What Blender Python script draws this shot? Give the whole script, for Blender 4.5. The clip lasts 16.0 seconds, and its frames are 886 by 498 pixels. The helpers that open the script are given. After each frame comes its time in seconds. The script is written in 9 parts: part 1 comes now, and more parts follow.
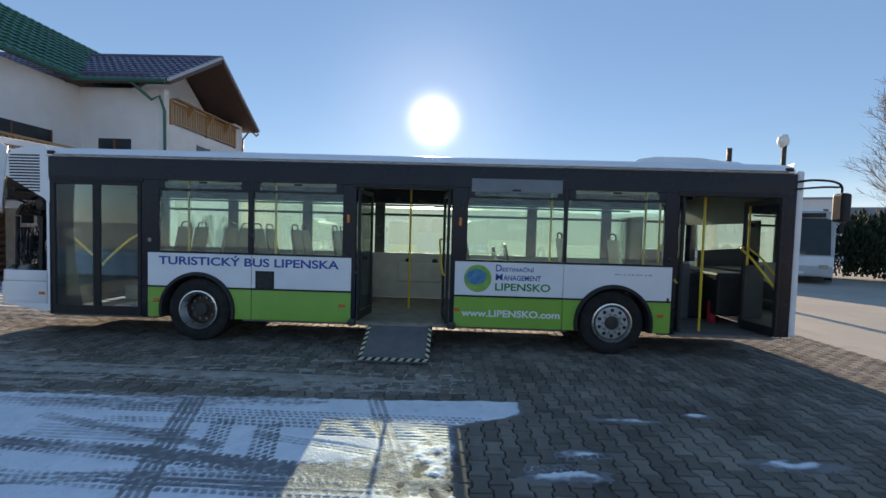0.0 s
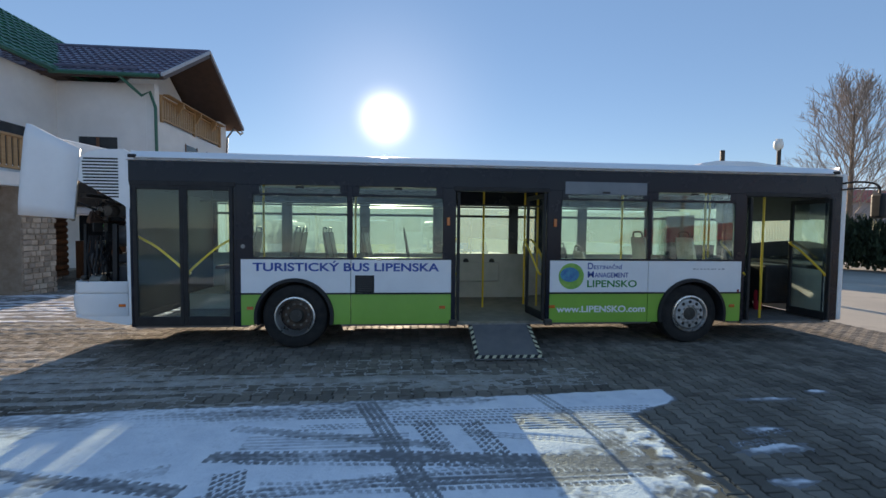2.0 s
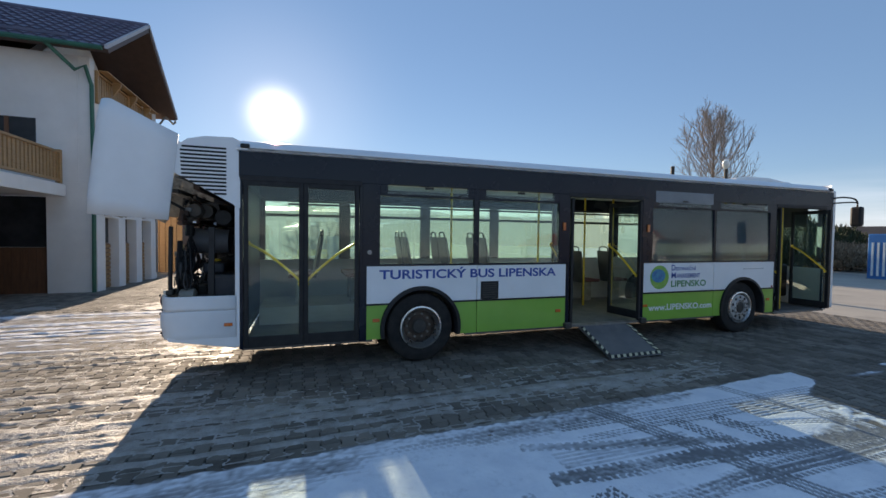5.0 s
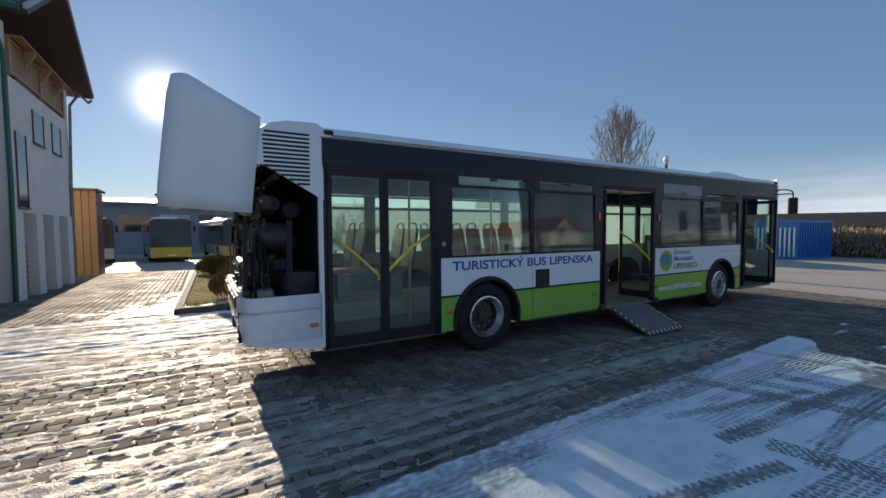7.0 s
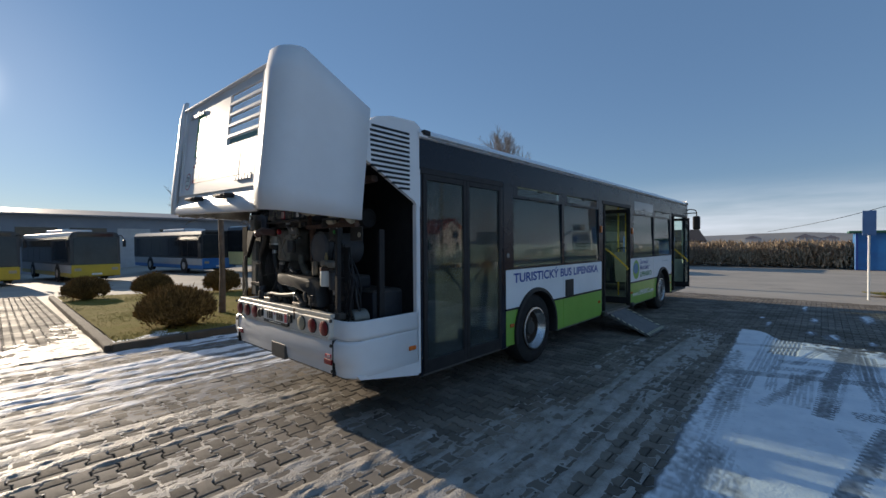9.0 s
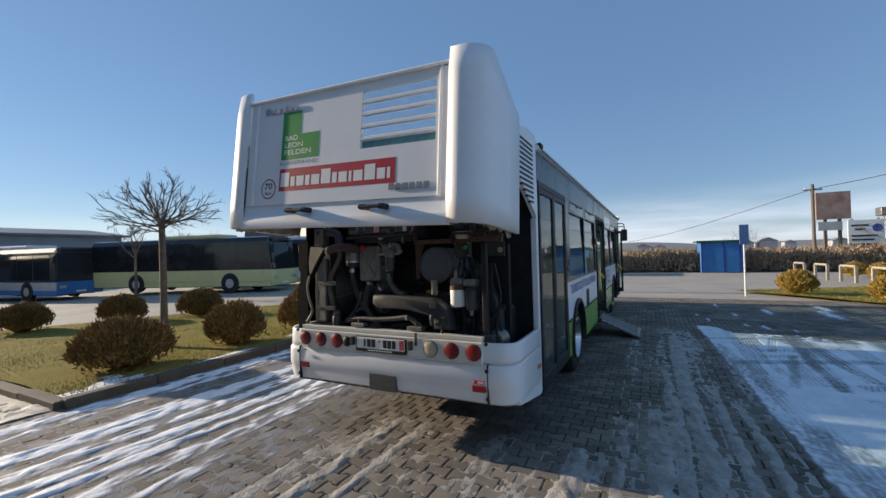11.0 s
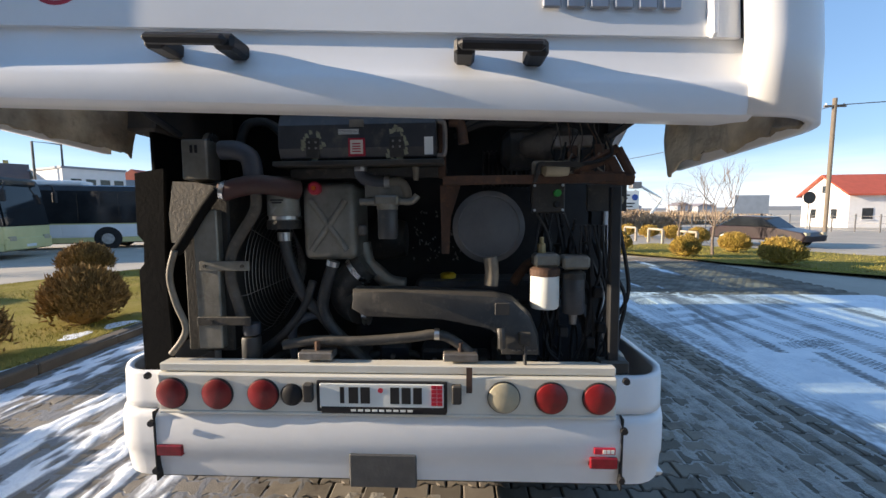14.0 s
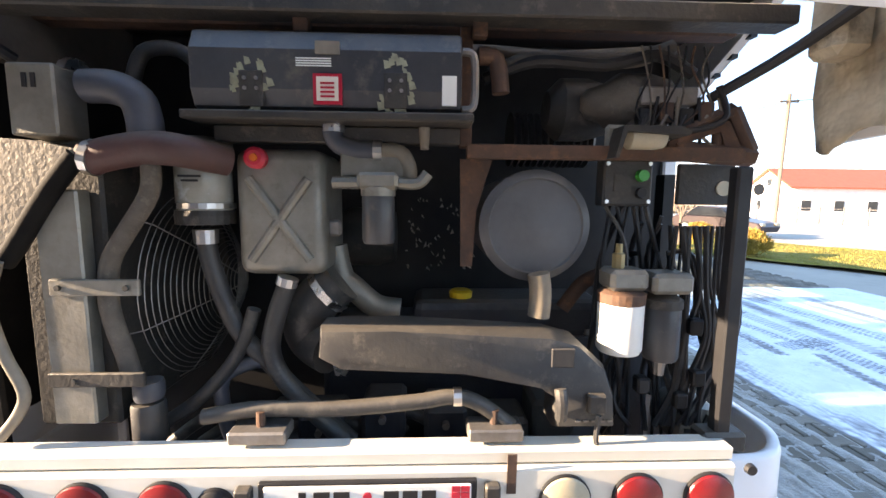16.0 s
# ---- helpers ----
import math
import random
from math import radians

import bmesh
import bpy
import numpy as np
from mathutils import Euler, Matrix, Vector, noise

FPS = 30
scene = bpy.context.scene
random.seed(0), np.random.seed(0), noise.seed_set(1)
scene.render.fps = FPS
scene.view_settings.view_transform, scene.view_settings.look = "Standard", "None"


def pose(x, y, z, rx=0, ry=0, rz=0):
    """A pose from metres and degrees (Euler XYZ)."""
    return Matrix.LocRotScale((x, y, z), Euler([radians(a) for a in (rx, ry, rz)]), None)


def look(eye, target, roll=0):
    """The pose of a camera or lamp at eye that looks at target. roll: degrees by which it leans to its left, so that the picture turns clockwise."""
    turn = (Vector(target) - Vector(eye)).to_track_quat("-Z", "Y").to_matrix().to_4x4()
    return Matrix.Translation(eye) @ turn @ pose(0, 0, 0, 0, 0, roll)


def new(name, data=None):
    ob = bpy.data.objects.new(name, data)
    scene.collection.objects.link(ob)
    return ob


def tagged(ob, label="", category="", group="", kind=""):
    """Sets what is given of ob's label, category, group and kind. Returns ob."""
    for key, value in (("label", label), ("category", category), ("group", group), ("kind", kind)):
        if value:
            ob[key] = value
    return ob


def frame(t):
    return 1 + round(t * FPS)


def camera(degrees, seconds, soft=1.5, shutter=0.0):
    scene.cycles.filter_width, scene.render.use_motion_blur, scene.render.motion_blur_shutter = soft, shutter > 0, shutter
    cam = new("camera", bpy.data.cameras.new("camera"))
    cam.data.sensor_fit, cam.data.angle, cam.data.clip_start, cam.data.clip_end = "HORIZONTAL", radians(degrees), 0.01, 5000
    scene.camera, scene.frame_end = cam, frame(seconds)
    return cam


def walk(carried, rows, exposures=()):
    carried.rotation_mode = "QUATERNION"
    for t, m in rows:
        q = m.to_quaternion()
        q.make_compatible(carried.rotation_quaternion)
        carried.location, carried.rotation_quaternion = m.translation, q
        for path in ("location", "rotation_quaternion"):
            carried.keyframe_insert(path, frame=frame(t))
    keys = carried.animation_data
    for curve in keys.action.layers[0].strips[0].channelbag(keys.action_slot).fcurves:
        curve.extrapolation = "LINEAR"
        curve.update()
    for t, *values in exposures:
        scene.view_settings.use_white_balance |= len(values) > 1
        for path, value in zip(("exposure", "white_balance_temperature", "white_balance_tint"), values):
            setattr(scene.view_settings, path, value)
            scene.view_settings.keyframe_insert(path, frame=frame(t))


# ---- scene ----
cam = camera(94.0, 16.0)
METRES, EYE, TILT, LEAN, TURN = 15.66, 1.66, 0.0, 0.0, 1.4
PATH = [
    (0, (0.012, -0.003, 1.74), (-0.036, 1.995, 1.656), 1.6),
    (0.5, (-0.519, -0.038, 1.754), (-0.535, 1.96, 1.676), 1.4),
    (1, (-1.052, -0.103, 1.754), (-1.029, 1.895, 1.68), 1.0),
    (1.5, (-1.609, -0.096, 1.753), (-1.524, 1.901, 1.677), 0.6),
    (2, (-2.12, -0.133, 1.752), (-1.95, 1.858, 1.664), 0.6),
    (2.5, (-2.619, -0.056, 1.717), (-2.349, 1.923, 1.618), 0.8),
    (3, (-3.134, 0.042, 1.713), (-2.773, 2.006, 1.609), 1.0),
    (3.5, (-3.692, 0.144, 1.723), (-3.249, 2.092, 1.624), 1.1),
    (4, (-4.218, 0.329, 1.745), (-3.707, 2.26, 1.661), 0.9),
    (4.5, (-4.796, 0.445, 1.746), (-4.219, 2.359, 1.674), 0.7),
    (5, (-5.305, 0.63, 1.718), (-4.657, 2.521, 1.657), 0.7),
    (5.2, (-5.545, 0.68, 1.736), (-4.863, 2.56, 1.679), 0.7),
    (7.3, (-7.41, 1.651, 1.69), (-6.318, 3.324, 1.601), -0.3),
    (7.5, (-7.592, 1.818, 1.69), (-6.438, 3.45, 1.616), -0.3),
    (8, (-8.054, 2.215, 1.679), (-6.776, 3.753, 1.623), -0.2),
    (8.5, (-8.439, 2.668, 1.649), (-7.056, 4.112, 1.612), -0.5),
    (9, (-8.831, 3.095, 1.658), (-7.358, 4.447, 1.631), -0.4),
    (9.2, (-8.966, 3.274, 1.665), (-7.461, 4.591, 1.654), -0.2),
    (11.5, (-10.019, 5.5, 1.716), (-8.163, 6.245, 1.728), -2.0),
    (12, (-9.918, 5.937, 1.693), (-8.001, 6.509, 1.686), -2.2),
    (12.5, (-9.735, 6.325, 1.684), (-7.775, 6.723, 1.644), -2.0),
    (13, (-9.409, 6.595, 1.649), (-7.423, 6.804, 1.547), -1.3),
    (13.5, (-8.957, 6.75, 1.674), (-6.966, 6.848, 1.518), -0.7),
    (14, (-8.538, 6.921, 1.696), (-6.548, 6.998, 1.511), -0.2),
    (14.5, (-8.188, 6.985, 1.697), (-6.2, 7.061, 1.486), 0.3),
    (15, (-8.001, 7.062, 1.703), (-6.015, 7.106, 1.475), 0.6),
    (15.5, (-7.9, 7.175, 1.708), (-5.916, 7.17, 1.457), 1.0),
    (16, (-7.844, 7.119, 1.707), (-5.864, 7.017, 1.448), 1.0),
]
walk(cam, [(t, look(eye, target, roll)) for t, eye, target, roll in PATH],
     exposures=((0.0, 0.82, 6850, 16), (5.0, 0.72, 6850, 16), (7.5, 0.28, 6550, 14), (9.0, 0.24, 6480, 13), (11.5, 0.68, 6500, 13), (13.5, 1.08, 6550, 13), (14.2, 1.3, 6600, 14), (15.0, 2.0, 7250, 17), (16.0, 2.8, 7500, 20)))

# ---- sky, sun ----
SUN = Vector((-0.053, 0.966, 0.256)).normalized()
SUN_EL, SUN_AZ = math.asin(SUN.z), math.atan2(SUN.x, SUN.y)


def node(tree, kind, at=(0, 0), **values):
    n = tree.nodes.new(kind)
    n.location = at
    for key, value in values.items():
        if key in n.inputs:
            n.inputs[key].default_value = value
    return n


world = bpy.data.worlds.new("sky")
scene.world = world
world.use_nodes = True
wt = world.node_tree
wt.nodes.clear()
sky = wt.nodes.new("ShaderNodeTexSky")
sky.sky_type = "NISHITA"
sky.sun_disc = False
sky.sun_elevation, sky.sun_rotation = SUN_EL, SUN_AZ
sky.air_density, sky.dust_density, sky.ozone_density, sky.altitude = 1.0, 0.03, 2.2, 350
sky_out = wt.nodes.new("ShaderNodeBackground")
sky_out.inputs["Strength"].default_value = 0.11
even = wt.nodes.new("ShaderNodeMix")
even.data_type = "RGBA"
even.inputs["Factor"].default_value = 0.58
even.inputs["B"].default_value = (0.84, 1.7, 3.1, 1)
wt.links.new(sky.outputs[0], even.inputs["A"])
wt.links.new(even.outputs["Result"], sky_out.inputs["Color"])
# the bright disc of the sun and the haze round it
way = wt.nodes.new("ShaderNodeTexCoord")
dot = wt.nodes.new("ShaderNodeVectorMath")
dot.operation = "DOT_PRODUCT"
dot.inputs[1].default_value = SUN
wt.links.new(way.outputs["Generated"], dot.inputs[0])
disc = node(wt, "ShaderNodeMapRange")
disc.inputs["From Min"].default_value, disc.inputs["From Max"].default_value = math.cos(radians(6.6)), 1.0
disc.inputs["To Min"].default_value, disc.inputs["To Max"].default_value = 0.0, 1.03
haze = node(wt, "ShaderNodeMapRange")
haze.inputs["From Min"].default_value, haze.inputs["From Max"].default_value = math.cos(radians(24)), 1.0
haze.inputs["To Min"].default_value, haze.inputs["To Max"].default_value = 0.0, 1.0
wt.links.new(dot.outputs["Value"], disc.inputs["Value"])
wt.links.new(dot.outputs["Value"], haze.inputs["Value"])
power = wt.nodes.new("ShaderNodeMath")
power.operation = "POWER"
power.inputs[1].default_value = 5.0
wt.links.new(haze.outputs[0], power.inputs[0])
both = wt.nodes.new("ShaderNodeMath")
both.operation = "MULTIPLY_ADD"
both.inputs[1].default_value = 0.09
wt.links.new(power.outputs[0], both.inputs[0])
core = wt.nodes.new("ShaderNodeMath")
core.operation = "POWER"
core.inputs[1].default_value = 7.0
wt.links.new(disc.outputs[0], core.inputs[0])
wt.links.new(core.outputs[0], both.inputs[2])
glow = wt.nodes.new("ShaderNodeBackground")
glow.inputs["Color"].default_value = (1, 0.95, 0.84, 1)
wt.links.new(both.outputs[0], glow.inputs["Strength"])
# thin cloud low over the horizon
sep = wt.nodes.new("ShaderNodeSeparateXYZ")
wt.links.new(way.outputs["Generated"], sep.inputs[0])
stretch = wt.nodes.new("ShaderNodeMapping")
stretch.inputs["Scale"].default_value = (1.6, 1.6, 13)
wt.links.new(way.outputs["Generated"], stretch.inputs["Vector"])
wisp = node(wt, "ShaderNodeTexNoise", Scale=2.2, Detail=4.0, Roughness=0.55)
wt.links.new(stretch.outputs[0], wisp.inputs["Vector"])
band = node(wt, "ShaderNodeMapRange")
band.interpolation_type = "SMOOTHSTEP"
for key, value in (("From Min", 0.14), ("From Max", 0.02), ("To Min", 0.0), ("To Max", 0.85)):
    band.inputs[key].default_value = value
wt.links.new(sep.outputs["Z"], band.inputs["Value"])
east = node(wt, "ShaderNodeMapRange")
for key, value in (("From Min", -0.1), ("From Max", 0.8), ("To Min", 0.0), ("To Max", 1.0)):
    east.inputs[key].default_value = value
wt.links.new(sep.outputs["X"], east.inputs["Value"])
veil = wt.nodes.new("ShaderNodeMath")
veil.operation = "MULTIPLY"
wt.links.new(band.outputs[0], veil.inputs[0])
wt.links.new(east.outputs[0], veil.inputs[1])
thin = node(wt, "ShaderNodeMapRange")
for key, value in (("From Min", 0.3), ("From Max", 0.75), ("To Min", 0.1), ("To Max", 0.9)):
    thin.inputs[key].default_value = value
wt.links.new(wisp.outputs[0], thin.inputs["Value"])
cloud = wt.nodes.new("ShaderNodeMath")
cloud.operation = "MULTIPLY"
wt.links.new(veil.outputs[0], cloud.inputs[0])
wt.links.new(thin.outputs[0], cloud.inputs[1])
white = wt.nodes.new("ShaderNodeBackground")
white.inputs["Color"].default_value, white.inputs["Strength"].default_value = (0.8, 0.87, 0.97, 1), 0.85
mix = wt.nodes.new("ShaderNodeMixShader")
wt.links.new(cloud.outputs[0], mix.inputs[0])
wt.links.new(sky_out.outputs[0], mix.inputs[1])
wt.links.new(white.outputs[0], mix.inputs[2])
add = wt.nodes.new("ShaderNodeAddShader")
wt.links.new(mix.outputs[0], add.inputs[0])
wt.links.new(glow.outputs[0], add.inputs[1])
wout = wt.nodes.new("ShaderNodeOutputWorld")
wt.links.new(add.outputs[0], wout.inputs[0])

sun_lamp = bpy.data.lights.new("sun", "SUN")
sun_lamp.energy, sun_lamp.angle, sun_lamp.color = 4.7, radians(0.5), (1.0, 0.85, 0.64)
sun = new("sun", sun_lamp)
sun.matrix_world = look(SUN * 60, (0, 0, 0))

# ---- materials ----
def surf(name, a, b=None, scale=6.0, rough=0.6, metal=0.0, bump=0.0, grain=60.0, coat=0.0, spots=None, rough2=None, vary=0.0, stretch=None, spec=0.5):
    """A procedural surface: two colours mixed by large and fine noise, an optional stain colour, bump, and a shift from piece to piece."""
    m = bpy.data.materials.new(name)
    m.use_nodes = True
    t = m.node_tree
    p = t.nodes["Principled BSDF"]
    p.inputs["Metallic"].default_value = metal
    p.inputs["Specular IOR Level"].default_value = spec
    p.inputs["Coat Weight"].default_value = coat
    p.inputs["Coat Roughness"].default_value = 0.06
    co = t.nodes.new("ShaderNodeTexCoord")
    vec = co.outputs["Object"]
    if stretch:
        mp = t.nodes.new("ShaderNodeMapping")
        mp.inputs["Scale"].default_value = stretch
        t.links.new(vec, mp.inputs["Vector"])
        vec = mp.outputs[0]
    big = node(t, "ShaderNodeTexNoise", Scale=scale, Detail=5.0, Roughness=0.6)
    fine = node(t, "ShaderNodeTexNoise", Scale=grain, Detail=3.0, Roughness=0.6)
    for n in (big, fine):
        t.links.new(vec, n.inputs["Vector"])
    b = b or tuple(min(1.0, v * 0.8) for v in a)
    mixer = t.nodes.new("ShaderNodeMix")
    mixer.data_type = "RGBA"
    mixer.inputs["A"].default_value, mixer.inputs["B"].default_value = (*a, 1), (*b, 1)
    blend = t.nodes.new("ShaderNodeMath")
    blend.operation = "MULTIPLY_ADD"
    blend.inputs[1].default_value = 0.35
    t.links.new(fine.outputs[0], blend.inputs[0])
    ramp = node(t, "ShaderNodeMapRange")
    for key, value in (("From Min", 0.35), ("From Max", 0.65), ("To Min", -0.17), ("To Max", 0.83)):
        ramp.inputs[key].default_value = value
    t.links.new(big.outputs[0], ramp.inputs["Value"])
    t.links.new(ramp.outputs[0], blend.inputs[2])
    t.links.new(blend.outputs[0], mixer.inputs["Factor"])
    colour = mixer.outputs["Result"]
    if spots:
        stain = node(t, "ShaderNodeTexNoise", Scale=scale * 2.3, Detail=8.0, Roughness=0.7)
        t.links.new(vec, stain.inputs["Vector"])
        cut = node(t, "ShaderNodeMapRange")
        for key, value in (("From Min", 0.55), ("From Max", 0.7), ("To Min", 0.0), ("To Max", 0.85)):
            cut.inputs[key].default_value = value
        t.links.new(stain.outputs[0], cut.inputs["Value"])
        over = t.nodes.new("ShaderNodeMix")
        over.data_type = "RGBA"
        over.inputs["B"].default_value = (*spots, 1)
        t.links.new(cut.outputs[0], over.inputs["Factor"])
        t.links.new(colour, over.inputs["A"])
        colour = over.outputs["Result"]
    if vary:
        info = t.nodes.new("ShaderNodeObjectInfo")
        geo = t.nodes.new("ShaderNodeNewGeometry")
        total = t.nodes.new("ShaderNodeMath")
        total.operation = "ADD"
        t.links.new(info.outputs["Random"], total.inputs[0])
        t.links.new(geo.outputs["Random Per Island"], total.inputs[1])
        wrap = t.nodes.new("ShaderNodeMath")
        wrap.operation = "FRACT"
        t.links.new(total.outputs[0], wrap.inputs[0])
        level = node(t, "ShaderNodeMapRange")
        level.inputs["To Min"].default_value, level.inputs["To Max"].default_value = 1 - vary, 1 + vary
        t.links.new(wrap.outputs[0], level.inputs["Value"])
        hsv = t.nodes.new("ShaderNodeHueSaturation")
        t.links.new(level.outputs[0], hsv.inputs["Value"])
        t.links.new(colour, hsv.inputs["Color"])
        colour = hsv.outputs[0]
    t.links.new(colour, p.inputs["Base Color"])
    gloss = node(t, "ShaderNodeMapRange")
    gloss.inputs["To Min"].default_value = rough
    gloss.inputs["To Max"].default_value = rough if rough2 is None else rough2
    for key, value in (("From Min", 0.35), ("From Max", 0.65)):
        gloss.inputs[key].default_value = value
    t.links.new(big.outputs[0], gloss.inputs["Value"])
    t.links.new(gloss.outputs[0], p.inputs["Roughness"])
    if bump:
        bn = node(t, "ShaderNodeBump", Strength=1.0, Distance=bump)
        t.links.new(fine.outputs[0], bn.inputs["Height"])
        t.links.new(bn.outputs[0], p.inputs["Normal"])
    return m


def settle(m, dust, most=0.8):
    """Dust that has settled on whatever faces up, in patches."""
    t = m.node_tree
    p = t.nodes["Principled BSDF"]
    below = p.inputs["Base Color"].links[0].from_socket
    geo = t.nodes.new("ShaderNodeNewGeometry")
    sep_n = t.nodes.new("ShaderNodeSeparateXYZ")
    t.links.new(geo.outputs["Normal"], sep_n.inputs[0])
    patchy = node(t, "ShaderNodeTexNoise", Scale=14.0, Detail=6.0, Roughness=0.65)
    co = t.nodes.new("ShaderNodeTexCoord")
    t.links.new(co.outputs["Object"], patchy.inputs["Vector"])
    total = t.nodes.new("ShaderNodeMath")
    total.operation = "ADD"
    t.links.new(sep_n.outputs["Z"], total.inputs[0])
    t.links.new(patchy.outputs[0], total.inputs[1])
    share = node(t, "ShaderNodeMapRange")
    for key, value in (("From Min", 0.75), ("From Max", 1.3), ("To Min", 0.0), ("To Max", most)):
        share.inputs[key].default_value = value
    t.links.new(total.outputs[0], share.inputs["Value"])
    over = t.nodes.new("ShaderNodeMix")
    over.data_type = "RGBA"
    over.inputs["B"].default_value = (*dust, 1)
    t.links.new(share.outputs[0], over.inputs["Factor"])
    t.links.new(below, over.inputs["A"])
    t.links.new(over.outputs["Result"], p.inputs["Base Color"])
    return m


def glass(name, tint, gloss=0.02, ior=1.5, film=0.0):
    """A tinted pane: clear through, with a mirror-like face."""
    m = bpy.data.materials.new(name)
    m.use_nodes = True
    t = m.node_tree
    t.nodes.clear()
    clear = node(t, "ShaderNodeBsdfTransparent")
    clear.inputs["Color"].default_value = (*tint, 1)
    shine = node(t, "ShaderNodeBsdfGlossy", Roughness=gloss)
    fres = node(t, "ShaderNodeFresnel", IOR=ior)
    mixer = t.nodes.new("ShaderNodeMixShader")
    t.links.new(fres.outputs[0], mixer.inputs[0])
    t.links.new(clear.outputs[0], mixer.inputs[1])
    t.links.new(shine.outputs[0], mixer.inputs[2])
    out = t.nodes.new("ShaderNodeOutputMaterial")
    t.links.new(mixer.outputs[0], out.inputs[0])
    if film:
        grime = node(t, "ShaderNodeBsdfDiffuse")
        grime.inputs["Color"].default_value = (0.62, 0.72, 0.74, 1)
        smear = node(t, "ShaderNodeTexNoise", Scale=2.2, Detail=6.0, Roughness=0.6)
        level = node(t, "ShaderNodeMapRange")
        for key, value in (("From Min", 0.3), ("From Max", 0.7), ("To Min", film * 0.5), ("To Max", film * 1.5)):
            level.inputs[key].default_value = value
        t.links.new(smear.outputs[0], level.inputs["Value"])
        dirty = t.nodes.new("ShaderNodeMixShader")
        t.links.new(level.outputs[0], dirty.inputs[0])
        t.links.new(mixer.outputs[0], dirty.inputs[1])
        t.links.new(grime.outputs[0], dirty.inputs[2])
        t.links.new(dirty.outputs[0], out.inputs[0])
    return m


def dusty(name, tint, film, share):
    """A pane under a film of road dust that glows when the sun stands behind it."""
    m = glass(name, tint, 0.01, 1.33)
    t = m.node_tree
    out = next(n for n in t.nodes if n.type == "OUTPUT_MATERIAL")
    clean = out.inputs[0].links[0].from_socket
    through_dust = node(t, "ShaderNodeBsdfTranslucent")
    through_dust.inputs["Color"].default_value = (*film, 1)
    spots = node(t, "ShaderNodeTexNoise", Scale=1.3, Detail=4.0)
    level = node(t, "ShaderNodeMapRange")
    level.inputs["To Min"].default_value, level.inputs["To Max"].default_value = share * 0.8, share * 1.2
    t.links.new(spots.outputs[0], level.inputs["Value"])
    mixer = t.nodes.new("ShaderNodeMixShader")
    t.links.new(level.outputs[0], mixer.inputs[0])
    t.links.new(clean, mixer.inputs[1])
    t.links.new(through_dust.outputs[0], mixer.inputs[2])
    t.links.new(mixer.outputs[0], out.inputs[0])
    return m


WHITE = surf("white_paint", (0.86, 0.86, 0.86), (0.8, 0.8, 0.8), 1.6, 0.36, coat=0.2, rough2=0.48, spec=0.22)
CREAM = surf("aged_white_paint", (0.77, 0.745, 0.67), (0.69, 0.65, 0.55), 2.5, 0.32, coat=0.3, rough2=0.5)
GREEN = surf("green_paint", (0.24, 0.48, 0.06), (0.21, 0.43, 0.05), 1.5, 0.3, coat=0.4, rough2=0.42)
NAVY = surf("black_gloss_band", (0.005, 0.0085, 0.018), (0.007, 0.011, 0.022), 2.0, 0.2, rough2=0.3, spec=0.3)
BLACK = surf("black_plastic", (0.014, 0.014, 0.016), (0.024, 0.024, 0.025), 8, 0.5, bump=0.0004, grain=300, spec=0.3)
RUBBER = surf("tyre_rubber", (0.016, 0.016, 0.017), (0.034, 0.032, 0.03), 7, 0.75, bump=0.0015, grain=80, spec=0.25)
CHROME = surf("bright_metal", (0.72, 0.72, 0.72), (0.55, 0.54, 0.52), 9, 0.22, 1.0, rough2=0.4)
STEEL = surf("dull_steel", (0.32, 0.31, 0.3), (0.22, 0.2, 0.18), 9, 0.45, 0.8, bump=0.001, rough2=0.6)
DARKSTEEL = surf("greasy_dark_metal", (0.035, 0.034, 0.033), (0.065, 0.06, 0.053), 7, 0.5, 0.3, bump=0.002, grain=70, rough2=0.7, spots=(0.13, 0.112, 0.092))
MATT = surf("matt_black_rubber", (0.006, 0.006, 0.0065), (0.011, 0.0105, 0.01), 8, 0.8, bump=0.001, spec=0.1)
RUST = surf("rusty_metal", (0.13, 0.07, 0.045), (0.07, 0.045, 0.035), 9, 0.75, 0.2, bump=0.002, spots=(0.2, 0.1, 0.05))
RIM = surf("dusty_wheel_rim", (0.55, 0.54, 0.52), (0.38, 0.365, 0.345), 9, 0.5, 0.3, bump=0.001, spots=(0.2, 0.17, 0.14))
YELLOW = surf("yellow_handrail_paint", (0.72, 0.5, 0.03), (0.66, 0.44, 0.03), 4, 0.35)
ORANGE = surf("orange_lens", (0.7, 0.17, 0.02), (0.55, 0.12, 0.02), 9, 0.2, coat=0.5)
RED = surf("red_lens", (0.24, 0.011, 0.013), (0.15, 0.009, 0.01), 14, 0.32, coat=0.12, bump=0.0008, grain=220)
LENS = surf("clear_lens", (0.46, 0.41, 0.29), (0.36, 0.32, 0.23), 12, 0.32, coat=0.15, bump=0.0008, grain=220)
INSIDE = surf("grey_interior_panel", (0.46, 0.46, 0.45), (0.38, 0.38, 0.37), 3, 0.6)
FLOORING = surf("dark_vinyl_floor", (0.1, 0.1, 0.1), (0.16, 0.155, 0.15), 5, 0.6, bump=0.0006, grain=200)
SEAT = surf("dark_seat_shell", (0.05, 0.05, 0.055), (0.08, 0.08, 0.085), 5, 0.5)
FABRIC = surf("worn_seat_fabric", (0.16, 0.05, 0.045), (0.1, 0.05, 0.06), 30, 0.9)
PANE = glass("tinted_bus_glass", (0.86, 0.95, 0.92), 0.01, 1.52, 0.03)
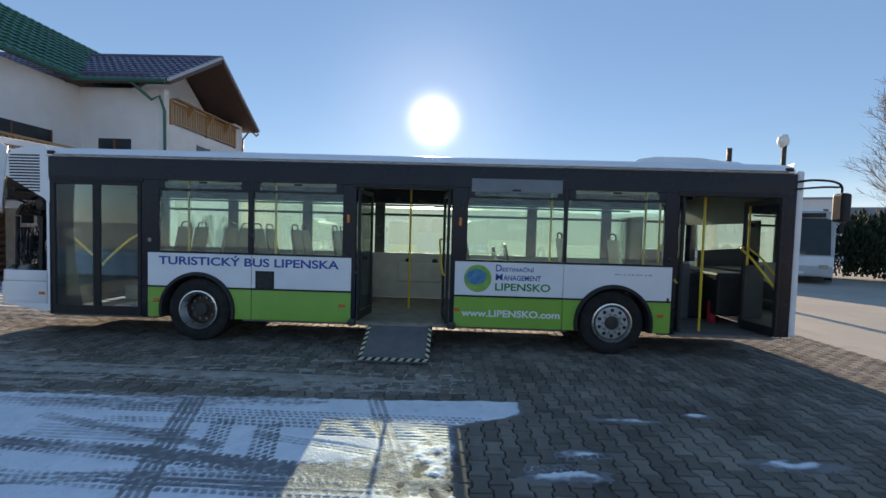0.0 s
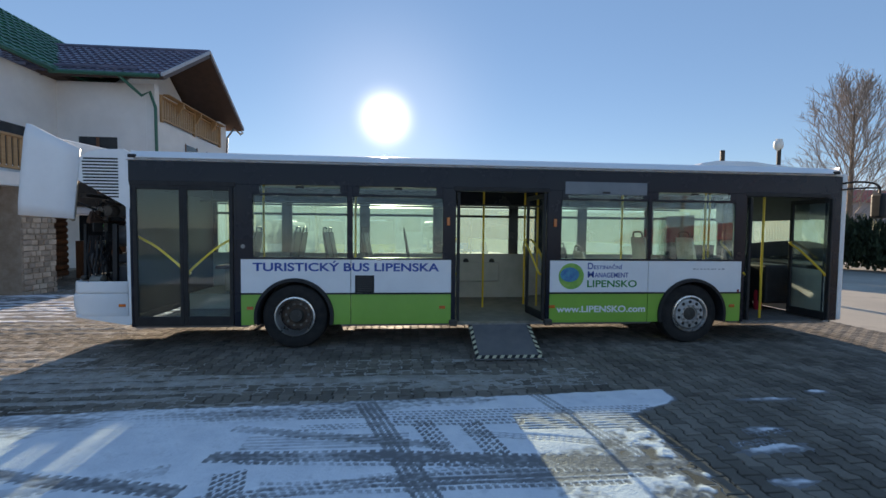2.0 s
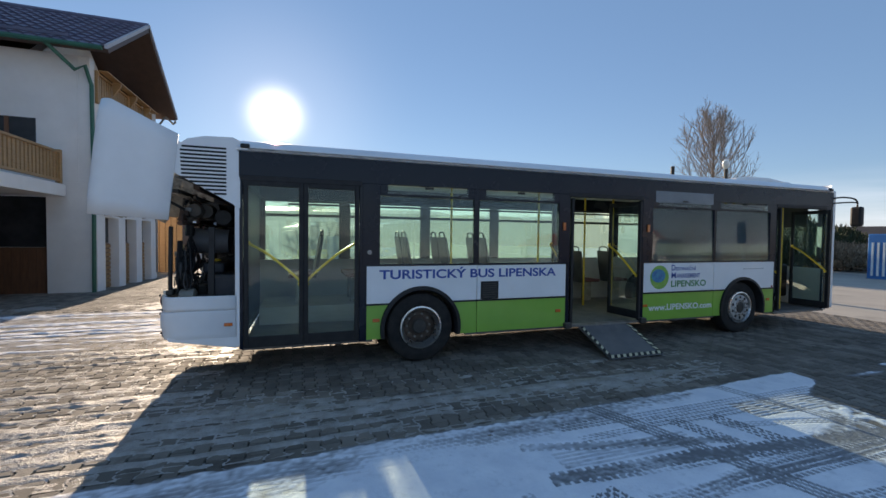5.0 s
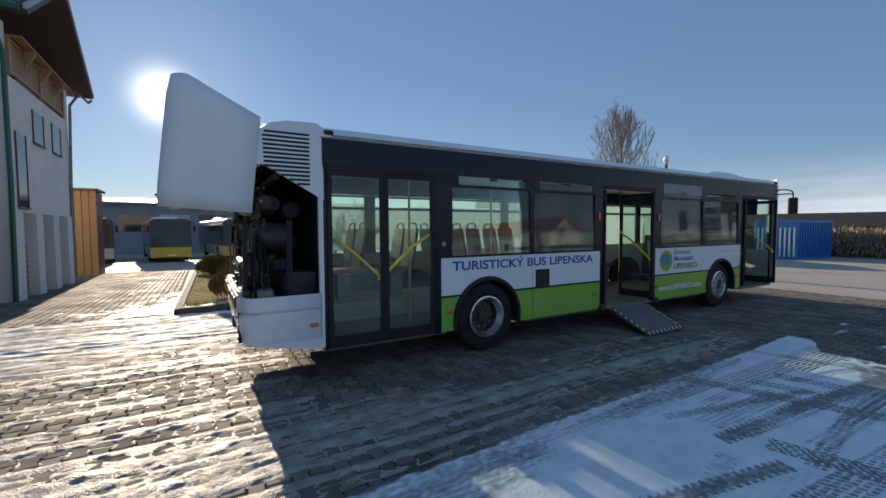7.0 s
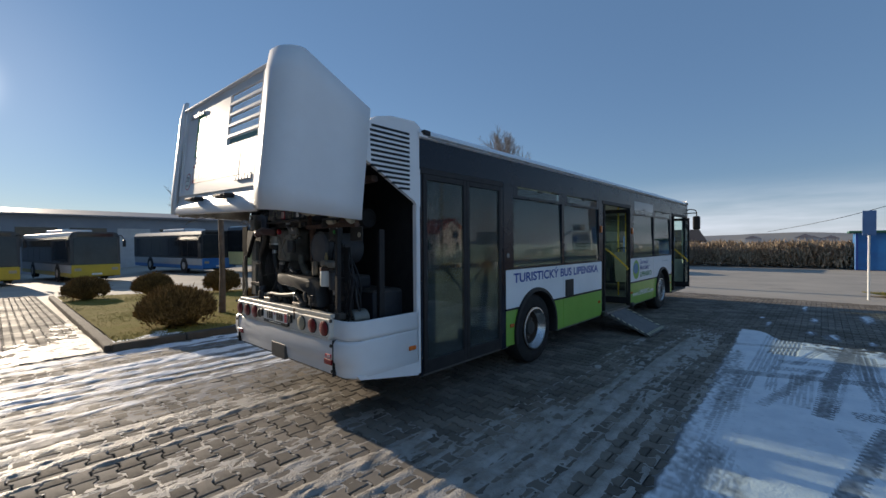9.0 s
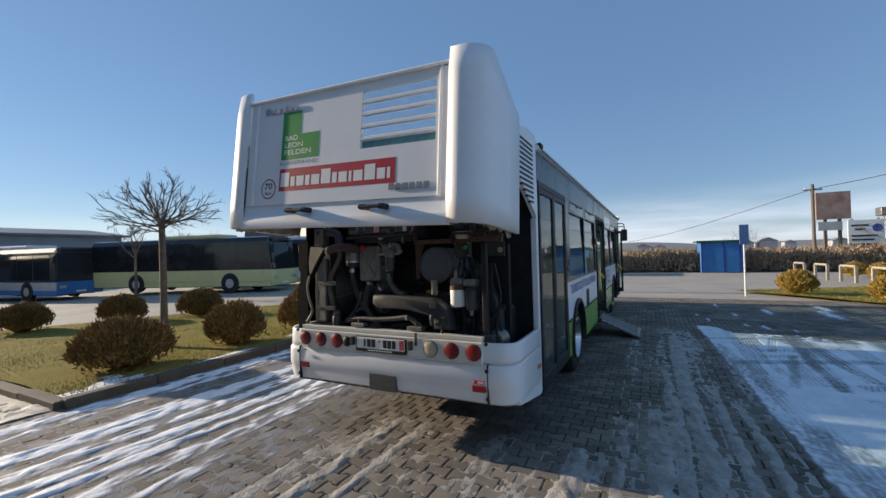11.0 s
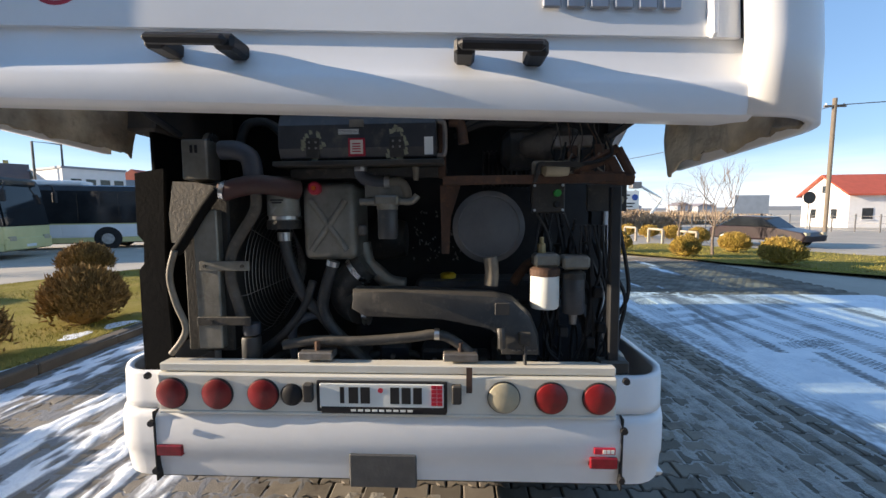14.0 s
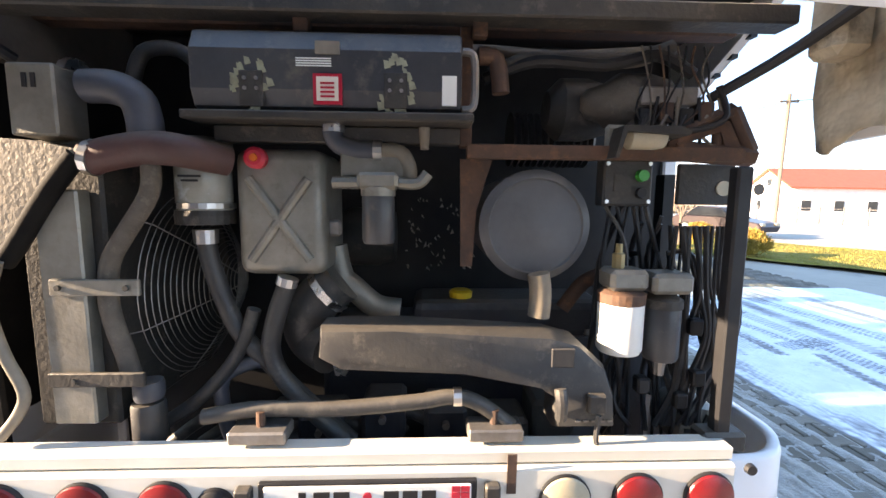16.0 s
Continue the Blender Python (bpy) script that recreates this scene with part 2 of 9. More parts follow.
DOORPANE = glass("grey_green_door_glass", (0.88, 0.96, 0.93), 0.01, 1.46, 0.02)
FARPANE = dusty("dusty_far_window", (0.8, 0.89, 0.84), (0.58, 0.8, 0.8), 0.14)
CABGREY = surf("dark_cab_panel", (0.09, 0.095, 0.1), (0.07, 0.074, 0.08), 3, 0.5)
CLEAR = glass("clear_glass", (0.86, 0.92, 0.89), 0.01, 1.5)
INK = surf("blue_lettering", (0.02, 0.075, 0.34), (0.017, 0.06, 0.29), 5, 0.4)
INKGREEN = surf("green_lettering", (0.02, 0.24, 0.04), (0.018, 0.2, 0.035), 5, 0.4)
INKWHITE = surf("white_lettering", (0.82, 0.84, 0.8), (0.76, 0.78, 0.75), 5, 0.4)
STICKRED = surf("red_sticker", (0.5, 0.02, 0.045), (0.44, 0.018, 0.04), 4, 0.35)
STICKGREEN = surf("green_sticker", (0.03, 0.34, 0.05), (0.025, 0.3, 0.045), 4, 0.35)
STICKGREY = surf("silver_lettering", (0.36, 0.38, 0.42), (0.25, 0.27, 0.3), 5, 0.3, 0.6)
CONCRETE = surf("concrete_paver", (0.23, 0.203, 0.167), (0.152, 0.132, 0.108), 1.1, 0.68, bump=0.003, grain=160, vary=0.3, rough2=0.9, spec=0.28, spots=(0.085, 0.07, 0.056))
YARD = surf("sandy_yard", (0.45, 0.405, 0.335), (0.36, 0.325, 0.27), 0.35, 0.75, bump=0.004, grain=9, spots=(0.28, 0.255, 0.215))
KERB = surf("kerb_concrete", (0.12, 0.1, 0.08), (0.08, 0.066, 0.052), 2.2, 0.85, bump=0.004, grain=60)
GRASS = surf("winter_grass", (0.225, 0.195, 0.04), (0.29, 0.23, 0.07), 1.4, 0.95, bump=0.01, grain=60, spots=(0.25, 0.2, 0.07), spec=0.05)
BLADE = surf("grass_blade", (0.25, 0.23, 0.045), (0.34, 0.275, 0.085), 1.5, 0.8, vary=0.3, spec=0.05)
TUFT = surf("evergreen_tuft", (0.17, 0.105, 0.04), (0.28, 0.17, 0.06), 4, 0.85, vary=0.4, spec=0.15)
TUFTGOLD = surf("golden_evergreen_tuft", (0.3, 0.21, 0.03), (0.38, 0.24, 0.05), 4, 0.8, vary=0.35)
HEDGE = surf("dark_hedge_leaf", (0.022, 0.04, 0.016), (0.045, 0.06, 0.025), 2, 0.8, vary=0.4)
BARK = surf("bare_bark", (0.13, 0.095, 0.07), (0.2, 0.155, 0.12), 9, 0.9, bump=0.004, grain=40)
DRY = surf("dry_brush", (0.33, 0.24, 0.16), (0.43, 0.33, 0.225), 0.8, 0.95, vary=0.35)
RENDERED = surf("white_house_render", (0.84, 0.81, 0.78), (0.77, 0.74, 0.71), 1.2, 0.85, bump=0.004, grain=120)
WOOD = surf("pine_boards", (0.42, 0.25, 0.11), (0.34, 0.19, 0.08), 3, 0.55, stretch=(1, 1, 9), bump=0.001)
DARKWOOD = surf("brown_stained_wood", (0.17, 0.075, 0.035), (0.12, 0.05, 0.025), 3, 0.5, stretch=(9, 9, 1))
SOFFIT = surf("dark_brown_soffit", (0.1, 0.058, 0.043), (0.075, 0.045, 0.034), 4, 0.6)
TILE = surf("grey_violet_roof_tile", (0.17, 0.16, 0.23), (0.12, 0.115, 0.175), 2, 0.4, vary=0.12)
TILEGREEN = surf("green_roof_tile", (0.03, 0.16, 0.09), (0.025, 0.12, 0.07), 2, 0.4, vary=0.12)
PIPE = surf("green_pipe", (0.03, 0.14, 0.09), (0.03, 0.12, 0.08), 3, 0.4)
STONE = surf("rough_stone_facing", (0.46, 0.37, 0.29), (0.34, 0.26, 0.19), 5, 0.85, bump=0.01, grain=14, vary=0.32)
# window panes, and the painted shade inside the house's open bays
SHADE = surf("dark_pane_and_opening_shade", (0.02, 0.024, 0.028), (0.035, 0.04, 0.045), 2, 0.08)


# ---- building helpers ----
def thing(name, label, category, at=(0, 0, 0), group="", kind=""):
    """A thing: an Empty at its base, under which its parts hang."""
    ob = new(name)
    ob.location = at
    ob.empty_display_size = 0.2
    return tagged(ob, label, category, group, kind)


def link(name, mesh, material, parent=None, label=""):
    if material and not mesh.materials:
        mesh.materials.append(material)
    ob = new(name, mesh)
    if parent is not None:
        ob.parent = parent
        base, up = Vector(parent.location), parent.parent
        while up is not None:
            base, up = base + Vector(up.location) if up.type == "EMPTY" else base, up.parent
        if parent.type == "EMPTY":
            ob.matrix_parent_inverse = Matrix.Translation(-base)
    return tagged(ob, label)


def part(name, bm, material, parent=None, label="", smooth=False):
    mesh = bpy.data.meshes.new(name)
    bmesh.ops.recalc_face_normals(bm, faces=bm.faces)
    if smooth:
        for f in bm.faces:
            f.smooth = True
        for e in bm.edges:
            if len(e.link_faces) == 2 and e.calc_face_angle(0) > 0.7:
                e.smooth = False
    bm.to_mesh(mesh)
    bm.free()
    return link(name, mesh, material, parent, label)


def box(bm, x0, x1, y0, y1, z0, z1, bevel=0.0, seg=1, m=None):
    """A box, its edges bevelled."""
    made = bmesh.ops.create_cube(bm, size=1.0)["verts"]
    for v in made:
        v.co = Vector(((x0 + x1) / 2 + v.co.x * (x1 - x0), (y0 + y1) / 2 + v.co.y * (y1 - y0), (z0 + z1) / 2 + v.co.z * (z1 - z0)))
    if bevel:
        edges = {e for v in made for e in v.link_edges}
        out = bmesh.ops.bevel(bm, geom=list(edges), offset=bevel, segments=seg, affect="EDGES", profile=0.5)
        made = list(set(out["verts"]) | {v for v in made if v.is_valid})
    if m is not None:
        for v in made:
            v.co = m @ v.co
    return bm


def boxed(*args, **more):
    return box(bmesh.new(), *args, **more)


def prism(bm, pts, axis, a, b, bevel=0.0):
    """A flat outline pushed from a to b along an axis ('x': points are y, z; 'y': x, z; 'z': x, y)."""
    def at(p, d):
        return {"x": (d, p[0], p[1]), "y": (p[0], d, p[1]), "z": (p[0], p[1], d)}[axis]
    lo, hi = [bm.verts.new(at(p, a)) for p in pts], [bm.verts.new(at(p, b)) for p in pts]
    caps = [bm.faces.new(lo), bm.faces.new(hi[::-1])]
    for i in range(len(pts)):
        j = (i + 1) % len(pts)
        bm.faces.new((lo[j], lo[i], hi[i], hi[j]))
    if bevel:
        edges = {e for f in caps for e in f.edges}
        bmesh.ops.bevel(bm, geom=list(edges), offset=bevel, segments=2, affect="EDGES", profile=0.5)
    return bm


def prismed(*args, **more):
    return prism(bmesh.new(), *args, **more)


def lathe(bm, profile, centre, axis="y", n=40, closed=False, caps=(0, -1)):
    """Turns a profile of (radius, along) round an axis."""
    rings = []
    for r, d in profile:
        ring = []
        for k in range(n):
            a = 2 * math.pi * k / n
            u, w = r * math.cos(a), r * math.sin(a)
            off = {"y": (u, d, w), "x": (d, u, w), "z": (u, w, d)}[axis]
            ring.append(bm.verts.new(Vector(centre) + Vector(off)))
        rings.append(ring)
    pairs = list(zip(rings, rings[1:])) + ([(rings[-1], rings[0])] if closed else [])
    for one, two in pairs:
        for k in range(n):
            bm.faces.new((one[k], one[(k + 1) % n], two[(k + 1) % n], two[k]))
    if not closed:
        for k in caps:
            bm.faces.new(rings[k])
    return bm


def lathed(*args, **more):
    return lathe(bmesh.new(), *args, **more)


def tube(bm, pts, r, n=8, smooth=4, radii=None):
    """A bent pipe or hose through the points, with rounded turns."""
    pts = [Vector(p) for p in pts]
    path, rads = [], []
    count = len(pts)
    for i in range(count - 1):
        p0, p1, p2, p3 = pts[max(i - 1, 0)], pts[i], pts[i + 1], pts[min(i + 2, count - 1)]
        for s in range(smooth):
            t = s / smooth
            path.append(0.5 * ((2 * p1) + (p2 - p0) * t + (2 * p0 - 5 * p1 + 4 * p2 - p3) * t * t + (3 * p1 - p0 - 3 * p2 + p3) * t ** 3))
            rads.append((radii[i] * (1 - t) + radii[i + 1] * t) if radii else r)
    path.append(pts[-1])
    rads.append(radii[-1] if radii else r)
    rings, side = [], None
    for i, p in enumerate(path):
        ahead = (path[min(i + 1, len(path) - 1)] - path[max(i - 1, 0)]).normalized()
        if side is None:
            side = ahead.orthogonal().normalized()
        side = (side - ahead * side.dot(ahead)).normalized()
        up = ahead.cross(side)
        rings.append([bm.verts.new(p + (side * math.cos(2 * math.pi * k / n) + up * math.sin(2 * math.pi * k / n)) * rads[i]) for k in range(n)])
    for one, two in zip(rings, rings[1:]):
        for k in range(n):
            bm.faces.new((one[k], one[(k + 1) % n], two[(k + 1) % n], two[k]))
    bm.faces.new(rings[0][::-1])
    bm.faces.new(rings[-1])
    return bm


def tubed(*args, **more):
    return tube(bmesh.new(), *args, **more)


def raw(name, verts, faces, material, parent=None, label="", smooth=False):
    mesh = bpy.data.meshes.new(name)
    mesh.from_pydata(verts, [], faces)
    if smooth:
        mesh.polygons.foreach_set("use_smooth", [True] * len(mesh.polygons))
    mesh.update()
    return link(name, mesh, material, parent, label)


def lettering(name, text, place, width, height, material, parent, label="", bold=0.012, facing="side"):
    """Raised letters: place is the lower corner at which the writing begins; 'side' reads along +x seen from -y, 'rear' along -y seen from -x."""
    curve = bpy.data.curves.new(name, "FONT")
    curve.body, curve.size, curve.extrude, curve.offset = text, 1.0, 0.0, bold
    ob = bpy.data.objects.new(name, curve)
    scene.collection.objects.link(ob)
    mesh = bpy.data.meshes.new_from_object(ob.evaluated_get(bpy.context.evaluated_depsgraph_get()))
    bpy.data.objects.remove(ob)
    bpy.data.curves.remove(curve)
    xs, ys = [v.co.x for v in mesh.vertices], [v.co.y for v in mesh.vertices]
    sx, sy = width / (max(xs) - min(xs)), height / (max(ys) - min(ys))
    x0, y0 = min(xs), min(ys)
    for v in mesh.vertices:
        u, w = (v.co.x - x0) * sx, (v.co.y - y0) * sy
        v.co = Vector(place) + (Vector((u, 0, w)) if facing == "side" else Vector((0, -u, w)) if facing == "rear" else Vector(facing) * u + Vector((0, 0, w)))
    mesh.materials.clear()
    return link(name, mesh, material, parent, label)


def ground_z(x, y):
    """The yard falls away gently towards the parked coaches and the road."""
    d = min(60.0, max(0.0, y - 11.0))
    flat = min(1.0, max(0.0, (x + 3.0) / 13.0))
    east = min(45.0, max(0.0, x - 8.0))
    return -0.022 * d * (1.0 - 0.8 * flat) - 0.013 * east

# ---- ground ----
def spread(lo, hi, step, far):
    """Even steps between lo and hi, then ever longer ones out to far."""
    mid = [lo + i * step for i in range(int(round((hi - lo) / step)) + 1)]
    out, d = [], step
    while mid[-1] + sum(out) < far:
        d *= 1.5
        out.append(d)
    up, down = [], []
    for total in np.cumsum(out):
        up.append(hi + float(total))
        down.append(lo - float(total))
    return down[::-1] + mid + up


gx, gy = spread(-40, 60, 2.0, 2600), spread(-40, 72, 2.0, 2600)
verts = [(x, y, ground_z(x, y) - 0.03) for y in gy for x in gx]
wide = len(gx)
faces = [(j * wide + i, j * wide + i + 1, (j + 1) * wide + i + 1, (j + 1) * wide + i) for j in range(len(gy) - 1) for i in range(wide - 1)]
tagged(raw("ground", verts, faces, YARD), "sandy grey paved yard with worn patches", "ground", kind="structure")


# bedding that shows in the joints, its colour darkened for their depth shade
SOIL = surf("shade_dark_joint_soil", (0.035, 0.03, 0.026), (0.055, 0.047, 0.039), 3, 0.9, bump=0.003)


def bedding(name, x0, x1, y0, y1, rows):
    ys = [y0 + (y1 - y0) * k / rows for k in range(rows + 1)]
    vs = [(x, y, ground_z(x, y) - 0.013) for y in ys for x in (x0, x1)]
    fs = [(2 * k, 2 * k + 1, 2 * k + 3, 2 * k + 2) for k in range(rows)]
    tagged(raw(name, vs, fs, SOIL), "bedding between the paving stones, darkened for the shade in the joints", "ground", kind="structure")


bedding("joint_bed_1", -12.0, 6.5, -1.15, 11.35, 1)
bedding("joint_bed_2", -16.95, -7.7, 11.5, 26.4, 8)

# dog-bone paving stones, laid in a running bond across the yard
PAVE_L, PAVE_P, PAVE_A = 0.2, 0.14, 0.0125
PX0, PX1, PY0, PY1 = -12.0, 6.6, -1.2, 11.4


def paver_rings():
    """Outline of one stone, from outside below to inside above."""
    half = [(-0.1, 1), (-0.063, 1), (-0.037, -1), (0.037, -1), (0.063, 1), (0.1, 1)]
    out = [(PAVE_P / 2 + PAVE_A * s, v) for v, s in half] + [(-PAVE_P / 2 - PAVE_A * s, v) for v, s in half[::-1]]
    rings = []
    for gap, z in ((0.0055, -0.03), (0.0055, -0.007), (0.012, 0.0)):
        rings.append([(x - math.copysign(gap, x), y - math.copysign(min(gap, abs(y)), y) if abs(y) > 0.09 else y, z) for x, y in out])
    return rings


PAVER = paver_rings()
PAVER_FACES = [tuple(k + 12 * r for k in (i, (i + 1) % 12)) + tuple(k + 12 * (r + 1) for k in ((i + 1) % 12, i)) for r in (0, 1) for i in range(12)] + [tuple(range(24, 36))]
PAVER_FACES = [f[::-1] for f in PAVER_FACES[:-1]] + [PAVER_FACES[-1][::-1]]
paver_base = np.array([p for ring in PAVER for p in ring])
rng = np.random.default_rng(4)
rest_v, rest_f, near_places = [], [], []
for j in range(int((PX1 - PX0) / PAVE_P)):
    for i in range(int((PY1 - PY0) / PAVE_L)):
        x, y = PX0 + (j + 0.5) * PAVE_P, PY0 + (i + 0.5 + 0.5 * (j % 2)) * PAVE_L
        tilt = rng.normal(0, 0.009, 2)
        dz = rng.normal(0, 0.0012)
        if -9.7 < x < -7.3 and 5.2 < y < 8.6 and len(near_places) < 290 and (x + 8.5) ** 2 + (y - 6.9) ** 2 < 1.75:
            near_places.append((x, y, tilt, dz))
            continue
        v = paver_base.copy()
        v[:, 2] += dz + tilt[0] * v[:, 0] + tilt[1] * v[:, 1]
        v[:, 0] += x
        v[:, 1] += y
        n = len(rest_v) * 36
        rest_v.append(v)
        rest_f.extend([tuple(k + n for k in f) for f in PAVER_FACES])
# the same stones run on past the lawn to the parked buses
for j in range(int(9.4 / PAVE_P)):
    for i in range(int(15.0 / PAVE_L)):
        x, y = -17.0 + (j + 0.5) * PAVE_P, 11.5 + (i + 0.5 + 0.5 * (j % 2)) * PAVE_L
        if x > -7.75:
            continue
        v = paver_base.copy()
        v[:, 2] += rng.normal(0, 0.002) + ground_z(x, y) + rng.normal(0, 0.01) * v[:, 0] + rng.normal(0, 0.01) * v[:, 1]
        v[:, 0] += x
        v[:, 1] += y
        n = len(rest_v) * 36
        rest_v.append(v)
        rest_f.extend([tuple(k + n for k in f) for f in PAVER_FACES])
pavement = thing("pavement", "interlocking dog-bone concrete pavers, damp and dusted with ice", "pavement", (-3, 5, 0), kind="structure")

# ---- packed snow and ice ----
SNOW = surf("packed_snow", (0.91, 0.93, 0.96), (0.78, 0.81, 0.86), 3.4, 0.55, bump=0.006, grain=45, rough2=0.75, spots=(0.66, 0.685, 0.725))
ICE = surf("dirty_ice", (0.25, 0.225, 0.19), (0.47, 0.45, 0.42), 5, 0.4, bump=0.012, grain=55, rough2=0.65, spots=(0.17, 0.145, 0.115))


def fbm(x, y, seed, octaves=4):
    total, amp = 0.0, 0.5
    for k in range(octaves):
        total += amp * noise.noise((x * 2 ** k, y * 2 ** k, seed + 7.3 * k))
        amp *= 0.5
    return total


def ramp01(v, a, b):
    t = min(1.0, max(0.0, (v - a) / (b - a)))
    return t * t * (3 - 2 * t)


# thin snow pressed onto the stones looks grey, thick snow white
tree = SNOW.node_tree
bsdf = tree.nodes["Principled BSDF"]
snow_white = bsdf.inputs["Base Color"].links[0].from_socket
depth_at = tree.nodes.new("ShaderNodeTexCoord")
depth_z = tree.nodes.new("ShaderNodeSeparateXYZ")
tree.links.new(depth_at.outputs["Object"], depth_z.inputs[0])
thickness = node(tree, "ShaderNodeMapRange")
for key, value in (("From Min", 0.003), ("From Max", 0.008), ("To Min", 0.0), ("To Max", 1.0)):
    thickness.inputs[key].default_value = value
tree.links.new(depth_z.outputs["Z"], thickness.inputs["Value"])
pressed = tree.nodes.new("ShaderNodeMix")
pressed.data_type = "RGBA"
pressed.inputs["A"].default_value = (0.2, 0.2, 0.205, 1)
tree.links.new(thickness.outputs[0], pressed.inputs["Factor"])
tree.links.new(snow_white, pressed.inputs["B"])
tree.links.new(pressed.outputs["Result"], bsdf.inputs["Base Color"])

# wheel tracks: a point, a bearing, a half width, the tread, how deep, and where along it the track starts and ends
TRACKS = [(-2.76, 3.05, -2.5, 0.09, "lug", 1.0, -0.88, 0.6), (-2.17, 3.01, -6.5, 0.09, "lug", 1.0, 0.0, 3), (-2.99, 2.61, 7, 0.07, "block", 0.9, -0.5, 0.75), (-2.26, 2.69, 0, 0.08, "block", 0.9, 0, 2.2),
          (-2.2, 3.11, 110, 0.11, "rib", 0.9, -1.0, 0.98), (-1.9, 3.31, 110, 0.1, "block", 1.0, -0.3, 0.28), (-1.48, 3.26, 107, 0.11, "block", 1.0, -0.3, 0.28), (-3.35, 2.75, 105, 0.12, "block", 1.0, -0.7, 0.13),
          (-2.7, 3.53, 1, 0.06, "block", 0.8, -0.36, 0.36), (-1.65, 3.58, -1, 0.09, "block", 0.9, -0.6, 0.62), (-2.7, 3.27, -1, 0.12, "rib", 0.7, -0.75, 0.6), (-4.05, 3.29, 128, 0.1, "block", 0.4, -0.35, 0.35),
          (-3.56, 3.3, 121, 0.09, "block", 0.4, -0.3, 0.3), (-0.5, 3.5, -2, 0.17, "rib", 0.9, -0.62, 0.7), (-0.53, 3.5, 108, 0.09, "rib", 0.9, -0.7, 0.7), (-0.7, 2.8, -4, 0.11, "block", 0.9, -0.7, 0.7),
          (-2.9, 2.3, -4, 0.13, "block", 0.9, -2.6, 3), (-4.4, 2.4, 6, 0.13, "block", 0.5, -2, 1.4), (-4.8, 3.72, 3, 0.14, "block", 0.45, -2.0, 1.6), (-3.9, 2.72, -11, 0.08, "lug", 0.9, -2.0, 0.3),
          (-4.7, 2.72, 14, 0.08, "lug", 0.6, -1.6, 0.9), (-3.0, 1.85, -4, 0.15, "lug", 0.9, -9, 9), (-2.6, 1.3, 2, 0.15, "block", 0.9, -9, 9), (-2.6, 0.4, -3, 0.15, "lug", 0.9, -9, 9), (-5.9, 3.2, -20, 0.1, "block", 0.5, -1, 1),
          (-1.39, 3.74, -0.2, 0.075, "block", 0.85, -1.73, 1.73), (-1.89, 2.93, -4.3, 0.085, "block", 0.95, -1.51, 1.51), (-1.83, 2.64, -0.6, 0.09, "block", 0.9, -1.29, 1.29), (-2.7, 3.34, -13, 0.07, "lug", 0.8, -0.95, 0.95), (-0.92, 3.2, -12, 0.06, "rib", 0.7, -0.76, 0.76), (-1.96, 2.78, 6.3, 0.06, "block", 0.7, -0.71, 0.71)]
TRACKS = [(x, y, math.cos(radians(a)), math.sin(radians(a)), w, tread, d, lo, hi) for x, y, a, w, tread, d, lo, hi in TRACKS]


def ribs(along, across, w, tread):
    """1 on the thin walls of snow that a tyre leaves standing, 0 on the pressed floor between."""
    u = across / w
    if tread == "lug":
        edge = ramp01(abs(u), 0.5, 0.6)
        s = along / 0.075 + 0.5 * (u > 0)
        return max(edge * ramp01(abs(s - math.floor(s) - 0.5), 0.3, 0.42), ramp01(abs(u), 0.9, 1.0))
    rows = max(3, round(w / 0.026))
    v = (u + 1) * 0.5 * rows
    k = math.floor(v)
    groove = ramp01(abs(v - k - 0.5), 0.35, 0.47)
    if tread == "rib":
        return groove
    s = along / 0.062 + 0.5 * (k % 2) + 0.3 * (v - k)
    return max(groove, ramp01(abs(s - math.floor(s) - 0.5), 0.33, 0.46))


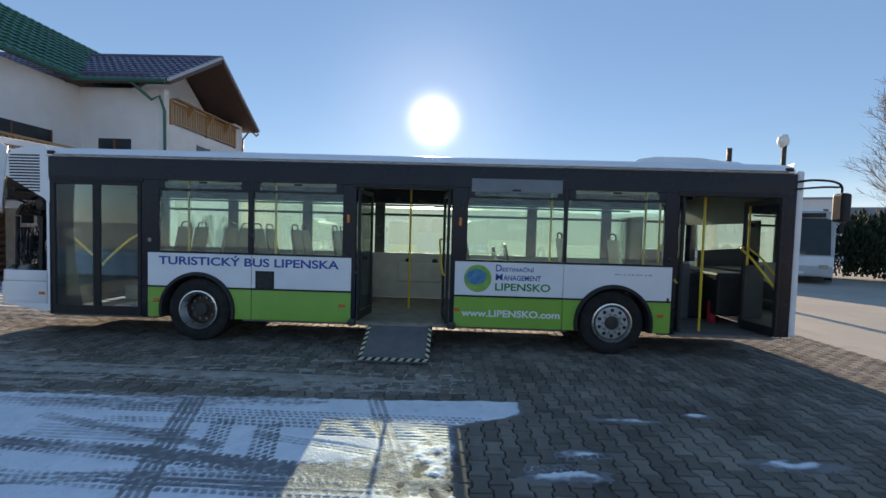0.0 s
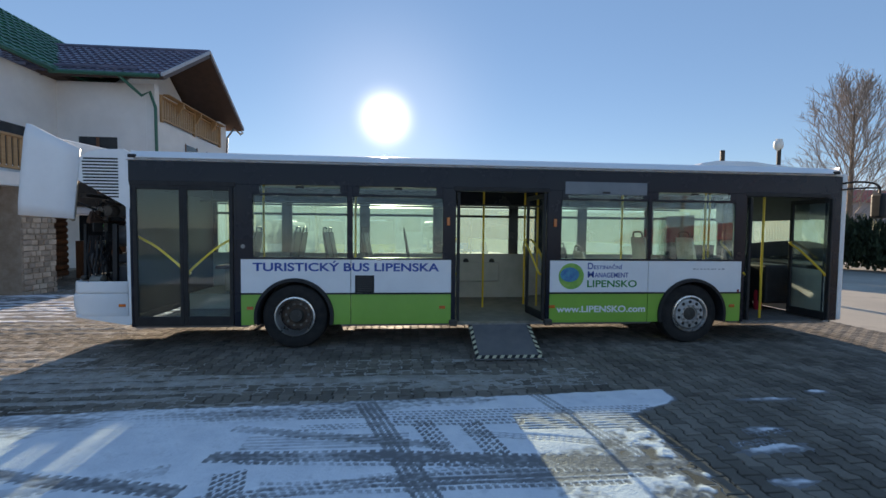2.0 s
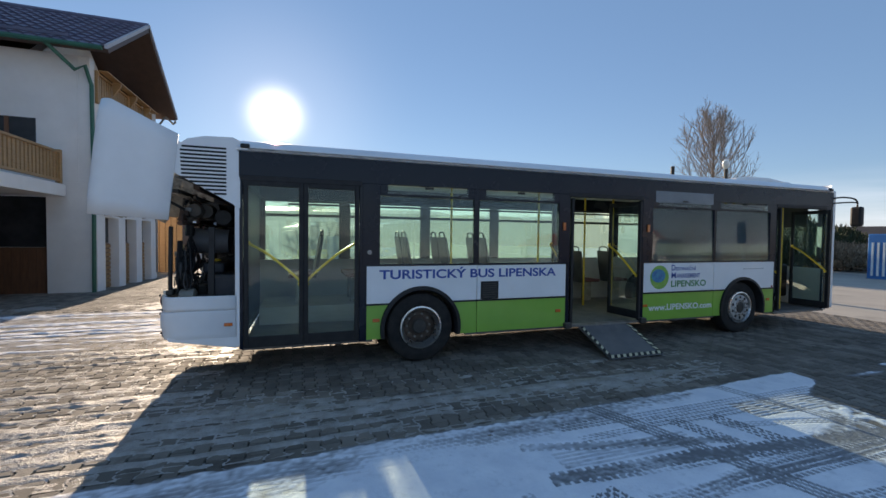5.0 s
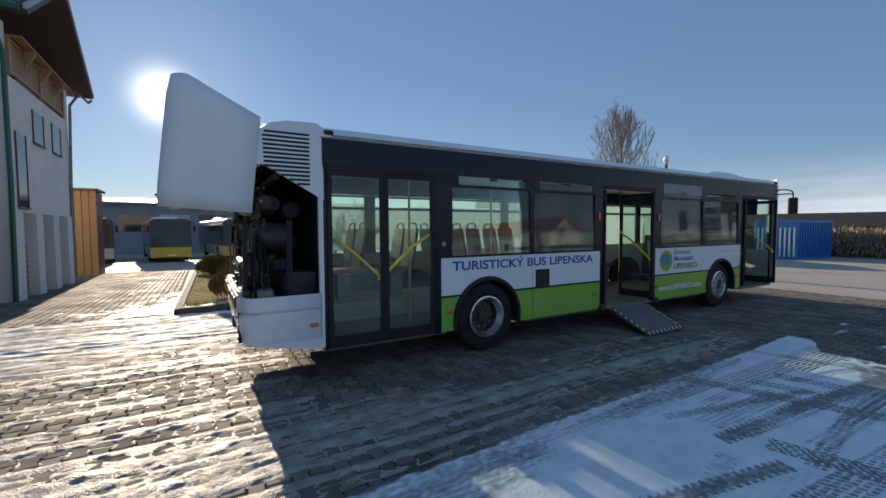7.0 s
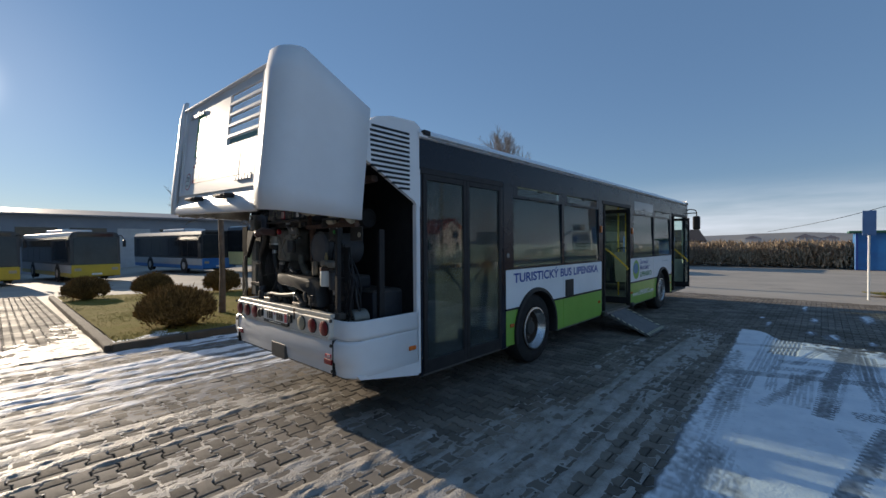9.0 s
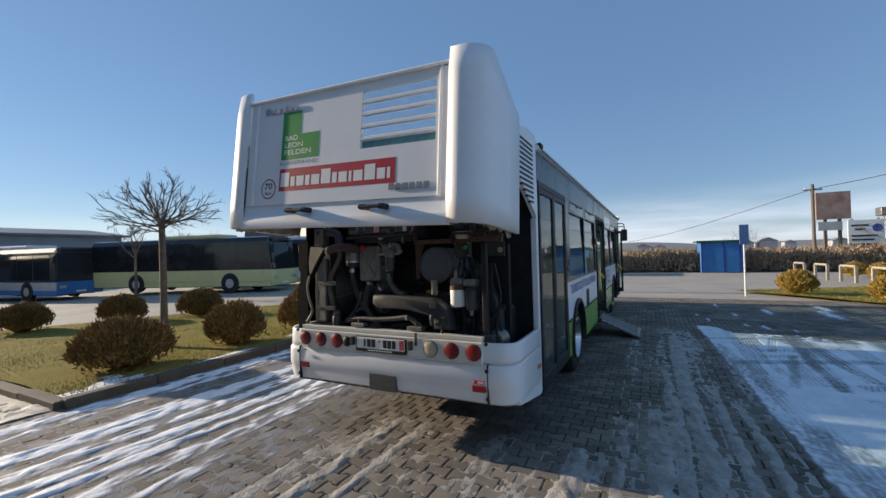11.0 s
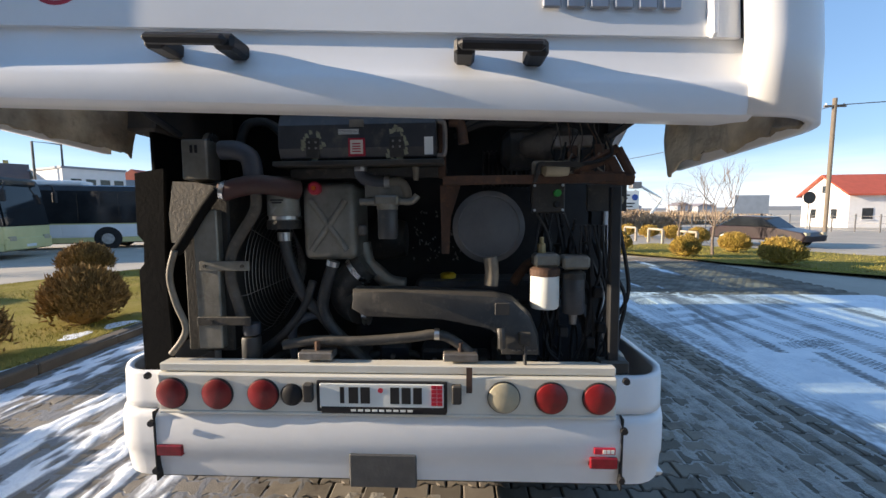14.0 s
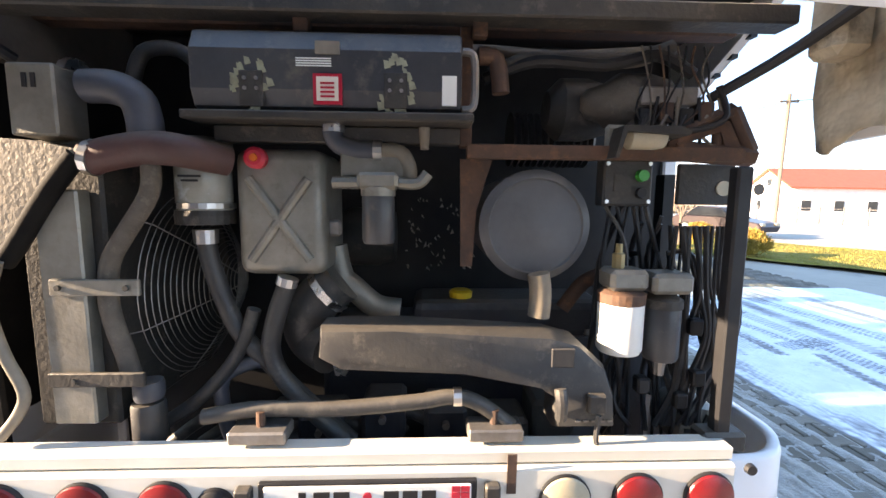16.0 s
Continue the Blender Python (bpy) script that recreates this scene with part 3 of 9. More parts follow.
def snow_height(x, y):
    """Thickness of the snow sheet over the stones; below zero the stones lie bare."""
    wob = fbm(x * 0.9, y * 0.9, 3.0)
    top = 4.06 + 0.045 * (x + 3.4) * (x > -3.4) + 0.03 * (x + 3.4) * (x <= -3.4) + 0.07 * wob
    right = 0.78 if y > 3.95 else 0.1 + 0.68 * ramp01(y, 3.55, 3.95)
    if y < 2.6:
        right = 0.1 - 0.2 * ramp01(2.6 - y, 0, 0.4)
    fray = 0.09 * fbm(x * 6, y * 6, 41.0, 3)
    top, right = top + fray * 0.6, right + fray
    inside = min(ramp01(top - y, -0.02, 0.07), ramp01(right + 0.12 * wob - x, -0.03, 0.1), ramp01(x + 7.15 + 0.5 * wob, 0.0, 0.35), ramp01(y + 9.3, 0, 0.4))
    if inside <= 0:
        return -0.02
    streak = fbm(x * 0.6, y * 6.0, 11.0, 3)
    lumps = fbm(x * 16, y * 22, 15.0, 2)
    h = 0.0125 + 0.003 * fbm(x * 1.3, y * 2.2, 5.0) + 0.003 * streak + 0.0008 * lumps
    worn = fbm(x * 0.8, y * 1.6, 25.0, 3) + 0.5 * ramp01(y, top - 0.5, top - 0.12) * ramp01(-x, 0.8, 2.4) + 0.22 * ramp01(x, -1.9, -0.9) * ramp01(3.0 - y, 0, 0.3)
    worn = ramp01(worn, -0.08, 0.36)
    h -= worn * (0.0062 + 0.008 * lumps + 0.009 * streak)
    churn = ramp01(x, -0.75, 0.0) * ramp01(y, 1.7, 2.1) * ramp01(3.5 - y, 0, 0.3)
    h -= churn * (0.007 + 0.03 * fbm(x * 8, y * 8, 33.0, 3))
    for tx, ty, c, s, w, tread, d, lo, hi in TRACKS:
        across = -(x - tx) * s + (y - ty) * c
        if abs(across) > w + 0.03:
            continue
        along = (x - tx) * c + (y - ty) * s
        if along < lo or along > hi:
            continue
        across += 0.02 * fbm(x * 0.7, y * 0.7, 20.0 + tx)
        if abs(across) < w:
            bite = d * ramp01(w - abs(across), 0.0, 0.01) * min(1, max(0.35, 1.0 + 0.8 * fbm(x * 1.2, y * 1.2, 31.0 + ty)))
            floor_h = 0.003 + 0.0085 * ribs(along, across, w, tread) + 0.004 * lumps
            h += bite * (min(floor_h, h) - h)
    return h * inside - 0.006 * (1 - inside)


def finer(lo, hi, a, b, fine, coarse):
    """Steps from lo to hi, small ones between a and b."""
    out, v = [], lo
    while v < hi:
        out.append(v)
        v += fine if a <= v < b else coarse
    return out + [hi]


def sheet(name, x0, x1, y0, y1, step, height, material, label, cat, lift=0.0):
    """A height field over the stones; the parts that lie below them are left out."""
    gxs = x0 if isinstance(x0, list) else finer(x0, x1, 0, 0, step, step)
    gys = y0 if isinstance(y0, list) else finer(y0, y1, 0, 0, step, step)
    nx, ny = len(gxs), len(gys)
    hs = [[height(x, y) for x in gxs] for y in gys]
    index, vs, fs = {}, [], []

    def vert(i, j):
        if (i, j) not in index:
            index[i, j] = len(vs)
            x, y = gxs[i], gys[j]
            vs.append((x, y, ground_z(x, y) + lift + max(hs[j][i], -0.02)))
        return index[i, j]
    for j in range(ny - 1):
        for i in range(nx - 1):
            if max(hs[j][i], hs[j][i + 1], hs[j + 1][i], hs[j + 1][i + 1]) > -0.004:
                fs.append((vert(i, j), vert(i + 1, j), vert(i + 1, j + 1), vert(i, j + 1)))
    ob = raw(name, vs, fs, material, None, "", smooth=True)
    return tagged(ob, label, cat, kind="stuff")


sheet("snow", finer(-7.6, 1.2, -4.6, 0.8, 0.0125, 0.035), 0, finer(-1.3, 4.6, 2.0, 4.2, 0.0125, 0.035), 0, 0, snow_height, SNOW, "thin packed snow crossed by tyre tracks", "snow")


# strips of snow and ice pressed out along the way: where they lie across it, half width, from, to, thickness
SNOW_STRIPS = ((11.08, 0.2, -13.4, 4.0, 1.0), (10.78, 0.1, -13.4, 2.0, 0.5), (10.12, 0.2, -13.4, 3.0, 1.0), (9.72, 0.13, -13.4, 0.0, 0.75), (9.38, 0.15, -13.4, -1.5, 0.95), (9.12, 0.1, -13.4, -3.5, 0.85), (8.8, 0.17, -13.4, -4.6, 0.45), (8.45, 0.1, -13.4, -7.6, 0.6), (8.05, 0.12, -13.4, -8.4, 0.8))
ICE_STRIPS = ((7.74, 0.07, -12.5, -7.4, 0.7), (7.44, 0.07, -11.5, -5.6, 0.8), (7.13, 0.05, -12.5, -6.2, 0.7), (6.72, 0.05, -12.0, -8.3, 0.7), (6.38, 0.05, -12.0, -7.8, 0.6), (6.02, 0.05, -12.0, -7.4, 0.7), (5.67, 0.07, -12.0, -5.0, 0.9), (5.34, 0.05, -12.0, -6.0, 0.7), (5.05, 0.09, -12.0, -5.4, 1.0), (4.88, 0.06, -12.0, -3.4, 0.7), (4.7, 0.09, -12.0, -0.6, 1.0), (4.45, 0.06, -12.0, -4.2, 0.8), (4.24, 0.05, -12.0, -4.8, 0.7))


def strip_height(x, y, strips, seed):
    """Crumbled ridges along x; below zero between them."""
    bend = 0.1 * fbm(x * 0.22, 0.4, seed, 2) + 0.02 * fbm(x * 1.3, y * 1.1, seed + 5, 2)
    best = -1.0
    for c, w, x0, x1, thick in strips:
        d = y + bend - c
        if abs(d) > 2.2 * w or x < x0 - 0.5 or x > x1 + 0.6:
            continue
        ends = ramp01(x, x0 - 0.4, x0 + 0.4) * ramp01(x1 - x, -0.5, 0.7)
        wide = w * (1.0 + 1.1 * fbm(x * 0.5, c * 3.7, seed + 9, 2))
        best = max(best, thick * ends * (1.0 - (d / max(wide, 0.02)) ** 2))
    return best


def snow_strip_height(x, y):
    best = strip_height(x, y, SNOW_STRIPS, 43.0)
    crumbs = fbm(x * 4, y * 13, 47.0, 4)
    haze = 0.5 * fbm(x * 0.35, y * 2.6, 49.0, 4) + 0.25 * ramp01(-9.2 - x, 0.0, 1.6) + 0.08
    return 0.019 * max(best, haze - 0.1) * (0.75 + 1.1 * crumbs) + 0.011 * crumbs - 0.002


def ice_height(x, y):
    best = strip_height(x, y, ICE_STRIPS, 53.0)
    crumbs = fbm(x * 6, y * 17, 57.0, 4)
    film = fbm(x * 0.3, y * 3.4, 59.0, 4) - 0.2 + 0.22 * ramp01(-8.3 - x, 0.0, 1.8)
    if x > -6.2 and 5.45 < y < 8.6:
        return -0.02
    return 0.015 * max(best, film) * (0.8 + 1.2 * crumbs) + 0.012 * crumbs - 0.002


sheet("snow_strips", finer(-13.5, 4.2, -10.0, -4.0, 0.03, 0.05), 0, finer(7.85, 11.5, 8.3, 11.4, 0.018, 0.03), 0, 0, snow_strip_height, SNOW, "white strips of crumbled snow along the kerb", "snow", lift=0.001)
sheet("slush", finer(-13.5, 0.3, -9.5, -5.0, 0.024, 0.05), 0, finer(4.0, 7.95, 4.0, 7.95, 0.02, 0.03), 0, 0, ice_height, ICE, "thin grey ridges of frozen slush between the paving stones", "ice", lift=0.001)


def patch_height(x, y):
    spots = ((1.08, 3.22, 0.22, 0.09), (0.85, 2.96, 0.34, 0.12), (0.62, 2.5, 0.18, 0.06), (1.68, 3.88, 0.32, 0.05), (2.45, 4.05, 0.13, 0.05), (2.7, 3.2, 0.4, 0.08), (3.5, 2.4, 0.6, 0.12), (3.2, 1.2, 0.9, 0.2), (4.6, 1.0, 0.8, 0.15), (4.6, 3.4, 0.5, 0.06))
    best = max(1.0 - ((x - a) / w) ** 2 - ((y - b) / d) ** 2 for a, b, w, d in spots)
    if best < -3:
        return -0.02
    h = 0.010 * min(1, best + 0.9 * fbm(x * 2.2, y * 3.4, 60.0) + 1.2 * fbm(x * 7, y * 15, 63.0)) - 0.001
    if abs(y - 3.1 - 0.2 * (x - 1.0)) < 0.1 and x < 1.5:
        h = min(h, -0.004 + 0.012 * ribs(x, y - 3.1 - 0.2 * (x - 1.0), 0.1, "block"))
    return h


sheet("snow_patches", 0.3, 6.5, 0.6, 4.4, 0.018, patch_height, SNOW, "small broken patches of trodden snow", "snow")


# snow carried on out of view, added to bounce light onto the bus
sheet("yard_snow", -24.0, -1.0, -12.0, -1.25, 0.12, lambda x, y: 0.012 + 0.02 * fbm(x * 0.8, y * 0.8, 80.0), SNOW, "packed snow added over the unseen yard to bounce light", "snow")
sheet("way_snow", -24.0, -13.3, 0.5, 11.2, 0.12, lambda x, y: 0.012 + 0.02 * fbm(x * 0.5, y * 1.8, 85.0), SNOW, "packed snow over the way into the yard", "snow")


def lane_height(x, y):
    """Melting snow beside the lawn and in lumps over the lane."""
    edge = ramp01(x, -9.2, -7.9) * ramp01(19 - y, 0, 6)
    return 0.03 * (0.62 * edge + 0.55 * ramp01(13.8 - y, 0, 1.5) - 0.8 + 1.2 * fbm(x * 1.3, y * 1.0, 91.0, 4)) + 0.035 * fbm(x * 5, y * 5, 93.0, 4)


sheet("lane_snow", -16.5, -7.62, 11.4, 21.0, 0.05, lane_height, ICE, "melting lumps of snow along the lawn's edge", "snow")

# ---- the tourist bus ----
REAR, FRONT, NEAR, FAR = -6.825, 4.95, 6.0, 8.5
RW, FW, HUB = -3.76, 2.36, 0.475
bus = thing("city_bus", "white, green and black city bus with doors and engine hatch open", "bus", (-0.9, 7.25, 0))


def arch(cx, r, z0, n=18):
    """Points of a wheel arch from rear foot to front foot."""
    a0 = math.asin((z0 - HUB) / r)
    return [(cx - r * math.cos(a), HUB + r * math.sin(a)) for a in np.linspace(a0, math.pi - a0, n)]


def side_panel(name, x0, x1, z0, z1, material, wheel=None, r=0.60, y0=NEAR, y1=NEAR + 0.035, label=""):
    pts = [(x0, z0)]
    if wheel is not None:
        pts += [p for p in arch(wheel, r, z0) if p[1] <= z1 + 1e-6 or True]
    pts += [(x1, z0), (x1, z1), (x0, z1)]
    return part(name, prismed(pts, "y", y0, y1, bevel=0.004), material, bus, label)


def arch_panel(name, x0, x1, z0, z1, material, wheel, r, label="", y0=NEAR, y1=NEAR + 0.035):
    """A panel whose lower edge is cut by a wheel arch; if the arch passes above z0 the cut starts on z0."""
    half = math.sqrt(max(r * r - (z0 - HUB) ** 2, 0))
    pts = [(x0, z0)]
    if wheel - half > x0:
        pts.append((wheel - half, z0))
    a0 = math.atan2(z0 - HUB, half)
    pts += [(wheel - r * math.cos(a), HUB + r * math.sin(a)) for a in np.linspace(a0, math.pi - a0, 22)][1:-1]
    if wheel + half < x1:
        pts.append((wheel + half, z0))
    pts += [(x1, z0), (x1, z1), (x0, z1)]
    return part(name, prismed(pts, "y", y0, y1), material, bus, label)


def arch_ends(name, x0, x1, z0, z1, material, wheel, r, label="", y0=NEAR, y1=NEAR + 0.035):
    """The two lower panels that end at a wheel arch, which rises above z1."""
    lo, hi = math.sqrt(r * r - (z0 - HUB) ** 2), math.sqrt(max(r * r - (z1 - HUB) ** 2, 0))
    mids = [z0 + (z1 - z0) * k / 8 for k in range(9)]
    cut = [(math.sqrt(r * r - (z - HUB) ** 2), z) for z in mids]
    if wheel - r > x0:
        part(name, prismed([(x0, z0)] + [(wheel - d, z) for d, z in cut] + [(x0, z1)], "y", y0, y1), material, bus, label)
    if wheel + r < x1:
        part(name, prismed([(x1, z1)] + [(wheel + d, z) for d, z in cut[::-1]] + [(x1, z0)], "y", y0, y1), material, bus, label)


ZB, ZM, ZT = 0.36, 0.815, 1.315          # skirt, stripe joint and belt line
R_ARCH = 0.565
for x0, x1, wheel in ((-4.505, -2.955, RW), (1.63, 3.175, FW)):
    arch_panel("side_panel", x0, x1, ZM + 0.012, ZT, WHITE, wheel, R_ARCH, "glossy white side panel")
    arch_ends("skirt_panel", x0, x1, ZB, ZM - 0.012, GREEN, wheel, R_ARCH, "bright green skirt panel")
for x0, x1 in ((-2.945, -1.47), (0.05, 1.62)):
    part("side_panel", prismed([(x0, ZM + 0.012), (x1, ZM + 0.012), (x1, ZT), (x0, ZT)], "y", NEAR, NEAR + 0.035, bevel=0.004), WHITE, bus, "glossy white side panel")
    part("skirt_panel", prismed([(x0, ZB), (x1, ZB), (x1, ZM - 0.012), (x0, ZM - 0.012)], "y", NEAR, NEAR + 0.035, bevel=0.004), GREEN, bus, "bright green skirt panel")
for x0, x1, wheel in ((-4.505, -1.47, RW), (0.05, 3.175, FW)):
    for a, b in ((x0, wheel - math.sqrt(R_ARCH ** 2 - (ZM - HUB) ** 2)), (wheel + math.sqrt(R_ARCH ** 2 - (ZM - HUB) ** 2), x1)):
        part("trim_strip", boxed(a, b, NEAR - 0.012, NEAR + 0.02, ZM - 0.011, ZM + 0.011), BLACK, bus)
    ring = [(R_ARCH + 0.004, 0.004), (R_ARCH - 0.002, -0.03), (R_ARCH - 0.045, -0.035), (R_ARCH - 0.06, 0.0), (R_ARCH - 0.05, 0.3)]
    bm = bmesh.new()
    rows = []
    for r, d in ring:
        a0 = math.asin((ZB - HUB) / r)
        rows.append([bm.verts.new((wheel - r * math.cos(a), NEAR + d, HUB + r * math.sin(a))) for a in np.linspace(a0, math.pi - a0, 36)])
    for one, two in zip(rows, rows[1:]):
        for k in range(35):
            bm.faces.new((one[k], one[k + 1], two[k + 1], two[k]))
    part("wheel_arch", bm, BLACK, bus, "black plastic wheel arch lip", smooth=True)


DISH = surf("rusty_wheel_dish", (0.09, 0.07, 0.058), (0.15, 0.11, 0.085), 8, 0.6, 0.2, bump=0.001, spots=(0.05, 0.042, 0.038))


def wheel(cx, y, dish):
    """A truck wheel: tyre, rim with hand holes, hub and nuts. dish > 0: the hub lies deep inside."""
    w = part("wheel", lathed([(0.285, 0.0), (0.30, -0.012), (0.40, -0.02), (0.455, 0.0), (0.475, 0.04), (0.475, 0.2), (0.45, 0.25), (0.285, 0.25)], (cx, y, HUB), "y", 48, closed=True), RUBBER, bus, "black rubber tyre", smooth=True)
    out = -0.012
    deep = dish > 0.1
    profile = [(0.285, out + 0.02), (0.288, out - 0.012), (0.272, out - 0.016), (0.262, out + 0.01), (0.245, dish * 0.55 + 0.02), (0.235, dish), (0.14, dish - 0.02), (0.12, dish - 0.06), (0.1, dish - 0.08), (0.02, dish - 0.085)]
    if not deep:
        profile = profile[:4] + [(0.25, 0.05), (0.238, 0.05), (0.232, dish - 0.035), (0.215, dish - 0.045), (0.165, dish - 0.045), (0.15, dish - 0.06), (0.118, dish - 0.06), (0.112, dish - 0.03), (0.02, dish - 0.03)]
    part("rim", lathed(profile, (cx, y, HUB), "y", 48, caps=(-1,)), DISH if deep else RIM, w, "rusty deep-set rim" if deep else "dusty steel rim", smooth=True)
    part("rim_ring", lathed([(0.287, out - 0.01), (0.29, out - 0.02), (0.27, out - 0.024), (0.252, out + 0.015), (0.222 if deep else 0.245, out + 0.07 if deep else out + 0.03), (0.262, out + 0.075 if deep else out + 0.035)], (cx, y, HUB), "y", 48, closed=True), CHROME, w, "bright rim edge", smooth=True)
    part("hub_cap", lathed([(0.105, dish - 0.02), (0.105, dish - 0.1), (0.09, dish - 0.125), (0.02, dish - 0.13)] if deep else [(0.1, dish - 0.02), (0.1, dish - 0.04), (0.06, dish - 0.055), (0.02, dish - 0.055)], (cx, y, HUB), "y", 28), DARKSTEEL, w, "greasy hub cap", smooth=True)
    for k in range(10):
        a = 2 * math.pi * k / 10
        part("wheel_nut", lathed([(0.016, dish - 0.075 if not deep else dish - 0.055), (0.016, dish)], (cx + (0.165 if deep else 0.135) * math.cos(a), y, HUB + (0.165 if deep else 0.135) * math.sin(a)), "y", 8), STEEL, w)
        b = a + math.pi / 10
        part("hand_hole", lathed([(0.026, dish - (0.004 if deep else 0.048)), (0.026, dish + 0.01)], (cx + (0.208 if deep else 0.19) * math.cos(b), y, HUB + (0.208 if deep else 0.19) * math.sin(b)), "y", 14), BLACK, w)
    return w


wheel(FW, NEAR + 0.06, 0.02)
wheel(RW, NEAR + 0.05, 0.16)
for cx in (RW, FW):
    part("wheel", lathed([(0.285, 0.0), (0.40, -0.02), (0.455, 0.0), (0.475, 0.04), (0.475, 0.2), (0.45, 0.25), (0.285, 0.25)], (cx, FAR - 0.32, HUB), "y", 32), RUBBER, bus, smooth=True)
    part("wheel_housing", boxed(cx - 0.6, cx + 0.6, NEAR + 0.34, NEAR + 0.38, 0.34, 1.15), BLACK, bus)
    part("axle", lathed([(0.09, 0.3), (0.09, 2.2)], (cx, NEAR, HUB), "y", 12), DARKSTEEL, bus)

# black window band: pillars, rails, panes
BY0, BY1 = NEAR - 0.004, NEAR + 0.05


def band(x0, x1, z0, z1, name="window_pillar"):
    return part(name, boxed(x0, x1, BY0, BY1, z0, z1, bevel=0.003), NAVY, bus, "glossy black window pillar" if name == "window_pillar" else "glossy black roof band")


band(-6.0, 4.86, 2.385, 2.69, "roof_band")
for x0, x1 in ((-4.56, -4.335), (-3.005, -2.925), (-1.605, -1.41), (0.0, 0.215), (1.6, 1.655), (3.035, 3.2), (4.63, 4.86)):
    band(x0, x1, 1.318 if x0 < 3.1 else 0.36, 2.385)
for x0, x1 in ((-4.335, -3.005), (-2.925, -1.605), (0.215, 1.6), (1.655, 3.035)):
    band(x0, x1, 1.318, 1.345)
    band(x0, x1, 2.235, 2.27)
    bm = boxed(x0 + 0.002, x1 - 0.002, NEAR + 0.006, NEAR + 0.012, 1.34, 2.24)
    for v in bm.verts:
        v.co.y += 0.026 * (v.co.z - 1.34)        # the panes lean inwards at the top
    pane = part("window_pane", bm, PANE, bus, "tinted side window")
    top = part("hopper_window", boxed(x0 + 0.1, x1 - 0.1, NEAR - 0.006, NEAR + 0.0, 2.268, 2.365), PANE, bus, "narrow tilting window")
    band(x0, x0 + 0.1, 2.27, 2.385)
    band(x1 - 0.1, x1, 2.27, 2.385)
    pane.visible_shadow = top.visible_shadow = False
    part("catch", boxed((x0 + x1) / 2 - 0.06, (x0 + x1) / 2 + 0.06, NEAR - 0.015, NEAR - 0.004, 2.345, 2.375, bevel=0.003), BLACK, top)
for x0, x1 in ((-4.60, -4.505), (-1.475, -1.405), (-0.015, 0.05), (3.175, 3.235)):
    part("door_pillar", boxed(x0, x1, NEAR + 0.002, NEAR + 0.07, 0.345, 2.385, bevel=0.003), NAVY, bus, "black door pillar")


def door_leaf(name, m, width, z0, z1, bar=1, label="", panes=DOORPANE):
    """One door leaf in its own plane: x along the leaf, y through it; m puts it in place."""
    leaf = part(name, boxed(0, 0.055, -0.02, 0.02, z0, z1, bevel=0.006, m=m), BLACK, bus, label)
    part("stile", boxed(width - 0.055, width, -0.02, 0.02, z0, z1, bevel=0.006, m=m), BLACK, leaf)
    part("top_rail", boxed(0.05, width - 0.05, -0.019, 0.019, z1 - 0.07, z1, bevel=0.005, m=m), BLACK, leaf)
    part("bottom_rail", boxed(0.05, width - 0.05, -0.019, 0.019, z0, z0 + 0.13, bevel=0.005, m=m), BLACK, leaf)
    pane = part("door_pane", boxed(0.05, width - 0.05, -0.005, 0.001, z0 + 0.125, z1 - 0.065, m=m), panes, leaf)
    pane.visible_shadow = False
    a, b = (0.06, width - 0.06) if bar > 0 else (width - 0.06, 0.06)
    part("handrail", tubed([m @ Vector(p) for p in ((a, 0.03, 1.62), (a, 0.07, 1.6), ((a * 0.6 + b * 0.4), 0.08, 1.46), (b, 0.075, 1.16), (b, 0.03, 1.1))], 0.016), YELLOW, leaf, "yellow handrail")
    return leaf


# rear door, shut; middle and front doors, swung open inwards
door_leaf("rear_door", pose(-5.955, NEAR + 0.012, 0), 0.675, 0.36, 2.36, 1, "shut glazed door leaf")
door_leaf("rear_door", pose(-5.28, NEAR + 0.012, 0), 0.675, 0.36, 2.36, -1, "shut glazed door leaf")
part("door_pillar", boxed(-6.0, -5.96, NEAR + 0.002, NEAR + 0.07, 0.345, 2.385, bevel=0.003), NAVY, bus)
for x0, x1 in ((-5.99, -4.57), (-1.44, 0.02), (3.2, 4.66)):
    part("door_lintel", boxed(x0, x1, NEAR - 0.012, NEAR + 0.06, 2.345, 2.41, bevel=0.006), BLACK, bus, "black door head")
door_leaf("middle_door", pose(-0.055, NEAR - 0.03, 0, 0, 0, 97), 0.655, 0.40, 2.33, -1, "glazed door leaf swung open")
door_leaf("middle_door", pose(-1.365, NEAR - 0.02, 0, 0, 0, 84), 0.655, 0.40, 2.33, -1, "glazed door leaf swung open")
door_leaf("front_door", pose(4.59, NEAR - 0.12, 0, 0, 0, 96), 0.66, 0.38, 2.33, -1, "glazed door leaf swung open")
door_leaf("front_door", pose(3.28, NEAR - 0.04, 0, 0, 0, 85), 0.66, 0.38, 2.33, -1, "glazed door leaf swung open")

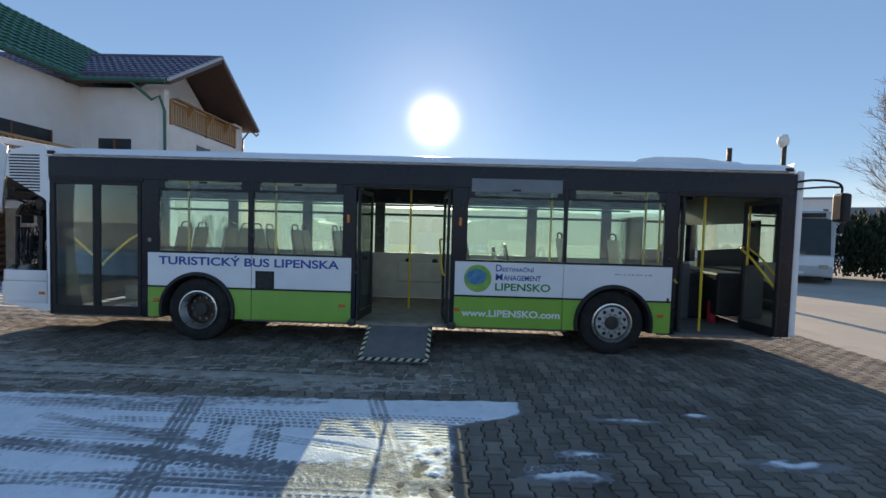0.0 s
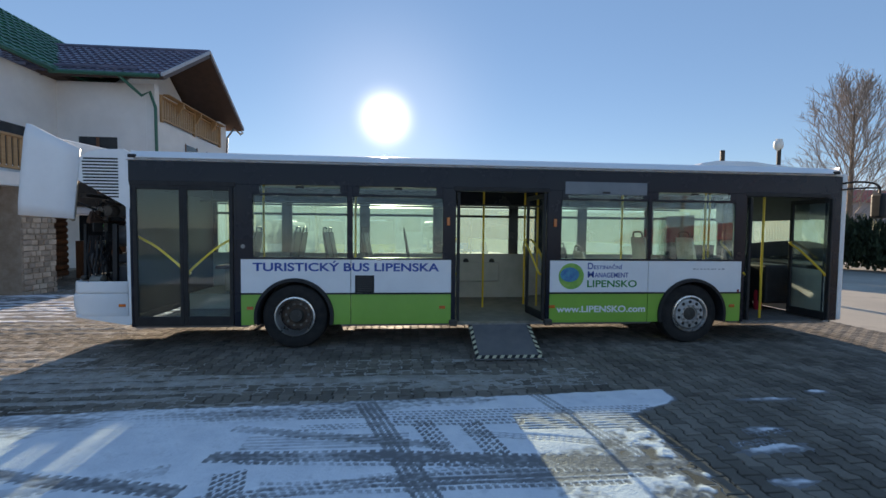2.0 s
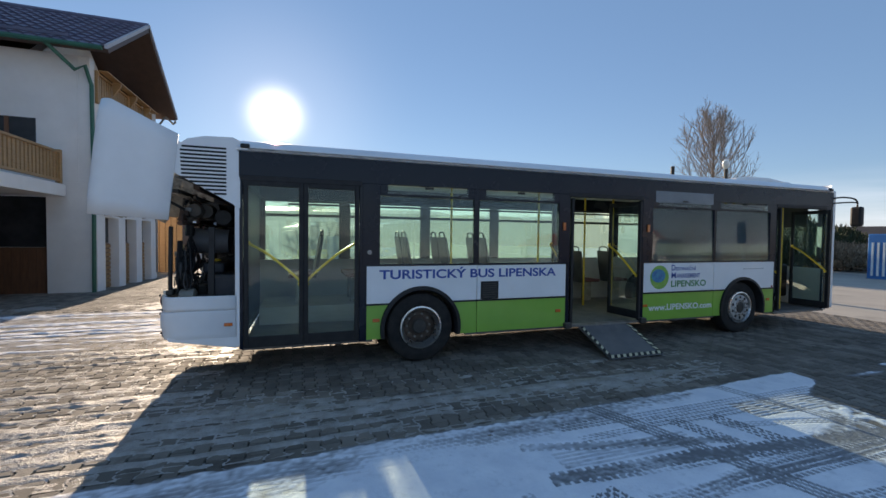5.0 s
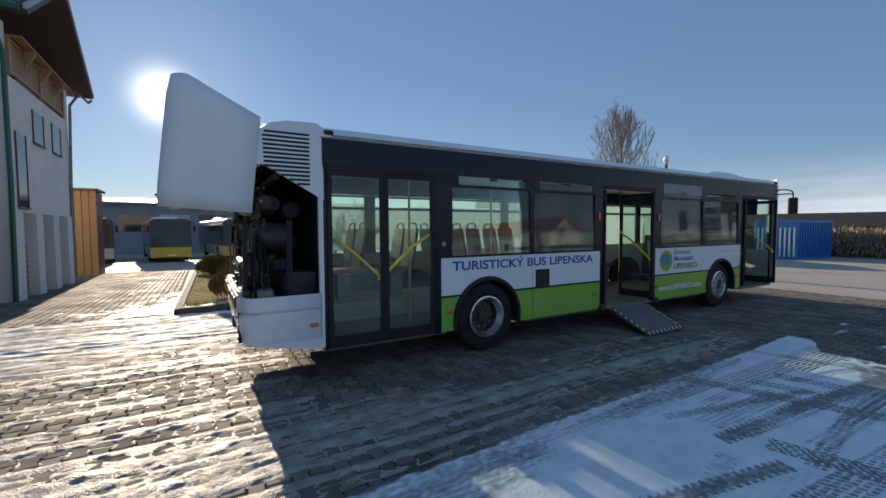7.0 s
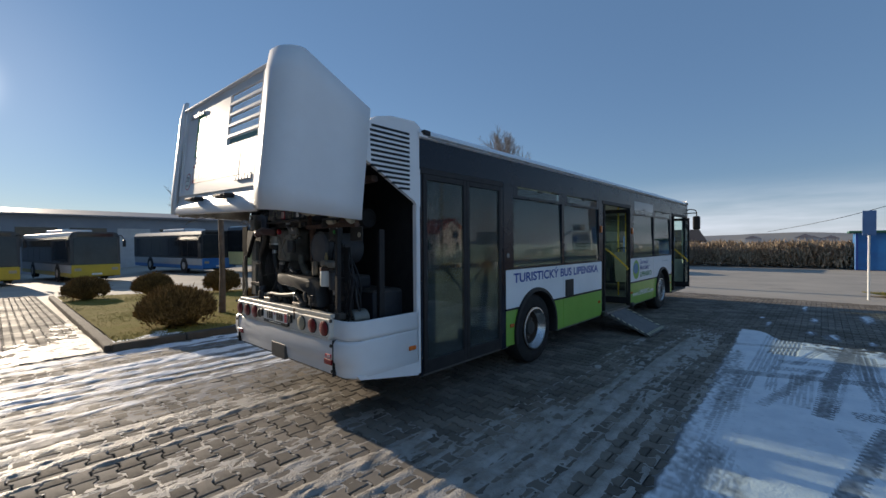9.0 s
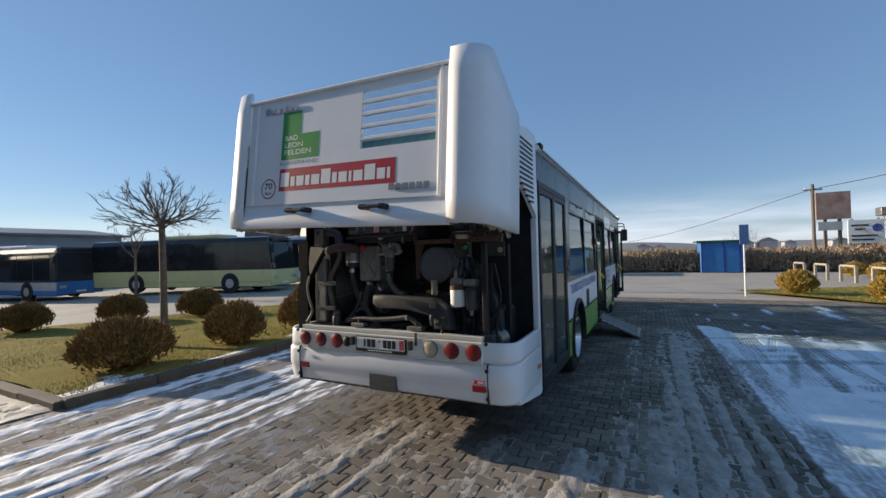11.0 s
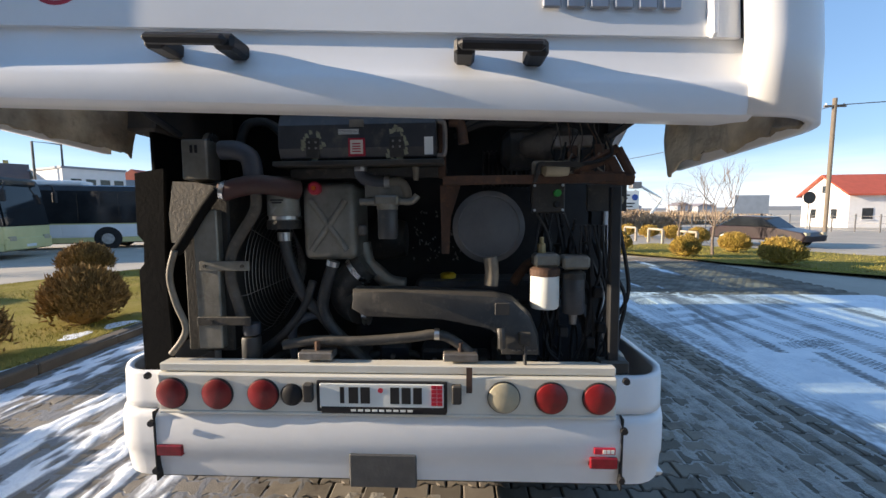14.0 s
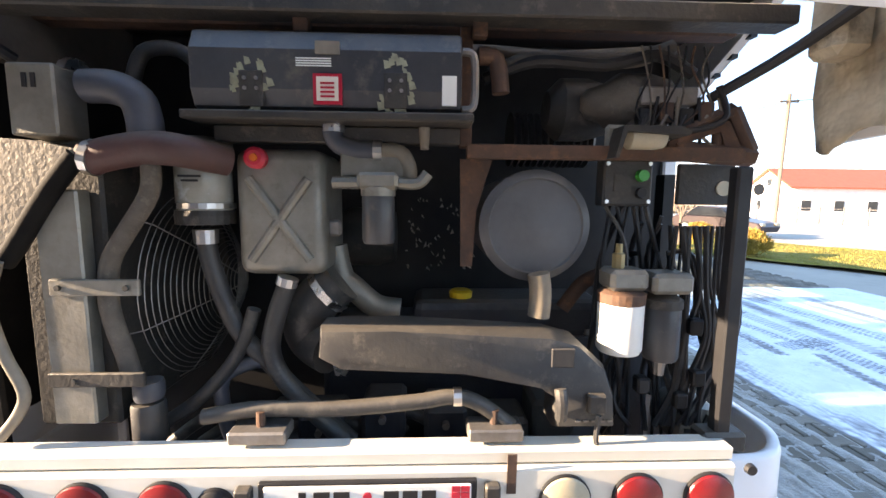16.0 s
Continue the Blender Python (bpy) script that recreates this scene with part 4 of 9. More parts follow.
# roof and upper edge
prof = [(NEAR - 0.005, 2.69), (NEAR - 0.03, 2.70), (NEAR - 0.03, 2.735), (NEAR + 0.02, 2.775), (NEAR + 0.10, 2.82), (NEAR + 0.3, 2.87), (NEAR + 0.7, 2.90), (7.25, 2.91)]
prof += [(14.5 - y, z) for y, z in prof[-2::-1]]
under = [(y, z - 0.05) for y, z in prof[3:-3]]
part("roof", prismed(prof + [(FAR - 0.05, 2.69)] + [(FAR - 0.06, 2.66), (NEAR + 0.06, 2.66), (NEAR + 0.05, 2.69)], "x", -6.02, 4.8), WHITE, bus, "white roof with a rounded edge", smooth=True)
part("gutter", boxed(-5.9, 4.7, NEAR - 0.04, NEAR - 0.028, 2.705, 2.725), STEEL, bus, "thin aluminium rain gutter")
part("roof_unit", prismed([(2.75, 2.88), (2.85, 2.95), (3.1, 2.985), (3.75, 2.985), (4.05, 2.95), (4.35, 2.94), (4.5, 2.9), (4.5, 2.86), (2.75, 2.86)], "y", 6.5, 8.0, bevel=0.03), WHITE, bus, "low white ventilation hood")
for x in (-5.93, 4.72):
    part("corner_lamp", boxed(x - 0.05, x + 0.05, NEAR - 0.05, NEAR + 0.0, 2.72, 2.77, bevel=0.01), BLACK, bus)

# tail: side corner, vented panel, post


def bumper_ring(z, inset=0.0, r=0.17):
    """The tail's outline in plan at one height, from the near side round the rear to the far side."""
    side = max(0.0, inset - 0.03) * 0.5
    pts = [(-6.03, NEAR + side)]
    for k in range(7):
        a = math.pi / 2 * k / 6
        pts.append((REAR + r + inset - r * math.sin(a), NEAR + r + side - r * math.cos(a)))
    pts += [(x, 14.5 - y) for x, y in pts[::-1]]
    return pts


def shell(name, levels, material, parent, label="", thick=0.03):
    """A band that wraps the tail, given as (z, inset) levels from below."""
    bm = bmesh.new()
    rows = [[bm.verts.new((x, y, z + (0.13 * max(0, (x - REAR) / 0.85 * -1) if flat else 0))) for x, y in bumper_ring(z, inset)] for z, inset, flat in levels]
    for one, two in zip(rows, rows[1:]):
        for k in range(len(one) - 1):
            bm.faces.new((one[k], one[k + 1], two[k + 1], two[k]))
    ob = part(name, bm, material, parent, label, smooth=True)
    mod = ob.modifiers.new("thickness", "SOLIDIFY")
    mod.thickness, mod.offset = thick, -1
    return ob


shell("rear_bumper", [(0.48, 0.06, 0), (0.505, 0.016, 0), (0.56, 0.004, 0), (0.612, 0.0, 0), (0.63, -0.014, 0), (0.70, -0.016, 0), (0.785, -0.014, 0), (0.805, -0.004, 0), (0.822, 0.02, 0)], WHITE, bus, "white moulded rear bumper")
shell("tail_corner", [(0.825, 0.01, 0), (0.86, 0.012, 0), (0.975, 0.016, 0), (0.992, 0.026, 0)], WHITE, bus, "white tail corner panel")
part("skirt_tail", prismed([(-6.72, 0.49), (-6.03, 0.37), (-6.03, 0.52), (-6.74, 0.52)], "y", NEAR + 0.002, NEAR + 0.04), WHITE, bus)
part("marker", boxed(-6.16, -6.07, NEAR - 0.014, NEAR + 0.0, 0.635, 0.675, bevel=0.004), ORANGE, bus, "orange side marker")
vent_pts = [(-6.70, 2.42), (-6.06, 2.07), (-6.03, 2.02), (-5.985, 2.02), (-5.985, 2.80), (-6.06, 2.84), (-6.35, 2.83), (-6.52, 2.79), (-6.64, 2.7), (-6.69, 2.56)]
vent = part("vent_panel", prismed(vent_pts, "y", NEAR + 0.0, NEAR + 0.04, bevel=0.006), WHITE, bus, "white side panel with black air slots")
for k in range(13):
    z = 2.70 - k * 0.0435
    x0 = -6.60 + 0.01 * k * 0.2 if z > 2.36 else -6.60 + (2.36 - z) * 1.85
    x0 = max(x0, -6.66 + max(0, (z - 2.6)) * 0.8)
    part("air_slot", boxed(x0, -6.13, NEAR - 0.003, NEAR + 0.02, z - 0.011, z + 0.011), BLACK, vent)
part("tail_post", boxed(-6.045, -5.99, NEAR, NEAR + 0.06, 0.38, 2.04, bevel=0.008), WHITE, bus, "white corner post")
part("tail_top", prismed([(NEAR + 0.04, 2.4), (NEAR + 0.04, 2.78), (NEAR + 0.3, 2.84), (7.25, 2.87), (FAR - 0.3, 2.84), (FAR - 0.04, 2.78), (FAR - 0.04, 2.4)], "x", -6.55, -6.02, bevel=0.02), WHITE, bus, "white roof end")
part("vent_panel", prismed(vent_pts, "y", FAR - 0.04, FAR, bevel=0.006), WHITE, bus)
part("tail_post", boxed(-6.045, -5.99, FAR - 0.06, FAR, 0.38, 2.04, bevel=0.008), WHITE, bus)

# far side: panels below, pillars and panes above
part("far_wall", boxed(-6.0, 4.8, FAR - 0.04, FAR, 0.36, 1.28), INSIDE, bus, "grey inner side wall")
part("far_header", boxed(-6.0, 4.8, FAR - 0.05, FAR, 2.3, 2.69), NAVY, bus)
xs = [-6.0, -4.55, -3.0, -1.5, 0.1, 1.6, 3.1, 4.8]
for x in xs:
    part("far_pillar", boxed(x - 0.1, x + 0.1, FAR - 0.05, FAR, 1.28, 2.3), NAVY, bus)
for a, b in zip(xs, xs[1:]):
    pane = part("window_pane", boxed(a + 0.1, b - 0.1, FAR - 0.03, FAR - 0.024, 1.28, 2.3), FARPANE, bus)
    part("slider_rail", boxed(a + 0.1, b - 0.1, FAR - 0.045, FAR - 0.01, 2.04, 2.085), BLACK, bus)

# floor, ceiling, bulkheads
part("floor", boxed(-5.98, 4.8, NEAR + 0.4, FAR - 0.4, 0.31, 0.36), FLOORING, bus, "dark vinyl bus floor")
for x0, x1 in ((-5.98, -4.42), (-3.1, 1.7), (3.02, 4.8)):
    for y0, y1 in ((NEAR + 0.04, NEAR + 0.398), (FAR - 0.398, FAR - 0.04)):
        part("floor_edge", boxed(x0, x1, y0, y1, 0.325, 0.359), FLOORING, bus)
part("ceiling", boxed(-5.98, 4.8, NEAR + 0.06, FAR - 0.06, 2.58, 2.62), INSIDE, bus)
part("engine_bulkhead", boxed(-6.02, -5.99, NEAR + 0.06, FAR - 0.04, 0.4, 2.66), BLACK, bus)
part("underbody", boxed(-5.9, 4.7, NEAR + 0.45, FAR - 0.45, 0.27, 0.305), DARKSTEEL, bus)

# nose
nose = []
for k in range(15):
    a = math.pi * k / 14
    nose.append((4.62 + 0.34 * abs(math.sin(a)) ** 0.55, 7.25 - 1.25 * math.cos(a)))
bm = bmesh.new()
rows = [[bm.verts.new((4.8 + (x - 4.8) * s, y, z)) for x, y in nose] for z, s in ((0.34, 0.9), (0.42, 1.0), (1.0, 1.02), (1.15, 1.0))]
for one, two in zip(rows, rows[1:]):
    for k in range(14):
        bm.faces.new((one[k], one[k + 1], two[k + 1], two[k]))
part("nose_panel", bm, WHITE, bus, "white front panel", smooth=True)
bm = bmesh.new()
rows = [[bm.verts.new((4.8 + (x - 4.8) * s, y, z)) for x, y in nose[1:-1]] for z, s in ((1.15, 1.0), (1.8, 0.9), (2.4, 0.6))]
for one, two in zip(rows, rows[1:]):
    for k in range(12):
        bm.faces.new((one[k], one[k + 1], two[k + 1], two[k]))
shield = part("windscreen", bm, CLEAR, bus, smooth=True)
shield.visible_shadow = False
bm = bmesh.new()
rows = [[bm.verts.new((4.8 + (x - 4.8) * s, y, z)) for x, y in nose] for z, s in ((2.4, 0.6), (2.7, 0.35), (2.84, 0.0))]
for one, two in zip(rows, rows[1:]):
    for k in range(14):
        bm.faces.new((one[k], one[k + 1], two[k + 1], two[k]))
part("nose_brow", bm, WHITE, bus, smooth=True)
part("nose_post", boxed(4.862, 4.965, NEAR + 0.002, NEAR + 0.14, 0.36, 2.74, bevel=0.03, seg=2), WHITE, bus, "white front corner post")
arm = part("mirror_arm", tubed([(4.86, 6.0, 2.58), (5.0, 5.92, 2.6), (5.22, 5.86, 2.58), (5.33, 5.85, 2.52), (5.34, 5.85, 2.42)], 0.016), BLACK, bus, "black mirror arm")
part("mirror", boxed(5.29, 5.42, 5.76, 5.95, 2.02, 2.42, bevel=0.04, seg=2), BLACK, arm, "black rear-view mirror head")
part("mirror_brace", tubed([(4.84, 6.0, 2.48), (5.1, 5.87, 2.5), (5.3, 5.84, 2.5)], 0.014), BLACK, arm)

# ramp
ramp = part("wheelchair_ramp", prismed([(NEAR + 0.02, 0.35), (NEAR + 0.02, 0.315), (5.29, 0.012), (5.27, 0.03)], "x", -1.2, -0.26), surf("ramp_grip", (0.12, 0.12, 0.125), (0.17, 0.165, 0.16), 4, 0.6, bump=0.002, grain=220), bus, "dark grey wheelchair ramp folded out")

# ---- bus: writing, signs, small fittings ----
Y = NEAR - 0.003
lettering("lettering", "TURISTICKÝ BUS LIPENSKA", (-4.34, Y, 1.143), 2.69, 0.155, INK, bus, "blue capital lettering", 0.024)
for big, rest, z, w0, w1 in (("D", "ESTINAČNÍ", 1.185, 0.085, 0.455), ("M", "ANAGEMENT", 1.055, 0.1, 0.545)):
    lettering("lettering", big, (0.645, Y, z), w0, 0.098, INK, bus, "blue capital letter", 0.014)
    lettering("lettering", rest, (0.655 + w0, Y, z), w1, 0.078, INK, bus, "blue small capitals", 0.014)
lettering("lettering", "LIPENSKO", (0.64, Y, 0.905), 0.80, 0.11, INKGREEN, bus, "green capital lettering", 0.02)
lettering("lettering", "www.LIPENSKO.com", (0.16, Y, 0.515), 1.43, 0.105, INKWHITE, bus, "white lettering", 0.03)
bm = bmesh.new()
bmesh.ops.create_circle(bm, cap_ends=True, segments=40, radius=0.2, matrix=pose(0.385, Y, 1.075, 90))
globe = part("emblem", bm, surf("emblem_green", (0.12, 0.36, 0.05), (0.3, 0.5, 0.1), 9, 0.4), bus, "round green emblem")
bm = bmesh.new()
bmesh.ops.create_circle(bm, cap_ends=True, segments=16, radius=0.15, matrix=pose(0.36, Y - 0.002, 1.1, 90) @ Matrix.Diagonal((1, 0.75, 1, 1)))
part("emblem_sea", bm, surf("emblem_blue", (0.03, 0.13, 0.36), (0.06, 0.3, 0.42), 11, 0.4), globe)
bm = bmesh.new()
for k in range(9):
    box(bm, 2.36 + k * 0.06, 2.36 + k * 0.06 + random.uniform(0.02, 0.05), Y - 0.001, Y, 1.185, 1.185 + random.uniform(0.008, 0.016))
part("small_print", bm, STICKGREY, bus)
for x in (-4.38, -1.6, 0.09, 3.03):
    part("marker", boxed(x - 0.045, x + 0.045, NEAR - 0.012, NEAR, 0.585, 0.63, bevel=0.004), ORANGE, bus, "orange side marker")
part("marker", boxed(3.11, 3.145, NEAR - 0.012, NEAR, 0.8, 0.87, bevel=0.006), RED, bus)
for x in (-1.52, 0.11):
    part("turn_lamp", boxed(x - 0.022, x + 0.022, NEAR - 0.03, NEAR, 1.83, 1.95, bevel=0.006), ORANGE, bus, "orange door-side lamp")
part("air_intake", boxed(-2.89, -2.61, NEAR - 0.006, NEAR + 0.01, 0.83, 1.085, bevel=0.004), BLACK, bus, "square black air grille")
for k in range(7):
    part("grille_slat", boxed(-2.86, -2.64, NEAR - 0.012, NEAR - 0.002, 0.85 + k * 0.032, 0.866 + k * 0.032), DARKSTEEL, bus)
part("keyhole", lathed([(0.03, -0.01), (0.03, 0.0)], (-4.47, NEAR - 0.002, 1.5), "y", 16), STEEL, bus)
blind = part("route_blind", boxed(0.26, 1.56, NEAR - 0.008, NEAR - 0.003, 2.33, 2.52, bevel=0.002), surf("grey_blind_glass", (0.16, 0.18, 0.21), (0.12, 0.14, 0.165), 2, 0.12), bus, "grey destination display behind glass")
# ramp: hazard borders
def on_ramp(u, y):
    return Vector((u, y, 0.018 + (y - 5.28) * (0.32 / 0.74) + 0.016))


def ramp_strip(name, corners, lift, m, label=""):
    bm = bmesh.new()
    low = [bm.verts.new(on_ramp(*c) + Vector((0, 0, lift - 0.004))) for c in corners]
    top = [bm.verts.new(on_ramp(*c) + Vector((0, 0, lift))) for c in corners]
    bm.faces.new(top)
    for k in range(len(corners)):
        j = (k + 1) % len(corners)
        bm.faces.new((low[k], low[j], top[j], top[k]))
    return part(name, bm, m, ramp, label)


for x0, x1, y0, y1 in ((-1.2, -1.145, 5.3, 5.98), (-0.315, -0.26, 5.3, 5.98), (-1.2, -0.26, 5.285, 5.345)):
    ramp_strip("hazard_border", ((x0, y0), (x1, y0), (x1, y1), (x0, y1)), 0.003, BLACK, "black hazard border")
HAZARD = surf("hazard_yellow", (0.66, 0.62, 0.42), (0.56, 0.52, 0.34), 12, 0.5)
for k in range(9):
    a = -1.19 + 0.105 * k
    ramp_strip("hazard_stripe", ((a, 5.288), (a + 0.05, 5.288), (a + 0.085, 5.342), (a + 0.035, 5.342)), 0.006, HAZARD)
for x0, s in ((-1.2, 1), (-0.315, -1)):
    for k in range(6):
        y = 5.36 + 0.102 * k
        ramp_strip("hazard_stripe", ((x0 + 0.002, y + (0.04 if s < 0 else 0)), (x0 + 0.053, y + (0 if s < 0 else 0.04)), (x0 + 0.053, y + 0.05 + (0 if s < 0 else 0.04)), (x0 + 0.002, y + 0.05 + (0.04 if s < 0 else 0))), 0.006, HAZARD)
part("door_sill", boxed(-1.42, 0.0, NEAR - 0.01, NEAR + 0.12, 0.335, 0.365, bevel=0.004), STEEL, bus)
part("door_sill", boxed(3.2, 4.66, NEAR - 0.01, NEAR + 0.12, 0.315, 0.345, bevel=0.004), STEEL, bus)
for x in (-1.44, 0.02):
    part("hinge_foot", boxed(x - 0.06, x + 0.06, NEAR - 0.07, NEAR + 0.02, 0.33, 0.42, bevel=0.015), DARKSTEEL, bus)


def seat(x, y, z, face=1, shell_mat=SEAT):
    """A moulded seat with a tall curved back and a grab handle; face 1 looks to the front of the bus."""
    s = part("seat", boxed(x - 0.2, x + 0.2, y - 0.2, y + 0.2, z + 0.42, z + 0.48, bevel=0.02, seg=2), FABRIC, bus, "padded bus seat")
    xb = x - 0.2 * face
    prof = [(xb + 0.04 * face, z + 0.42), (xb - 0.03 * face, z + 0.75), (xb - 0.09 * face, z + 1.08), (xb - 0.13 * face, z + 1.08), (xb - 0.08 * face, z + 0.75), (xb - 0.02 * face, z + 0.40)]
    part("backrest", prismed(prof, "y", y - 0.2, y + 0.2, bevel=0.012), shell_mat, s, "dark moulded backrest")
    part("grab_handle", tubed([(xb - 0.11 * face, y - 0.13, z + 1.06), (xb - 0.12 * face, y - 0.11, z + 1.16), (xb - 0.12 * face, y + 0.11, z + 1.16), (xb - 0.11 * face, y + 0.13, z + 1.06)], 0.014, n=6, smooth=3), BLACK, s)
    part("seat_leg", boxed(x - 0.1, x + 0.1, y - 0.04, y + 0.04, z, z + 0.42), STEEL, s)


for x, face in ((-5.3, -1), (-4.43, -1), (-3.32, 1), (-2.62, 1), (-1.87, 1)):
    for y in (7.62, 8.12):
        seat(x, y, 0.62, face)
part("rear_platform", boxed(-5.9, -1.6, 7.3, FAR - 0.06, 0.36, 0.62), INSIDE, bus, "raised rear floor")
for x in (0.6, 1.35):
    seat(x, 8.15, 0.36)
for x in (0.95, 1.95, 2.75):
    seat(x, 6.35, 0.36 if x < 1.6 else 0.6, 1, INSIDE)
for x, y in ((-4.5, 6.95), (-3.0, 6.95), (-1.5, 6.75), (-0.75, 7.3), (0.05, 6.75), (0.1, 7.6), (1.6, 6.8), (3.1, 6.75), (3.72, 6.22), (3.6, 7.3)):
    part("grab_pole", tubed([(x, y, 0.36), (x, y, 2.58)], 0.018, smooth=1), YELLOW, bus, "yellow grab pole")
for y in (6.95, 7.6):
    part("ceiling_rail", tubed([(-5.5, y, 2.2), (3.2, y, 2.2)], 0.016, smooth=1), BLACK, bus)
cab = part("cab_partition", boxed(3.3, 3.34, 7.35, FAR - 0.06, 0.36, 2.1), CLEAR, bus, "glazed driver's cab wall")
part("cab_desk", boxed(3.75, 4.5, 7.2, FAR - 0.1, 0.36, 1.15, bevel=0.05, seg=2), BLACK, bus, "driver's cab console")
part("cab_door", boxed(3.36, 4.1, 7.18, 7.22, 0.36, 1.3, bevel=0.01), CABGREY, bus)
seat(3.75, 7.85, 0.5)
part("steering_wheel", lathed([(0.21, 0.0), (0.235, 0.015), (0.21, 0.03), (0.19, 0.015)], (4.15, 7.85, 1.22), "z", 28, closed=True), BLACK, bus)
part("wheelchair_rest", boxed(-1.1, -0.2, FAR - 0.12, FAR - 0.05, 0.7, 1.1, bevel=0.02), INSIDE, bus)
for x in (-0.9, -0.35):
    part("wall_socket", lathed([(0.06, 0.0), (0.05, -0.03)], (x, FAR - 0.045, 1.12), "y", 18), BLACK, bus)
ext = thing("fire_extinguisher", "small red fire extinguisher by the driver's cab", "extinguisher", (4.35, 6.95, 0.36))
part("cylinder", lathed([(0.06, 0.0), (0.065, 0.02), (0.065, 0.34), (0.03, 0.4), (0.02, 0.42)], (4.35, 6.95, 0.36), "z", 16), STICKRED, ext, smooth=True)
part("valve", boxed(4.31, 4.4, 6.93, 6.97, 0.78, 0.83), BLACK, ext)
part("dashboard", boxed(4.3, 4.82, 6.75, FAR - 0.1, 0.5, 1.2, bevel=0.04, seg=2), BLACK, bus, "black dashboard")
part("sun_blind", boxed(4.6, 4.63, 6.3, FAR - 0.1, 2.0, 2.5), CABGREY, bus, "dark rolled sun blind")
part("cab_panel", boxed(3.36, 4.6, FAR - 0.075, FAR - 0.06, 0.4, 1.5), CABGREY, bus)

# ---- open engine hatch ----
DARKLINING = surf("dark_brown_lining", (0.045, 0.04, 0.035), (0.08, 0.068, 0.055), 5, 0.85, bump=0.006, grain=12)
INSUL = surf("crumpled_insulation", (0.58, 0.5, 0.36), (0.2, 0.155, 0.105), 4, 0.6, bump=0.02, grain=11, spots=(0.045, 0.036, 0.028))


def hatch_at(depth, y, z):
    """A place on the lifted hatch: depth inward from its rear face; it hangs a little higher on the far side."""
    return Vector((-7.5 + (z - 1.95) * 0.11 + depth, y, z + 0.03 + 0.036 * (y - 6.0)))


def on_hatch(bm):
    for v in bm.verts:
        v.co = hatch_at(v.co.x, v.co.y, v.co.z)
    return bm


def hatch_ring(r, inset=0.0):
    """Plan of the hatch: depth, y, from the near cheek's front edge round to the far one's."""
    pts = [(0.8, 5.99 + inset), (0.5, 5.985 + inset)]
    for k in range(9):
        a = math.pi / 2 * k / 8
        pts.append((r - r * math.sin(a) + inset, 5.985 + inset + r - r * math.cos(a)))
    return pts


# near and far cheeks with their rounded rear corners
for side in (0, 1):
    bm = bmesh.new()
    rows = []
    ring = hatch_ring(0.17) + [(0.0, 6.235)]
    for k in range(8):
        row = []
        for d, y in ring:
            lo, hi = 1.885 - 0.065 * d, 3.115 - 0.47 * max(0, d - 0.12)
            z = lo + (hi - lo) * (k / 7)
            yy = y if not side else 14.485 - y
            dd = d + (0.015 if k == 0 else 0) * (1 if d < 0.3 else 0.2)
            if k == 7 and d < 0.3:
                dd += 0.02
            row.append(bm.verts.new((dd, yy, z)))
        rows.append(row)
    for one, two in zip(rows, rows[1:]):
        for k in range(len(one) - 1):
            bm.faces.new((one[k], one[k + 1], two[k + 1], two[k]))
    on_hatch(bm)
    ob = part("engine_hatch" if not side else "hatch_cheek", bm, WHITE, bus if not side else hatch, "large white engine hatch lifted open" if not side else "", smooth=True)
    mod = ob.modifiers.new("thickness", "SOLIDIFY")
    mod.thickness, mod.offset = 0.03, 0
    if not side:
        hatch = ob
# rear face: lower roll, frame, recessed panel with slots
prof = [(0.03, 1.872), (0.008, 1.882), (0.001, 1.905), (0.0, 1.945), (0.006, 1.962), (0.034, 1.99), (0.04, 2.08), (0.07, 2.08), (0.09, 2.0), (0.165, 1.915), (0.168, 1.89), (0.1, 1.882)]
bm = bmesh.new()
rows = [[bm.verts.new((d, y, z)) for d, z in prof] for y in np.linspace(6.22, 8.27, 12)]
for one, two in zip(rows, rows[1:]):
    for k in range(len(prof)):
        bm.faces.new((one[k], one[(k + 1) % len(prof)], two[(k + 1) % len(prof)], two[k]))
part("hatch_sill", on_hatch(bm), WHITE, hatch, smooth=True)
S0, S1 = 6.345, 6.995
slots = [2.472 + 0.098 * k for k in range(5)]
panel = part("hatch_panel", on_hatch(boxed(0.025, 0.05, S1, 8.245, 2.075, 3.005)), WHITE, hatch, "white recessed panel with stickers")
part("panel_side", on_hatch(boxed(0.025, 0.05, 6.235, S0, 2.075, 3.005)), WHITE, hatch)
part("panel_foot", on_hatch(boxed(0.025, 0.05, S0, S1, 2.075, slots[0])), WHITE, hatch)
part("panel_head", on_hatch(boxed(0.025, 0.05, S0, S1, slots[-1] + 0.062, 3.005)), WHITE, hatch)
for z in slots[:-1]:
    part("slot_bar", on_hatch(boxed(0.0255, 0.055, S0 - 0.003, S1 + 0.003, z + 0.062, z + 0.098, bevel=0.008, seg=2)), WHITE, hatch)
part("hatch_rim", on_hatch(boxed(-0.004, 0.05, 6.2, 8.28, 3.0, 3.028, bevel=0.01)), WHITE, hatch)
for y in (6.305, 8.15):
    part("panel_edge", on_hatch(boxed(0.006, 0.03, y - 0.012, y + 0.012, 2.07, 3.0, bevel=0.008)), WHITE, hatch)
